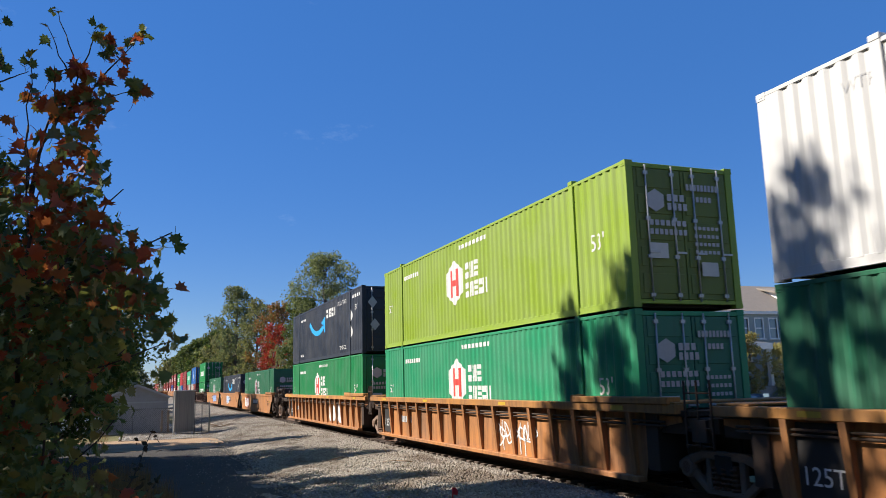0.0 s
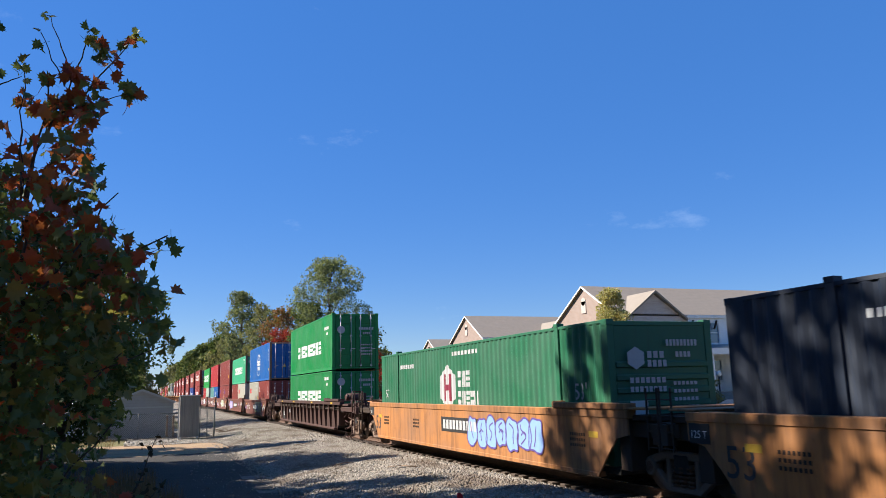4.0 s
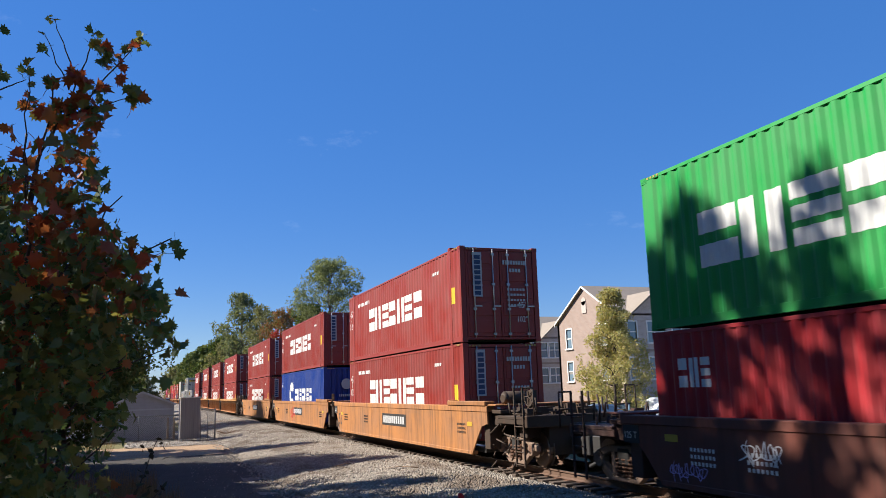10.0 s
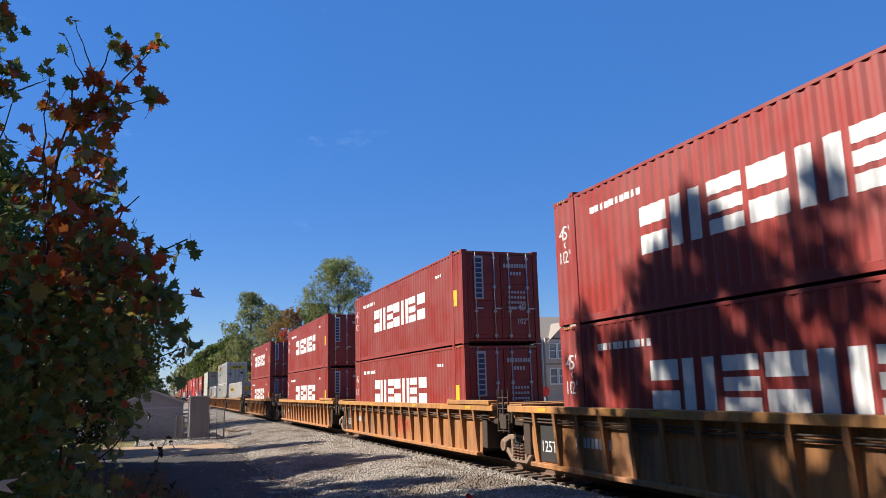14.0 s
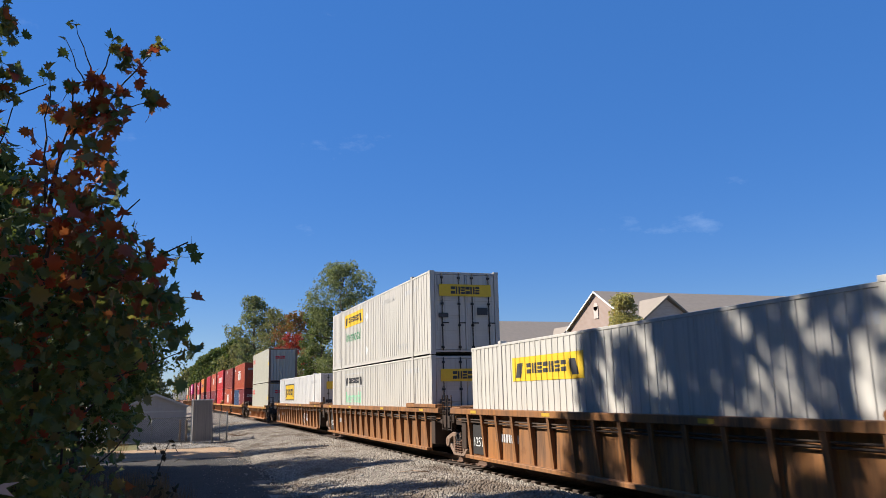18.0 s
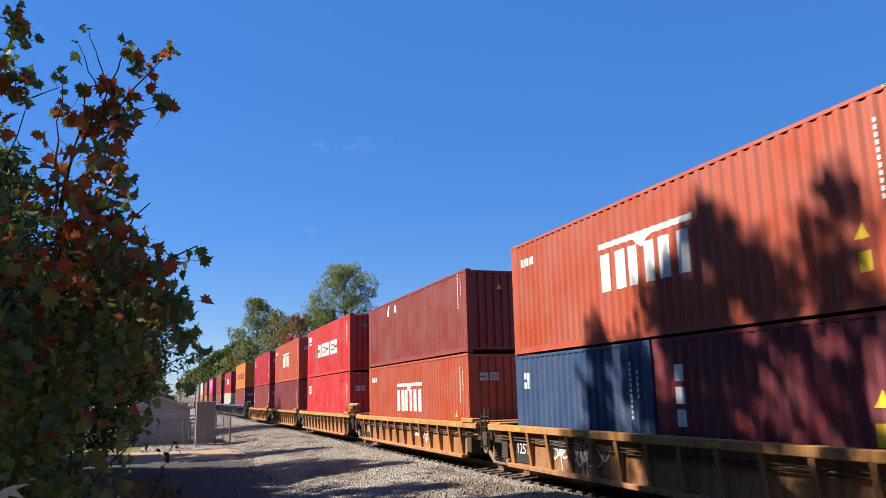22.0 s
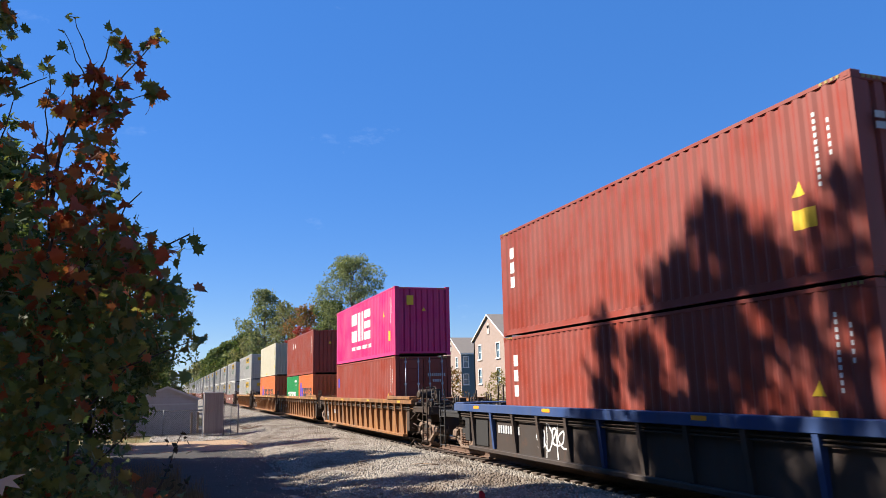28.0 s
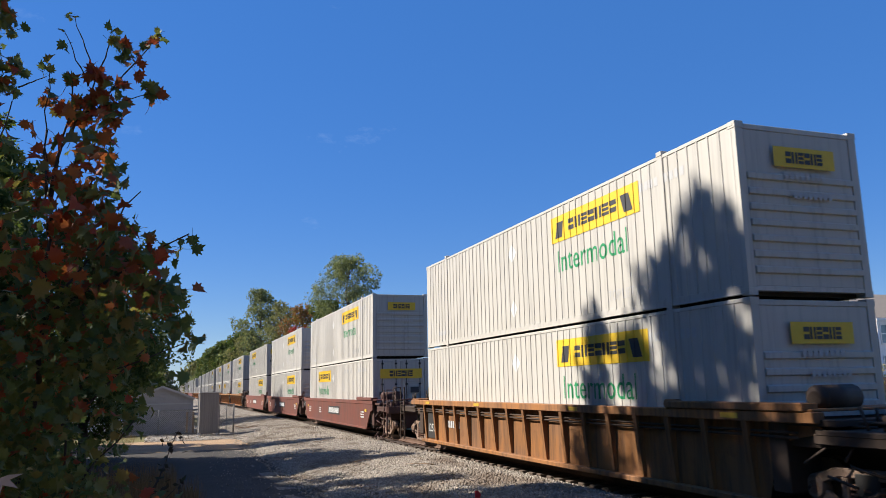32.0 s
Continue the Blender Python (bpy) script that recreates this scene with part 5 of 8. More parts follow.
    decal("end_label", "jbendl" + end, [rect(0.28, 1.25, 0.36, 0.16), rect(1.72, 1.35, 0.4, 0.26)] if end == "doors" else bars(0.9, 1.95, 0.9, 0.12, 8) + bars(1.05, 1.62, 0.85, 0.1, 8), spec, c, BLACK_MARK if end == "doors" else GREY_MARK, end=True)


# ---- the train: well cars ----
def grimy(name, rgb, grime=0.6, rust=0.6):
    """Old car paint under brake dust: dark runs, rust bloom and scuffs."""
    m, n, l, p = material(name)
    big = noise_node(n, l, 0.7, 6, coords(n, l), 0.6)
    col = mix(n, l, ramp(n, l, big, [(0.35, (0, 0, 0)), (0.7, (1, 1, 1))]), rgb, tuple(v * 0.72 + 0.012 for v in grey(rgb, 0.8)))
    run = noise_node(n, l, 1.0, 7, coords(n, l, scale=(6, 6, 0.5)), 0.65)
    col = mix(n, l, ramp(n, l, run, [(0.46, (0, 0, 0)), (0.70, (grime,) * 3)]), col, (0.055, 0.036, 0.026))
    rb = noise_node(n, l, 3.2, 9, coords(n, l, scale=(1, 1, 0.7)), 0.72)
    col = mix(n, l, ramp(n, l, rb, [(0.56, (0, 0, 0)), (0.70, (rust,) * 3)]), col, (0.125, 0.05, 0.024))
    sc = noise_node(n, l, 26, 5, coords(n, l), 0.7)
    col = mix(n, l, ramp(n, l, sc, [(0.62, (0, 0, 0)), (0.74, (0.5,) * 3)]), col, (0.07, 0.05, 0.04))
    info = n.new("ShaderNodeObjectInfo")
    col = mix(n, l, 1.0, col, ramp(n, l, info.outputs["Random"], [(0.0, (0.85,) * 3), (1.0, (1.06,) * 3)]), "MULTIPLY")
    l.new(col, p.inputs["Base Color"])
    p.inputs["Roughness"].default_value = 0.68
    p.inputs["Specular IOR Level"].default_value = 0.25
    bump(n, l, p, rb, 0.15, 0.01)
    MATS[name] = m
    return m


OCHRE = grimy("ochre_car_paint", (0.41, 0.172, 0.054), 0.6, 0.45)
OCHRE_RUST = grimy("rusty_ochre_car_paint", (0.31, 0.132, 0.04), 0.8, 0.7)
OCHRE_TOP = grimy("yellow_ochre_chord_paint", (0.46, 0.205, 0.05), 0.5, 0.5)
CARDIRT = grimy("brake_dust_brown_steel", (0.055, 0.034, 0.022), 0.8, 0.4)
CARBROWN = grimy("brown_car_paint", (0.165, 0.05, 0.034), 0.45, 0.4)
CARBROWN2 = grimy("dark_brown_car_paint", (0.075, 0.033, 0.026), 0.7, 0.5)
CARGREY = grimy("grime_grey_car_paint", (0.058, 0.043, 0.036), 0.6, 0.5)
CARBLUE = paint("blue_chord_paint", (0.024, 0.055, 0.16), 0.6, 0.5, 0.65)

# kind: well length, side top, side bottom (over the ground), ribs, side paint, chord paint, unit pitch
CARS = {
    "ochre_rib": (16.9, 2.09, 0.70, 17, OCHRE, OCHRE_TOP, 19.8),
    "rusty_rib": (16.9, 2.09, 0.70, 17, OCHRE_RUST, OCHRE_RUST, 19.8),
    "ochre_smooth": (17.2, 2.06, 0.74, 0, OCHRE, OCHRE, 19.7),
    "brown_rib": (16.4, 2.04, 0.72, 15, CARBROWN2, CARBROWN2, 21.0),
    "brown_smooth": (13.0, 1.96, 0.78, 0, CARBROWN, CARBROWN, 15.45),
    "brown_smooth_long": (17.0, 2.0, 0.74, 0, CARBROWN, CARBROWN, 19.8),
    "ochre_low": (12.9, 1.74, 0.70, 13, OCHRE, OCHRE_TOP, 15.8),
    "blue_grey": (17.0, 2.02, 0.72, 12, CARGREY, CARBLUE, 19.8),
}
ENDM = {k: CARDIRT if "ochre" in k or "rusty" in k else (CARBROWN2 if "brown" in k else STEEL_DARK) for k in CARS}
CAR_LABEL = {
    "ochre_rib": "ochre-painted ribbed steel well car, weathered",
    "rusty_rib": "rust-brown ribbed steel well car, weathered",
    "ochre_smooth": "ochre-painted smooth-sided steel well car",
    "brown_rib": "dark brown ribbed steel well car",
    "brown_smooth": "red-brown smooth-sided steel well car with graffiti",
    "brown_smooth_long": "long red-brown smooth-sided steel well car",
    "ochre_low": "low ochre well car with yellow top chord",
    "blue_grey": "grimy grey well car with blue top chord",
}
HW = 1.53
GUIDE = {"ochre_low": 0.1, "blue_grey": 0.4}   # how far the end guides reach over the well
REFL = plain("dull_yellow_reflector", (0.46, 0.29, 0.03), 0.5, 0, 0.25, 9)
BOGIE = plain("oily_brown_cast_steel", (0.19, 0.125, 0.088), 0.75, 0.0, 0.4, 6, 0.3)


def side_frame(b):
    """Cast side frame: arched top member, dropped bottom member, two columns, open windows between."""
    top = [(-1.14, 0.10), (-0.95, 0.2), (-0.5, 0.33), (0.5, 0.33), (0.95, 0.2), (1.14, 0.10), (1.14, -0.04), (0.92, 0.03), (0.46, 0.19), (-0.46, 0.19), (-0.92, 0.03), (-1.14, -0.04)]
    low = [(-0.98, 0.0), (-0.44, -0.38), (0.44, -0.38), (0.98, 0.0), (0.78, 0.03), (0.38, -0.27), (-0.38, -0.27), (-0.78, 0.03)]
    extrude_profile(b, top, "x", -0.07, 0.07)
    extrude_profile(b, low, "x", -0.06, 0.06)
    for y in (-0.39, 0.39):
        box(b, -0.06, 0.06, y - 0.06, y + 0.06, -0.29, 0.21)
    for y in (-0.89, 0.89):
        tube(b, (-0.1, y, 0.02), (0.1, y, 0.02), 0.17, 0.17, 12)


def truck(parent, y):
    """A two-axle bogie under one end of a unit; wheels 0.84 m across."""
    zc = 0.42
    t = part("bogie", mesh("bolster", lambda b: [box(b, -1.1, 1.1, -0.2, 0.2, -0.05, 0.28)], 0.02), STEEL_DARK, parent, pose(0, y, zc), "grimy black bogie")
    for sx in (-1, 1):
        part("side_frame", mesh("side_frame", side_frame, 0.02), BOGIE, t, pose(sx * 1.02, 0, 0.0))
        nest = part("spring_nest", mesh("springs", lambda b: [tube(b, (0, k * 0.21, -0.27), (0, k * 0.21, 0.12), 0.055, 0.055, 8) for k in (-1, 0, 1)] + [tube(b, (0, k * 0.21, -0.26 + z * 0.075), (0, k * 0.21, -0.225 + z * 0.075), 0.095, 0.095, 10) for k in (-1, 0, 1) for z in range(5)]), RUSTY, t, pose(sx * 1.03, 0, 0.0))
        tagged(nest, kind="stuff")
        for wy in (-0.89, 0.89):
            part("wheel", mesh("wheel", lambda b: [tube(b, (-0.065, 0, 0), (0.065, 0, 0), 0.42, 0.42, 24), tube(b, (-0.09, 0, 0), (-0.06, 0, 0), 0.445, 0.45, 24), tube(b, (0.06, 0, 0), (0.10, 0, 0), 0.16, 0.12, 12)], 0.008), WHEEL, t, pose(sx * 0.76, wy, 0.0, 0, 0, 0 if sx > 0 else 180))
            part("axle_box", mesh("axle_box", lambda b: [tube(b, (-0.08, 0, 0), (0.1, 0, 0), 0.12, 0.11, 10)], 0.008), RUSTY, t, pose(sx * 1.02, wy, 0.02, 0, 0, 0 if sx > 0 else 180))
    for wy in (-0.89, 0.89):
        part("axle", mesh("axle", lambda b: tube(b, (-0.9, 0, 0), (0.9, 0, 0), 0.08, 0.08, 10)), STEEL_DARK, t, pose(0, wy, 0))
    return t


def ladder(b, x, y, z0, z1, w=0.4):
    for k in (0, w):
        tube(b, (x, y + k, z0), (x, y + k, z1), 0.02, 0.02, 6)
    n = int((z1 - z0) / 0.32)
    for i in range(n):
        tube(b, (x, y, z0 + 0.1 + i * 0.32), (x, y + w, z0 + 0.1 + i * 0.32), 0.016, 0.016, 6)


def well_car(kind, s, group, near_end, far_end, far=False):
    """One unit of a well car; ends are 'joint' (shared bogie) or 'coupler'."""
    L, zt, zb, ribs, side, chord, pitch = CARS[kind]
    zt, zb = zt - RAIL_Z, zb - RAIL_Z
    c = thing("well_car", CAR_LABEL[kind], "rail car", None, group)
    MOVERS.append((c, s, RAIL_Z))
    fz = FLOOR_Z - RAIL_Z - 0.02 + SAG.get(kind, 0.0)
    key = kind
    for sx in (-1, 1):
        turn = pose(0, 0, 0, 0, 0, 0 if sx < 0 else 180)
        def wall(b):
            e = L / 2 + (0.86 if ribs else 0.34)
            arch = [(e, zb + 0.86), (L / 2 - 0.05, zb + 0.78), (L / 2 - 0.42, zb + 0.42), (L / 2 - 0.78, zb + 0.01)] if not ribs else [(e, zt - 0.3), (L / 2 + 0.4, zt - 0.38), (L / 2 + 0.06, zt - 0.5), (L / 2 - 0.12, zb + 0.5), (L / 2 - 0.26, zb + 0.01)]
            pts = [(-e, zt - 0.14)] + [(-y, z) for y, z in arch] + arch[::-1] + [(e, zt - 0.14)]
            extrude_profile(b, pts, "x", -HW + (0.15 if ribs else 0.0), -HW + (0.165 if ribs else 0.04))
        part("side_wall", mesh(("cside", key), wall), side, c, turn)
        ch = 0.22 if kind == "blue_grey" else 0.16
        def tchord(b):
            box(b, -HW - 0.02, -HW + 0.2, -L / 2 - (0.9 if ribs else 0.36), L / 2 + (0.9 if ribs else 0.36), zt - ch, zt)
        part("top_chord", mesh(("tchord", key), tchord, 0.012), chord, c, turn, "worn top chord")
        def bchord(b):
            box(b, -HW - 0.01, -HW + 0.2, -L / 2 + (0.28 if ribs else 0.8), L / 2 - (0.28 if ribs else 0.8), zb, zb + 0.1)
        part("bottom_chord", mesh(("bchord", key), bchord, 0.012), side, c, turn)
        if ribs:
            sm = mesh(("stake", key), lambda b: [extrude_profile(b, [(-HW - 0.01, zt - 0.15), (-HW + 0.15, zt - 0.15), (-HW + 0.15, zb + 0.1), (-HW + 0.09, zb + 0.1)], "y", -0.06, -0.045), extrude_profile(b, [(-HW - 0.01, zt - 0.15), (-HW + 0.02, zt - 0.15), (-HW + 0.12, zb + 0.1), (-HW + 0.09, zb + 0.1)], "y", -0.045, 0.045), extrude_profile(b, [(-HW - 0.01, zt - 0.15), (-HW + 0.15, zt - 0.15), (-HW + 0.15, zb + 0.1), (-HW + 0.09, zb + 0.1)], "y", 0.045, 0.06)])
            for i in range(ribs):
                y = -L / 2 + 0.5 + (L - 1.0) * i / (ribs - 1)
                if sx < 0:
                    part("stake", sm, chord if kind == "blue_grey" and i % 4 == 2 else side, c, pose(0, y, 0))
            if sx < 0:
                part("brake_pipe", mesh(("pipe", key), lambda b: [tube(b, (-HW + 0.075, -L / 2 - 0.5, zt - q), (-HW + 0.075, L / 2 + 0.5, zt - q), 0.02, 0.02, 8) for q in (0.30, 0.37)]), CARDIRT, c, None, "long grimy pipe under the top chord")
            if sx > 0:
                def far_ribs(b):
                    for i in range(ribs):
                        y = -L / 2 + 0.5 + (L - 1.0) * i / (ribs - 1)
                        extrude_profile(b, [(HW + 0.01, zt - 0.16), (HW - 0.15, zt - 0.16), (HW - 0.15, zb + 0.12), (HW - 0.03, zb + 0.12)], "y", y - 0.045, y + 0.045)
                part("far_stake", mesh(("fstakes", key), far_ribs), side, c)
    part("well_floor", mesh(("wfloor", key), lambda b: [box(b, -HW + 0.22, HW - 0.22, -L / 2 + 0.3 + k * (L - 1.2) / 5, -L / 2 + 0.9 + k * (L - 1.2) / 5, fz - 0.12, fz) for k in range(6)] + [box(b, -0.3, 0.3, -L / 2 + 0.3, L / 2 - 0.3, fz - 0.1, fz - 0.01)]), STEEL_DARK, c)
    half = pitch / 2
    if far:
        truck(c, -half)
        return c
    for sy, end in ((-1, near_end), (1, far_end)):
        turn = pose(0, 0, 0, 0, 0, 0 if sy < 0 else 180)
        e0 = -L / 2 - 0.86
        def deck(b):
            box(b, -HW + 0.1, HW - 0.1, -L / 2 - 0.25, -L / 2 + 0.1, fz, zt - 0.12)
            box(b, -1.42, 1.42, min(e0, -half + 0.3), -L / 2 - 0.2, zt - 0.2, zt - 0.1)
            extrude_profile(b, [(-L / 2 - 0.2, 0.5), (-half + 0.1, 0.5), (-half + 0.1, zt - 0.45), (-L / 2 - 0.9, zt - 0.21), (-L / 2 - 0.2, zt - 0.21)], "x", -0.62, 0.62)
            for x in (-1.2, 1.2):
                box(b, x - 0.15, x + 0.15, -L / 2 - 0.9, -L / 2, zt - 0.5, zt - 0.21)
        part("end_bulkhead", mesh(("deck", key), deck, 0.012), ENDM[kind], c, turn)
        part("end_apron", mesh(("apron", key), lambda b: [box(b, -HW + 0.02, HW - 0.02, -L / 2 - 0.85, -L / 2 - 0.15, zt, zt + 0.04), box(b, -HW - 0.05, -HW + 0.25, -L / 2 - (0.75 if ribs else 0.3), -L / 2 + GUIDE.get(kind, 2.4), zt + 0.004, zt + 0.12), tube(b, (-HW - 0.04, -L / 2 + GUIDE.get(kind, 2.4), zt + 0.07), (-HW + 0.26, -L / 2 + GUIDE.get(kind, 2.4), zt + 0.07), 0.085, 0.085, 10)], 0.01), chord, c, turn, "raised guide plate with a rolled edge")
        mid = half
        if end == "coupler":
            half = mid + 0.95
            def platform(b):
                box(b, -1.45, 1.45, -half - 0.2, e0 + 0.05, zt - 0.32, zt - 0.24)
                box(b, -1.45, 1.45, -half - 0.28, -half - 0.12, zt - 0.5, zt - 0.22)
                for x in (-1.36, 1.36):
                    box(b, x - 0.08, x + 0.08, -half - 0.2, e0 + 0.1, zt - 0.44, zt - 0.3)
                box(b, -0.8, 0.8, -half - 0.15, -half + 1.3, 0.3, zt - 0.35)
            part("coupler", mesh(("coupler", key), lambda b: [box(b, -0.2, 0.2, -half - 1.0, -half - 0.1, 0.42, 0.72), box(b, -0.34, 0.34, -half - 1.2, -half - 0.85, 0.34, 0.80)], 0.02), STEEL_DARK, c, turn)
            part("air_hose", mesh(("hose", key), lambda b: tube(b, (0.4, -half - 0.2, 0.5), (0.55, -half - 1.0, 0.15), 0.04, 0.04, 6)), RUBBER, c, turn)
            part("valve_box", mesh("valve_box", lambda b: box(b, -0.2, 0.2, -0.21, 0.21, -0.22, 0.22), 0.02), ENDM[kind], c, turn @ pose(-1.0, -half + 0.45, zt - 0.56))
            part("end_platform", mesh(("plat", key), platform, 0.012), ENDM[kind], c, turn)
            def rigging(b):
                rr = random.Random(9)
                for k in range(34):
                    x, y, z = rr.uniform(-1.4, 1.3), -half + rr.uniform(-0.1, 1.0), zt + rr.uniform(-0.3, -0.02)
                    d = rr.choice(((0.5, 0, 0), (0, 0.5, 0), (0.35, 0.2, 0.05), (0, 0.1, 0.3), (0, 0, 0.22), (0, 0.05, 0.35)))
                    tube(b, (x, y, z), (x + d[0], y + d[1], z + d[2]), rr.uniform(0.014, 0.03), None, 6)
                for k in range(14):
                    x, y, z = rr.uniform(-1.3, 1.2), -half + rr.uniform(0.0, 0.9), zt + rr.uniform(-0.25, -0.05)
                    s0 = rr.uniform(0.05, 0.14)
                    box(b, x - s0, x + s0, y - s0 * 0.8, y + s0 * 0.8, z - s0, z + s0)
                for k in range(16):
                    x, z = -1.5 + rr.uniform(0, 0.1), rr.uniform(-0.1, zt - 0.6)
                    y = -half + rr.uniform(0.3, 1.9)
                    tube(b, (x, y, z), (x + 0.1, y + rr.uniform(-0.4, 0.4), z + rr.uniform(-0.25, 0.25)), 0.02, None, 6)
            tagged(part("brake_rigging", mesh(("rigging", key), rigging), ENDM[kind], c, turn, "pipes, levers and valves of the brake gear"), kind="stuff")
            def ladders(b):
                for x in (-1.46,):
                    for y in (-half - 0.12, -half + 0.34):
                        beam(b, (x, y, 0.05), (x, y, zt + 0.46), 0.04)
                    for k in range(5):
                        tube(b, (x, -half - 0.12, 0.1 + k * 0.3), (x, -half + 0.34, 0.1 + k * 0.3), 0.016, 0.016, 6)
                    tube(b, (x, -half - 0.12, zt + 0.44), (x * 0.8, -half - 0.12, zt + 0.44), 0.02, 0.02, 6)
                    tube(b, (x * 0.8, -half - 0.12, zt + 0.44), (x * 0.8, -half - 0.12, zt - 0.3), 0.02, 0.02, 6)
            part("grab_rail", mesh(("ladders", key), ladders), ENDM[kind], c, turn, "grab rails and ladder")
            part("grab_rail", MESHES[("ladders", key)], ENDM[kind], c, turn @ pose(2.92, 0, 0), "grab rails and ladder")
            if sy < 0:
                def bwheel(b):
                    for k in range(14):
                        a0, a1 = k * math.tau / 14, (k + 1) * math.tau / 14
                        tube(b, (0, 0.24 * math.cos(a0), 0.24 * math.sin(a0)), (0, 0.24 * math.cos(a1), 0.24 * math.sin(a1)), 0.02, 0.02, 5)
                    for k in range(5):
                        a0 = k * math.tau / 5
                        tube(b, (0, 0, 0), (0, 0.24 * math.cos(a0), 0.24 * math.sin(a0)), 0.014, 0.014, 5)
                    box(b, 0.02, 0.16, -0.14, 0.14, -0.5, 0.16)
                part("brake_wheel", mesh("brake_wheel", bwheel, 0.004), ENDM[kind], c, pose(-0.95, -half + 0.55, zt + 0.22))
                part("air_tank", mesh("air_tank", lambda b: [tube(b, (-0.42, 0, 0), (0.42, 0, 0), 0.19, 0.19, 14), tube(b, (-0.5, 0, 0), (-0.42, 0, 0), 0.1, 0.19, 14), tube(b, (0.42, 0, 0), (0.5, 0, 0), 0.19, 0.1, 14)]), ENDM[kind], c, pose(-0.7, -L / 2 - 0.5, zt + 0.18, 0, 0, 12))
            truck(c, sy * (half - 1.15))
            half = mid
        else:
            def artic(b):
                box(b, -0.35, 0.35, -half - 0.1, -half + 0.35, 0.55, 0.95)
                box(b, -1.4, 1.4, -half + 0.16, -half + 0.5, zt - 0.45, zt - 0.22)
                for x in (-1.36, 1.36):
                    box(b, x - 0.1, x + 0.1, -half + 0.08, -half + 0.26, zt - 0.6, zt - 0.24)
                    for y in (-half + 0.08, -half + 0.4):
                        beam(b, (x * 1.06, y, zt - 0.7), (x * 1.06, y, zt + 0.4), 0.034)
                    for k in range(4):
                        tube(b, (x * 1.06, -half + 0.08, zt - 0.65 + k * 0.28), (x * 1.06, -half + 0.4, zt - 0.65 + k * 0.28), 0.014, 0.014, 6)
            part("articulation", mesh(("artic", key), artic, 0.01), ENDM[kind], c, turn)
            if sy < 0:
                truck(c, -half)
    # stencils
    L2 = L / 2
    if ribs:
        part("stencil_panel", mesh(("spanel", key), lambda b: box(b, -HW + 0.12, -HW + 0.148, L2 - 1.5, L2 - 0.6, zb + 0.14, zt - 0.2)), STEEL_DARK, c, None, "black stencil panel")
        if kind == "blue_grey":
            part("stencil_figure", car_text("53", L2 - 4.6, zb + 0.3, 0.42, -HW + 0.145, ("t53b", key)), GREY_MARK, c)
        else:
            part("stencil_figure", car_text("125T", L2 - 0.64, zb + 0.36, 0.36, -HW + 0.115, ("t125", key)), WHITE_MARK, c)
        tagged(part("stencil", mesh(("sbars", key), lambda b: [box(b, -HW + 0.135, -HW + 0.148, L2 - 3.6 + k * 0.16, L2 - 3.5 + k * 0.16, zb + 0.55, zb + 0.76) for k in range(9)]), GREY_MARK, c), kind="stuff")
    else:
        part("stencil_panel", mesh(("spanel", key), lambda b: box(b, -HW - 0.006, -HW - 0.002, -2.0, 0.9, zt - 0.78, zt - 0.36)), STEEL_DARK, c, None, "black panel with stencilled number")
        tagged(part("stencil", mesh(("sbars", key), lambda b: [box(b, -HW - 0.012, -HW - 0.007, -1.8 + k * 0.26, -1.62 + k * 0.26, zt - 0.70, zt - 0.44) for k in range(10)]), WHITE_MARK if "brown" in kind else GREY_MARK, c), kind="stuff")
        tagged(part("stencil_small", mesh(("ssmall", key), lambda b: [box(b, -HW - 0.008, -HW - 0.003, y0 + k * 0.09, y0 + k * 0.09 + 0.05, z, z + 0.06) for y0 in (-L2 + 1.2, L2 - 2.2, 3.0) for z in (zt - 0.55, zt - 0.66, zt - 0.77) for k in range(7)]), WHITE_MARK if "brown" in kind else CARDIRT, c), kind="stuff")
        part("load_panel", mesh(("lpanel", key), lambda b: box(b, -HW - 0.008, -HW - 0.002, L2 - 0.2, L2 + 0.3, zt - 0.5, zt - 0.18)), STEEL_DARK, c, None, "black stencil panel")
        part("stencil_figure", car_text("125 T", L2 + 0.27, zt - 0.41, 0.17, -HW - 0.011, ("t125s", key)), WHITE_MARK, c)
        if "ochre" in kind:
            part("stencil_figure", car_text("53", L2 - 0.5, zb + 0.35, 0.7, -HW - 0.005, ("t53", key)), BLACK_MARK, c)
    tagged(part("reflector", mesh(("refl", key), lambda b: [box(b, -HW - 0.026, -HW - 0.0205, y, y + 0.4, zt - 0.12, zt - 0.04) for y in (-L2 + 0.6, -L2 / 3, L2 / 3, L2 - 1.2)] if ribs else [box(b, -HW - 0.008, -HW - 0.002, y, y + 0.34, zb + 0.76, zb + 0.88) for y in (-L2 + 0.7, L2 - 1.3)]), REFL if kind != "blue_grey" else ORANGE_MARK, c, None, "dull yellow reflective strips"), kind="stuff")
    return c


def car_text(body, y, z, size, x, key):
    if key not in MESHES:
        me = text_mesh(body, size)
        co = np.empty(len(me.vertices) * 3)
        me.vertices.foreach_get("co", co)
        co = co.reshape(-1, 3)
        out = np.stack([np.full(len(co), x), y - co[:, 0], z + co[:, 1]], 1)
        me.vertices.foreach_set("co", out.reshape(-1))
        me.materials.append(None)
        MESHES[key] = me
    return MESHES[key]


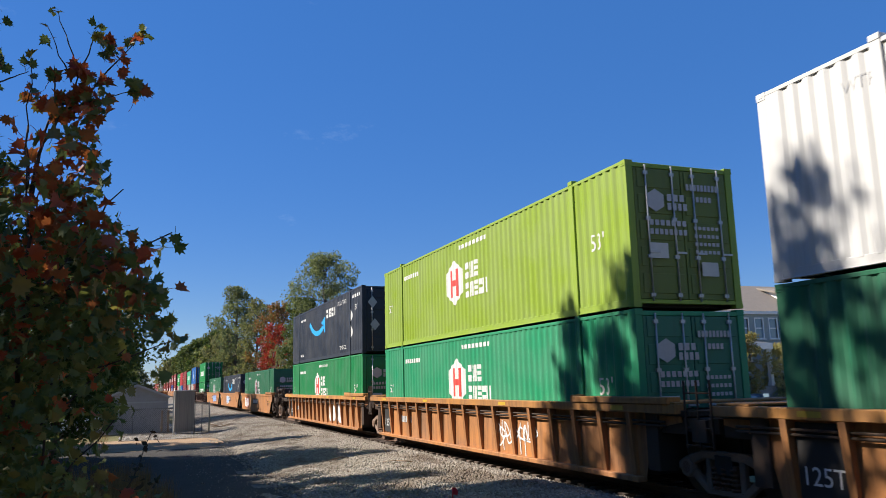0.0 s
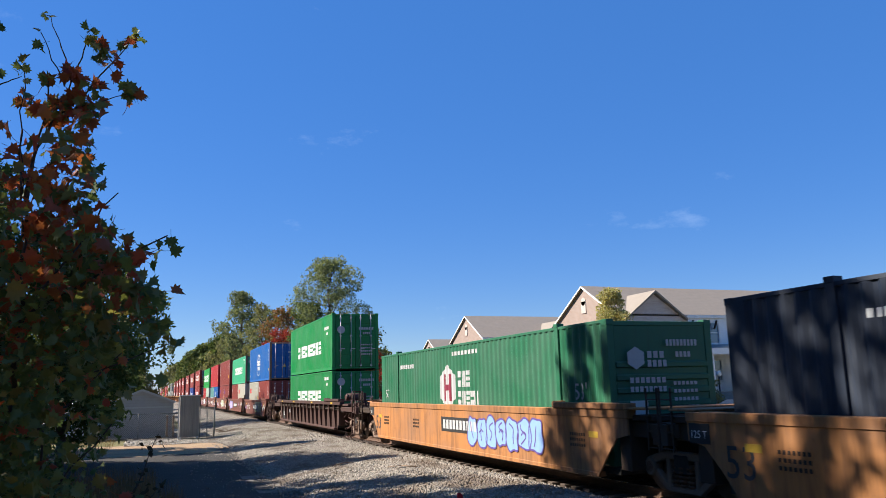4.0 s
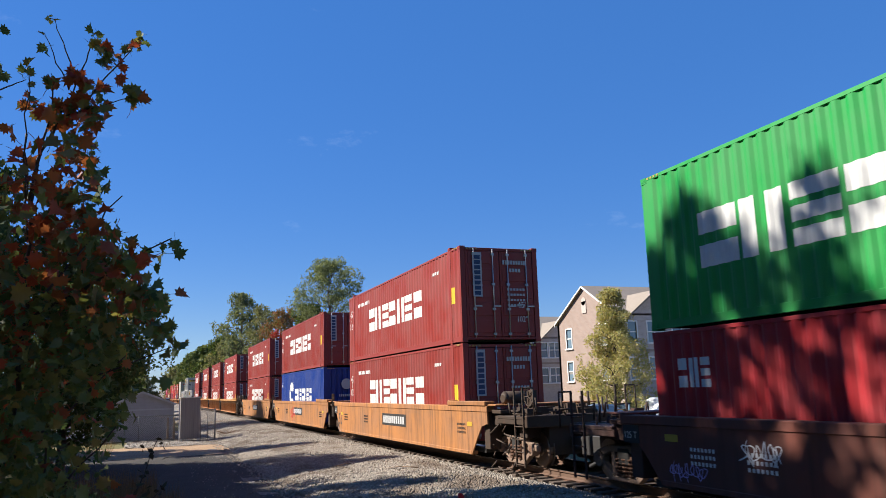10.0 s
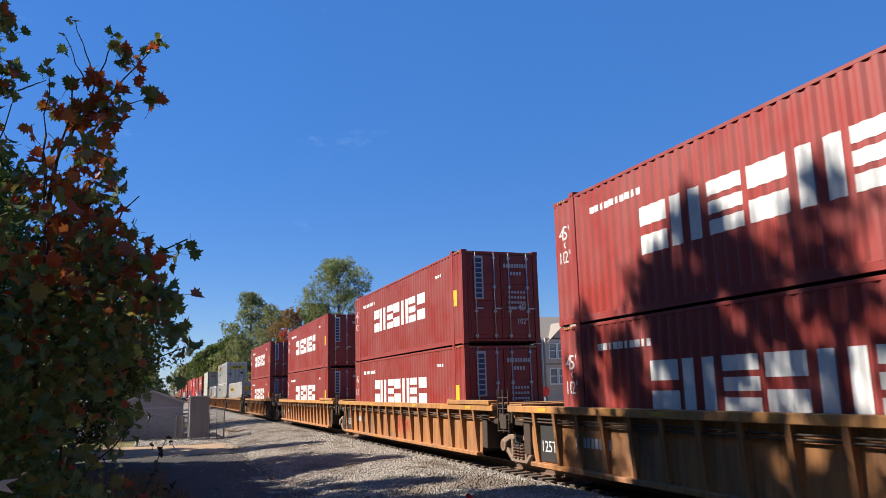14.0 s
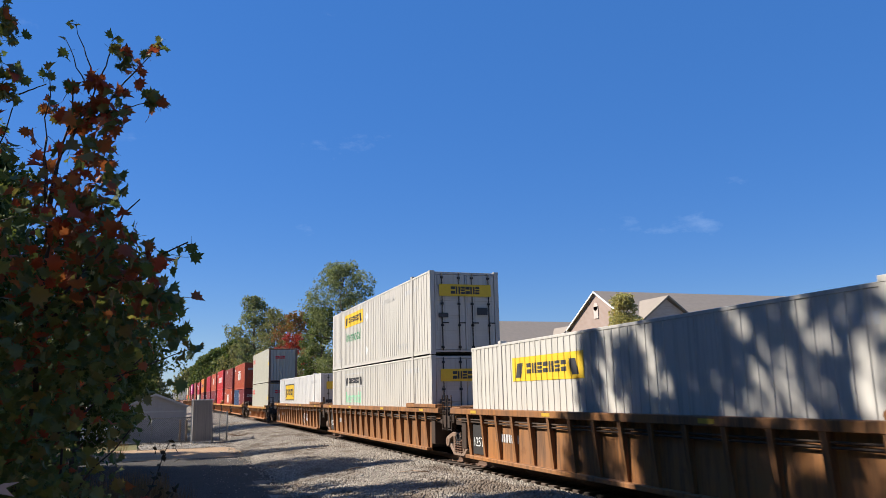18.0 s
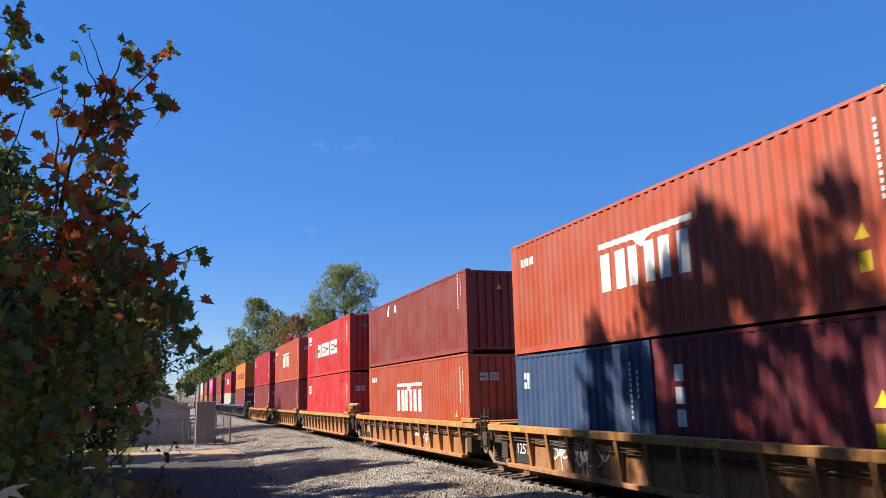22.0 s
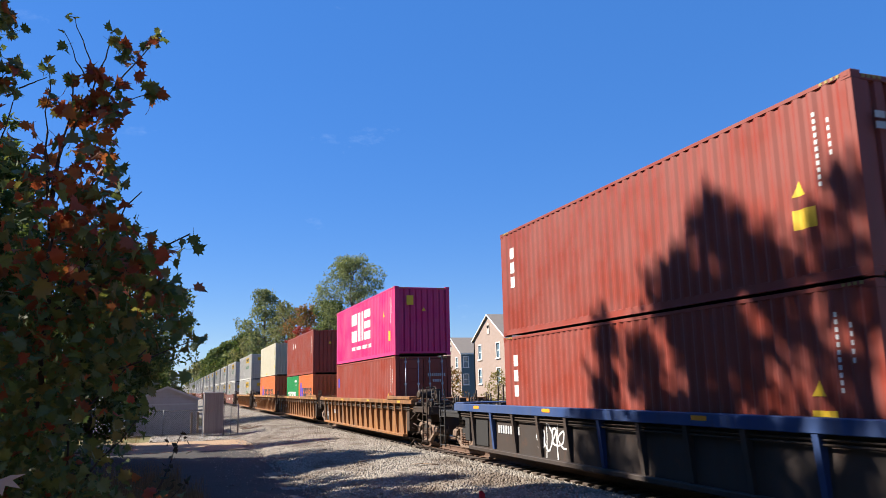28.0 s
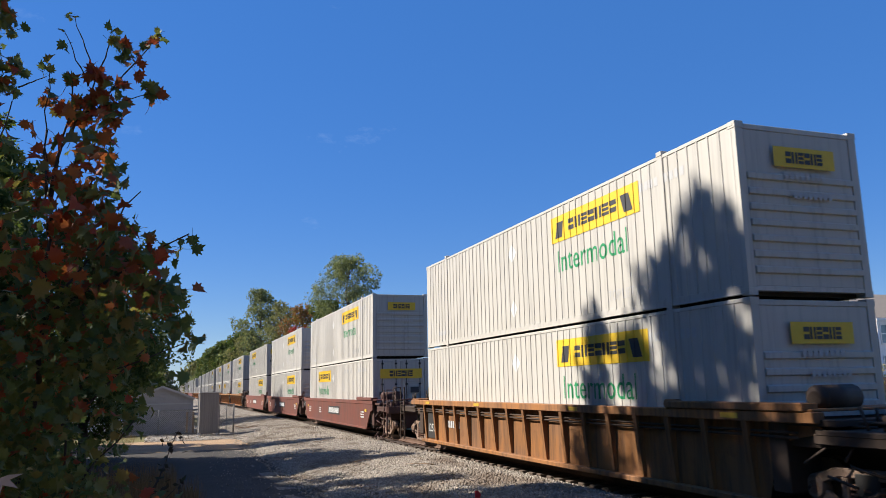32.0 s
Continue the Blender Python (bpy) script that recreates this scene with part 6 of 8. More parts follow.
def stroke(b, pts, tw, x):
    """A sprayed line as a mitred ribbon on the car's side."""
    rows = []
    for i, p in enumerate(pts):
        q0, q1 = Vector(pts[max(0, i - 1)]), Vector(pts[min(len(pts) - 1, i + 1)])
        d = q1 - q0
        nn = Vector((-d.y, d.x)).normalized() * tw if d.length > 1e-5 else Vector((0, tw))
        rows.append((b.verts.new((x, p[0] + nn.x, p[1] + nn.y)), b.verts.new((x, p[0] - nn.x, p[1] - nn.y))))
    for r0, r1 in zip(rows, rows[1:]):
        b.faces.new((r0[0], r1[0], r1[1], r0[1]))


def smooth(pts, closed=False, n=4):
    out, k = [], len(pts)
    last = k if closed else k - 1
    for i in range(last):
        p0, p1, p2, p3 = [Vector(pts[j % k] if closed else pts[min(max(j, 0), k - 1)]) for j in (i - 1, i, i + 1, i + 2)]
        for s in range(n):
            t = s / n
            q = 0.5 * ((2 * p1) + (p2 - p0) * t + (2 * p0 - 5 * p1 + 4 * p2 - p3) * t * t + (3 * p1 - p0 - 3 * p2 + p3) * t ** 3)
            out.append((q.x, q.y))
    out.append(tuple(out[0]) if closed else tuple(pts[-1]))
    return out


def graffiti(c, seed, y, z, w, h, mats, deep=0.0):
    """Sprayed tags: fat filled shapes with an outline, or quick thin scrawls; no readable word."""
    r = random.Random(seed)
    x = -HW + deep - 0.010
    if len(mats) > 1:
        n = max(3, int(w / (h * 0.7)))
        fill, line = bmesh.new(), bmesh.new()
        for i in range(n):
            cy, cz = y + w / 2 - (i + 0.5) * w / n, z + h / 2 + r.uniform(-0.05, 0.05) * h
            pts = []
            for k in range(11):
                a = -k * math.tau / 11
                q = (abs(math.cos(a)) ** 4 + abs(math.sin(a)) ** 4) ** -0.25 * r.uniform(0.72, 1.08)
                pts.append((cy + q * math.cos(a) * w / n * 0.56, cz + q * math.sin(a) * h * 0.5))
            ring = smooth(pts, True)
            fill.faces.new([fill.verts.new((x - 0.001 * i, p, q)) for p, q in ring[:-1]])
            stroke(line, ring, h * 0.028, x - 0.002 - 0.001 * i)
            stroke(line, smooth([(cy + w / n * r.uniform(-0.25, 0.25), cz + h * f) for f in (-0.28, -0.05, 0.15, 0.3)]), h * 0.025, x - 0.0025 - 0.001 * i)
            if i % 2:
                stroke(line, smooth([(cy - w / n * 0.2, cz), (cy, cz + h * 0.08), (cy + w / n * 0.22, cz - h * 0.02)]), h * 0.025, x - 0.0028 - 0.001 * i)
        tagged(part("graffiti", fill, mats[0], c, None, "sprayed graffiti letters"), kind="stuff")
        tagged(part("graffiti_outline", line, mats[1], c, None, "sprayed outline"), kind="stuff")
        return
    b = bmesh.new()
    n = max(5, int(w / (h * 0.3)))
    pts, a = [], r.uniform(0, 6)
    for i in range(n * 3):
        a += r.uniform(1.2, 2.6)
        pts.append((y + w / 2 - (i / (n * 3)) * w - 0.8 * (w / n) * math.cos(a), z + h * (0.5 + 0.42 * math.sin(a) * r.uniform(0.4, 1.1))))
    cut = r.randrange(n, n * 2)
    stroke(b, smooth(pts[:cut]), h * 0.028, x)
    stroke(b, smooth(pts[cut:]), h * 0.028, x - 0.001)
    for k in range(3):
        u = y + w * r.uniform(-0.5, 0.5)
        stroke(b, smooth([(u, z + h * r.uniform(0.7, 1.0)), (u + r.uniform(-0.05, 0.1), z + h * 0.5), (u + r.uniform(-0.1, 0.1), z - h * r.uniform(0.0, 0.2))]), h * 0.022, x - 0.002)
    tagged(part("graffiti", b, mats[0], c, None, "sprayed graffiti scrawl"), kind="stuff")


# ---- the train: what stands where ----
HC, ST = 2.896, 2.591


def load(s, z, far, size, h, colour, near, dress=None, label="", frame=None, style="steel"):
    c = container(size, h, colour, near, style, label, s, z, "containers on the train", frame, far)
    if dress and not far:
        dress(c, (size, h, style))
    return c


def stack(s, lower, upper, far=False, sag=0.0):
    """lower and upper: lists of loads, nearest first."""
    z = FLOOR_Z + sag
    for tier in (lower, upper):
        top = z
        if not tier:
            continue
        total = sum(LEN[q[0]] for q in tier) + 0.08 * (len(tier) - 1)
        y = s - total / 2
        for q in tier:
            load(y + LEN[q[0]] / 2, z, far, *q)
            y += LEN[q[0]] + 0.08
            top = max(top, z + q[1])
        z = top + 0.03


def d_hub(c, spec):
    hub(c, spec)
    hub_end(c, spec)


def d_hub_dim(c, spec):
    hub(c, spec, GREY_MARK)
    hub_end(c, spec)


def d_vtp(c, spec):
    decal("lettering", "vtp", None, spec, c, GREY_MARK, text=("WTP", 1.5, 2.35, 0.26, 0.9))
    decal("red_tag", "vtpred", [rect(2.9, 2.6, 0.4, 0.25)], spec, c, RED_MARK)


def d_vtp_green(c, spec):
    decal("lettering", "vtpg", None, spec, c, WHITE_MARK, text=("WTP", 2.0, 2.25, 0.26, 0.9))
    decal("size_figure", "fiftythreeg", None, spec, c, WHITE_MARK, text=("53'", 1.0, 0.75, 0.55, 1.0))


def d_greenbox(c, spec):
    word(c, spec, "greenbox%d" % spec[0], 2.7 if spec[0] == 40 else 0.9, 1.3 if spec[1] > 2.7 else 0.95, 6.8 if spec[0] == 40 else 3.9, 0.68 if spec[0] == 40 else 0.5, 9, WHITE_MARK, 0.22)
    numbers(c, spec, WHITE_MARK, False)
    decal("door_roundel", "greenboxround", [disc(0.45, spec[1] - 0.55, 0.2)], spec, c, GREY_MARK, end=True)
    end_numbers(c, spec)


def d_greenbox_big(c, spec):
    word(c, spec, "greenboxbig", 1.5, 0.95, 9.1, 0.95, 9, WHITE_MARK, 0.2)
    numbers(c, spec, WHITE_MARK, False)
    end_numbers(c, spec)


def d_bluebox(c, spec):
    L = LEN[spec[0]]
    u = L / 2 - 0.15
    v = 1.03 if spec[0] == 20 else 1.3
    arch = [rect(u - 0.06, v + 0.5, 0.09, 0.36, -0.12), rect(u + 0.12, v + 0.5, 0.09, 0.36, 0.12)]
    decal("globe_emblem", "bluebox%d" % spec[0], ring_arc(u, v + 0.42, 0.86, 0.11, 4, 176, 0.6), spec, c, WHITE_MARK, "white arched globe emblem")
    tagged(decal("globe_line", "blueboxl%d" % spec[0], arch, spec, c, WHITE_MARK), kind="stuff")
    decal("globe_base", "blueboxb%d" % spec[0], ring_arc(u, v - 0.42, 0.86, 0.11, 190, 350, 0.5), spec, c, WHITE_MARK)
    word(c, spec, "blueboxw%d" % spec[0], u - 0.98, v, 2.0, 0.4, 5, WHITE_MARK)
    decal("wordmark", "blueboxw2%d" % spec[0], blocks(u - 0.8, v - 0.38, 1.6, 0.28, 8), spec, c, WHITE_MARK)
    decal("upright_lettering", "blueboxup%d" % spec[0], column(0.42, 0.45, 0.2, 1.6, 6, 0.25), spec, c, WHITE_MARK)
    numbers(c, spec)
    decal("caution_label", "coscau%d" % spec[0], [tri(L - 0.45, 0.75, 0.25)], spec, c, YELLOW_MARK)
    end_numbers(c, spec)
    decal("end_caution", "endtri", [tri(1.12, 1.0, 0.26)], spec, c, YELLOW_MARK, end=True)


def d_greybox(c, spec):
    word(c, spec, "greybox%d" % spec[0], 0.36, spec[1] - 0.93, 1.6 if spec[0] == 40 else 1.15, 0.38, 4, RED_MARK, 0.15)
    numbers(c, spec, GREY_MARK, False)
    decal("end_wordmark", "greyboxend", blocks(0.55, spec[1] - 0.9, 0.85, 0.24, 4), spec, c, RED_MARK, end=True)
    decal("caution_label", "greyboxc%d" % spec[0], [rect(LEN[spec[0]] - 0.5, spec[1] - 1.45, 0.2, 0.28)], spec, c, YELLOW_MARK)


def d_tex(c, spec):
    decal("upright_lettering", "tex%d" % spec[0], column(0.62, spec[1] - 1.6, 0.26, 1.2, 3, 0.25), spec, c, WHITE_MARK)
    numbers(c, spec)
    L = LEN[spec[0]]
    decal("caution_label", "texc%d" % spec[0], [tri(L - 1.15, 1.35, 0.26), rect(L - 1.3, 0.85, 0.42, 0.3)], spec, c, YELLOW_MARK)
    decal("end_wordmark", "texend", blocks(0.3, spec[1] - 0.85, 0.62, 0.26, 3), spec, c, GREY_MARK, end=True)
    end_numbers(c, spec)


def d_cai(c, spec):
    word(c, spec, "cai%d" % spec[0], 0.65, spec[1] - 1.0, 0.87, 0.5, 3, WHITE_MARK, 0.25)
    numbers(c, spec)
    decal("caution_label", "caic%d" % spec[0], [rect(LEN[spec[0]] - 0.95, 0.7, 0.28, 0.28), tri(LEN[spec[0]] - 0.5, 0.7, 0.25)], spec, c, YELLOW_MARK)
    decal("end_wordmark", "caiend", blocks(0.28, spec[1] - 0.95, 0.5, 0.26, 3), spec, c, GREY_MARK, end=True)
    end_numbers(c, spec)


def d_red20(c, spec):
    word(c, spec, "r20", 0.45, 1.75, 0.4, 0.4, 2, WHITE_MARK)
    numbers(c, spec)


def d_plain(c, spec):
    numbers(c, spec)
    end_numbers(c, spec)


def d_teal(c, spec):
    decal("wordmark", "chs", blocks(0.95, 0.55, 4.3, 0.7, 12), spec, c, GREY_MARK)
    decal("upright_lettering", "chsup", column(0.35, 0.6, 0.2, 0.9, 2, 0.3), spec, c, WHITE_MARK)
    numbers(c, spec, GREY_MARK, False)


def d_whitebox(c, spec):
    whitebox_marks(c, spec)


def d_whitebox_blue(c, spec):
    word(c, spec, "whiteboxb", 5.2, 1.15, 5.3, 0.7, 7, WHITE_MARK, 0.3)
    decal("round_emblem", "whiteboxbe", ring_arc(4.0, 1.5, 0.78, 0.5, 28, 148) + ring_arc(4.0, 1.5, 0.78, 0.5, 156, 254) + ring_arc(4.0, 1.5, 0.78, 0.5, 262, 322), spec, c, WHITE_MARK, "white round emblem")
    decal("size_figure", "fortyfive", None, spec, c, WHITE_MARK, text=("45'", 0.2, 1.95, 0.46, 0.8))
    decal("end_emblem", "whiteboxbend", [disc(1.2, 2.0, 0.28)] + bars(0.8, 1.35, 0.9, 0.12, 9), spec, c, GREY_MARK, end=True)


def d_tealbox(c, spec):
    decal("wordmark", "tealbox", blocks(4.5, 1.08, 3.05, 0.8, 3, 0.2, True) + [rect(4.4, 2.0, 3.2, 0.12), [(5.7, 2.0), (6.0, 1.8), (6.3, 2.0)]], spec, c, WHITE_MARK, "white lettering blocks under a bar")
    decal("small_lettering", "tealboxs", bars(0.6, 2.25, 0.7, 0.2, 5), spec, c, WHITE_MARK)
    numbers(c, spec)
    decal("caution_label", "tealboxc", [tri(11.05, 0.95, 0.26), rect(10.95, 0.5, 0.22, 0.28)], spec, c, YELLOW_MARK)
    decal("end_wordmark", "tealboxend", blocks(0.35, 2.05, 0.65, 0.24, 3), spec, c, GREY_MARK, end=True)
    decal("end_caution", "endtri2", [tri(1.9, 1.1, 0.2)], spec, c, YELLOW_MARK, end=True)


def d_navybox(c, spec):
    decal("triangle_emblem", "hyt", [[(2.38, 1.1), (3.15, 1.1), (2.85, 1.85)]], spec, c, GREEN_MARK, "green triangle emblem")
    word(c, spec, "hyw", 3.45, 1.1, 5.75, 0.75, 7, WHITE_MARK, 0.42)
    decal("small_lettering", "hys", [rect(0.4, 2.2, 0.9, 0.32)] + bars(0.4, 2.0, 0.9, 0.1, 6), spec, c, WHITE_MARK)
    numbers(c, spec)
    decal("end_emblem", "hyend", [tri(0.75, 2.2, 0.3)], spec, c, GREEN_MARK, end=True)


def d_orangebox(c, spec):
    u = 2.0 if spec[0] == 40 else 0.6
    decal("emblem", "hap%d" % spec[0], [rect(u, 1.12, 0.5, 0.95, 0.3), rect(u + 0.75, 1.12, 0.55, 0.6, 0.15)], spec, c, BLUE_MARK, "blue emblem")
    word(c, spec, "hapw%d" % spec[0], u + (1.75 if spec[0] == 40 else 1.5), 1.12, 6.9 if spec[0] == 40 else 3.4, 0.6, 11, BLACK_MARK, 0.4)
    decal("caution_label", "hapc%d" % spec[0], [tri(LEN[spec[0]] - 1.6, 1.35, 0.3)], spec, c, YELLOW_MARK)
    decal("end_caution", "endtri", [tri(1.12, 1.0, 0.26)], spec, c, YELLOW_MARK, end=True)


def d_redbox(c, spec):
    decal("flag_emblem", "klf", [[(0.45, 1.9), (1.05, 1.98), (1.08, 2.42), (0.40, 2.34)]], spec, c, WHITE_MARK, "white flag emblem")
    decal("flag_mark", "klb", [disc(0.75, 2.15, 0.12, 10)], spec, c, RED_MARK, lift=0.004)
    word(c, spec, "klw", 5.0, 1.2, 3.0, 0.75, 5, WHITE_MARK)
    numbers(c, spec)


def d_one(c, spec):
    decal("wordmark", "one", blocks(3.9, 0.98, 4.2, 1.42, 3, 0.28), spec, c, WHITE_MARK, "three large white blocks of lettering")
    decal("small_lettering", "ones", bars(3.95, 0.56, 4.1, 0.18, 18), spec, c, WHITE_MARK)
    numbers(c, spec)
    decal("caution_label", "onec", [tri(10.3, 1.75, 0.3), rect(11.15, 0.65, 0.3, 0.42)], spec, c, YELLOW_MARK)
    decal("end_caution", "oneend", [rect(0.5, 2.1, 0.3, 0.4), tri(1.25, 1.85, 0.18)], spec, c, YELLOW_MARK, end=True)


def d_sticker(c, spec):
    d_plain(c, spec)
    decal("emblem", "stick", [rect(0.45, 1.65, 0.3, 0.5)], spec, c, BLUE_MARK, "small blue emblem")
    decal("caution_label", "stickc%d" % spec[0], [tri(LEN[spec[0]] - 1.15, 1.2, 0.26), rect(LEN[spec[0]] - 0.6, 1.0, 0.2, 0.26)], spec, c, YELLOW_MARK)


def d_mark(c, spec):
    numbers(c, spec)
    decal("tape_patch", "tape", [rect(3.1, 2.0, 0.25, 0.4, 0.1), rect(4.2, 2.05, 0.2, 0.3, -0.1)], spec, c, WHITE_MARK)
    decal("end_caution", "endtri3", [tri(1.1, 1.95, 0.2)], spec, c, YELLOW_MARK, end=True)


def d_cream(c, spec):
    numbers(c, spec, BLACK_MARK)
    decal("caution_label", "creamc%d" % spec[0], [rect(LEN[spec[0]] - 0.5, spec[1] - 0.75, 0.18, 0.26), rect(LEN[spec[0]] - 0.75, spec[1] - 1.95, 0.26, 0.3)] + bars(5.0, 0.18, 0.8, 0.1, 7), spec, c, YELLOW_MARK)


def d_jb(c, spec):
    placard_marks(c, spec, "full", "doors")


def d_jb_front(c, spec):
    placard_marks(c, spec, "full", "front")


def d_jb_outline(c, spec):
    placard_marks(c, spec, "outline", "doors")


def d_jb_single(c, spec):
    placard_marks(c, spec, "single", "doors")


def d_jb_big(c, spec):
    placard_marks(c, spec, "big", "doors")


J = "off-white ribbed freight container with yellow placard and lettering"
CR = "brick-red steel freight container with large white lettering"
TX = "red-brown corrugated freight container, dusty and faded"
JB = (53, HC, JBW, "doors", d_jb, J, None, "post")
JBF = (53, HC, JBW, "front", d_jb_front, J, None, "post")
CRO = (45, HC, PAINT_RED_MARK, "doors", d_whitebox, CR)
TEX = (40, HC, RUST, "ribs", d_tex, TX)
TRAIN = [
    ("ochre_rib", 0.61, "coupler", "joint", [(53, HC, HDARK, "doors", d_vtp_green, "dark green freight container with white figures")], [(53, HC, WHITE, "doors", d_vtp, "white ribbed freight container with a red tag")]),
    ("ochre_rib", 20.25, "joint", "joint", [(53, HC, TEAL, "doors", d_hub, "sea-green freight container with white six-sided emblem")], [(53, HC, LIME, "doors", d_hub, "lime-green freight container with white six-sided emblem")]),
    ("ochre_rib", 39.72, "joint", "coupler", [(53, HC, HGREEN, "doors", d_hub, "bottle-green freight container with white emblem")], [(53, HC, NIGHT, "doors", smile, "blue-black freight container with sky-blue curved arrow")]),
    ("ochre_smooth", 63.31, "coupler", "joint", [(53, HC, HDARK, "front", d_hub_dim, "dark green freight container with faded emblem")], []),
    ("ochre_smooth", 83.01, "joint", "joint", [(53, HC, NIGHT, "front", smile, "blue-black freight container with sky-blue curved arrow")], []),
    ("ochre_smooth", 102.62, "joint", "coupler", [(53, HC, HDARK, "front", d_hub_dim, "dark green freight container with faded emblem")], []),
    ("brown_rib", 125.93, "coupler", "coupler", [(40, ST, PAINT_GREEN, "doors", d_greenbox, "bright green corrugated container with white lettering")], [(40, HC, PAINT_GREEN, "doors", d_greenbox, "bright green corrugated container with white lettering")]),
    ("brown_smooth", 147.54, "coupler", "joint", [(20, ST, BROWNRED, "doors", d_red20, "oxide-red short freight container"), (20, ST, GREYC, "doors", d_greybox, "grey-white short freight container with red lettering")], [(40, HC, PAINT_BLUE, "doors", d_bluebox, "bright blue corrugated container with white globe emblem", ENDRUST)]),
    ("brown_smooth", 163.1, "joint", "joint", [(20, ST, GREYC, "doors", d_greybox, "grey-white short freight container with red lettering"), (20, ST, BROWNRED, "doors", d_red20, "oxide-red short freight container")], [(40, ST, PAINT_GREEN_LIGHT, "doors", d_greenbox, "pale green corrugated container with white lettering", ENDRUST)]),
    ("brown_smooth", 178.43, "joint", "joint", [(20, ST, BROWNRED, "doors", d_sticker, "oxide-red short freight container"), (20, ST, BROWNRED, "doors", d_sticker, "oxide-red short freight container")], [(40, HC, BROWNRED, "doors", d_tex, "dark oxide-red corrugated container, dusty")]),
    ("brown_smooth", 193.87, "joint", "joint", [(20, ST, PAINT_BLUE, "doors", d_bluebox, "bright blue short container with white globe emblem"), (20, ST, SEAG, "doors", d_teal, "faded teal short container with pale lettering")], [(40, HC, RED, "doors", d_cai, "red corrugated container with white lettering")]),
    ("brown_smooth", 209.22, "joint", "coupler", [(20, ST, PALEG, "doors", d_plain, "pale sage short container, stained"), (20, ST, RED, "doors", d_cai, "red short container with white lettering")], [(40, HC, PAINT_GREEN_DARK, "doors", d_greenbox_big, "emerald green corrugated container with white lettering")]),
    ("ochre_smooth", 231.24, "coupler", "joint", [CRO], [CRO]),
    ("ochre_smooth", 250.61, "joint", "joint", [(45, HC, CBLUE, "ribs", d_whitebox_blue, "royal blue container with white round emblem and lettering")], [CRO]),
    ("ochre_smooth", 270.13, "joint", "coupler", [CRO], [CRO]),
    ("ochre_rib", 293.85, "coupler", "joint", [CRO], [CRO]),
    ("ochre_rib", 313.51, "joint", "joint", [CRO], [CRO]),
    ("ochre_rib", 333.51, "joint", "coupler", [CRO], [CRO]),
    ("rusty_rib", 356.55, "coupler", "coupler", [CRO], [CRO]),
    ("rusty_rib", 380.15, "coupler", "joint", [(53, HC, JBW, "doors", d_jb_single, J, None, "post")], []),
    ("rusty_rib", 399.95, "joint", "joint", [(53, HC, JBW, "doors", d_jb_outline, J, None, "post")], [JB]),
    ("rusty_rib", 419.37, "joint", "coupler", [(53, HC, WHITE, "doors", d_jb_big, "white ribbed freight container with large framed yellow placard", None, "post")], []),
    ("ochre_low", 441.05, "coupler", "coupler", [(40, HC, GREYC, "ribs", d_greybox, "grey-cream corrugated container with red lettering", ENDRUST)], [(40, HC, GREYC, "ribs", d_greybox, "grey-cream corrugated container with red lettering", ENDRUST)]),
    ("ochre_low", 461.58, "coupler", "joint", [(20, ST, MAROON, "ribs", d_tex, "maroon short freight container"), (20, ST, NAVY, "doors", d_red20, "navy blue short freight container")], [(40, HC, PAINT_RED_STRIPE, "ribs", d_tealbox, "vermilion corrugated container with white lettering")]),
    ("ochre_low", 477.16, "joint", "joint", [(40, HC, PAINT_RED_STRIPE, "ribs", d_tealbox, "vermilion corrugated container with white lettering")], [(40, ST, BROWNRED, "ribs", d_mark, "dark oxide-red corrugated container, scratched")]),
    ("ochre_low", 493.22, "joint", "joint", [(40, HC, BRRED, "ribs", d_cai, "scarlet corrugated container with white lettering")], [(40, HC, BRRED, "ribs", d_navybox, "scarlet corrugated container with green triangle emblem")]),
    ("ochre_low", 508.98, "joint", "joint", [(40, HC, MAROON, "ribs", d_sticker, "maroon corrugated container with blue emblem")], [(40, HC, PAINT_RED_STRIPE, "ribs", d_tealbox, "vermilion corrugated container with white lettering")]),
    ("ochre_low", 524.74, "joint", "coupler", [(40, HC, MAROON, "ribs", d_tex, "maroon corrugated freight container")], [(40, HC, CRIM, "ribs", d_cai, "crimson corrugated container with white lettering")]),
    ("blue_grey", 546.77, "coupler", "joint", [(40, HC, BROWNRED, "ribs", d_tex, "oxide-red corrugated freight container")], [(40, HC, ORANGE, "ribs", d_orangebox, "orange corrugated container with rust streaks")]),
    ("blue_grey", 566.53, "joint", "joint", [(40, ST, CREAM, "ribs", d_cream, "cream corrugated freight container")], [(40, HC, CRIM, "ribs", d_redbox, "crimson corrugated container with white flag emblem")]),
    ("blue_grey", 586.31, "joint", "coupler", [TEX], [TEX]),
    ("rusty_rib", 609.68, "coupler", "joint", [(40, HC, RUST, "doors", d_sticker, "rust-red corrugated container with blue emblem")], [(40, HC, PINK, "ribs", d_one, "magenta corrugated container with white lettering")]),
    ("rusty_rib", 629.64, "joint", "joint", [(20, ST, ORANGE2, "ribs", d_orangebox, "orange short container with dark lettering"), (20, ST, PAINT_GREEN, "doors", d_greenbox, "bright green short container with white lettering")], [(40, HC, RUST, "ribs", d_mark, "rust-red corrugated freight container")]),
    ("rusty_rib", 649.48, "joint", "coupler", [(40, HC, ORANGE2, "ribs", d_orangebox, "orange corrugated container with dark lettering")], [(40, HC, CREAM, "ribs", d_cream, "cream corrugated freight container")]),
    ("rusty_rib", 673.11, "coupler", "coupler", [JBF], [JBF]),
]
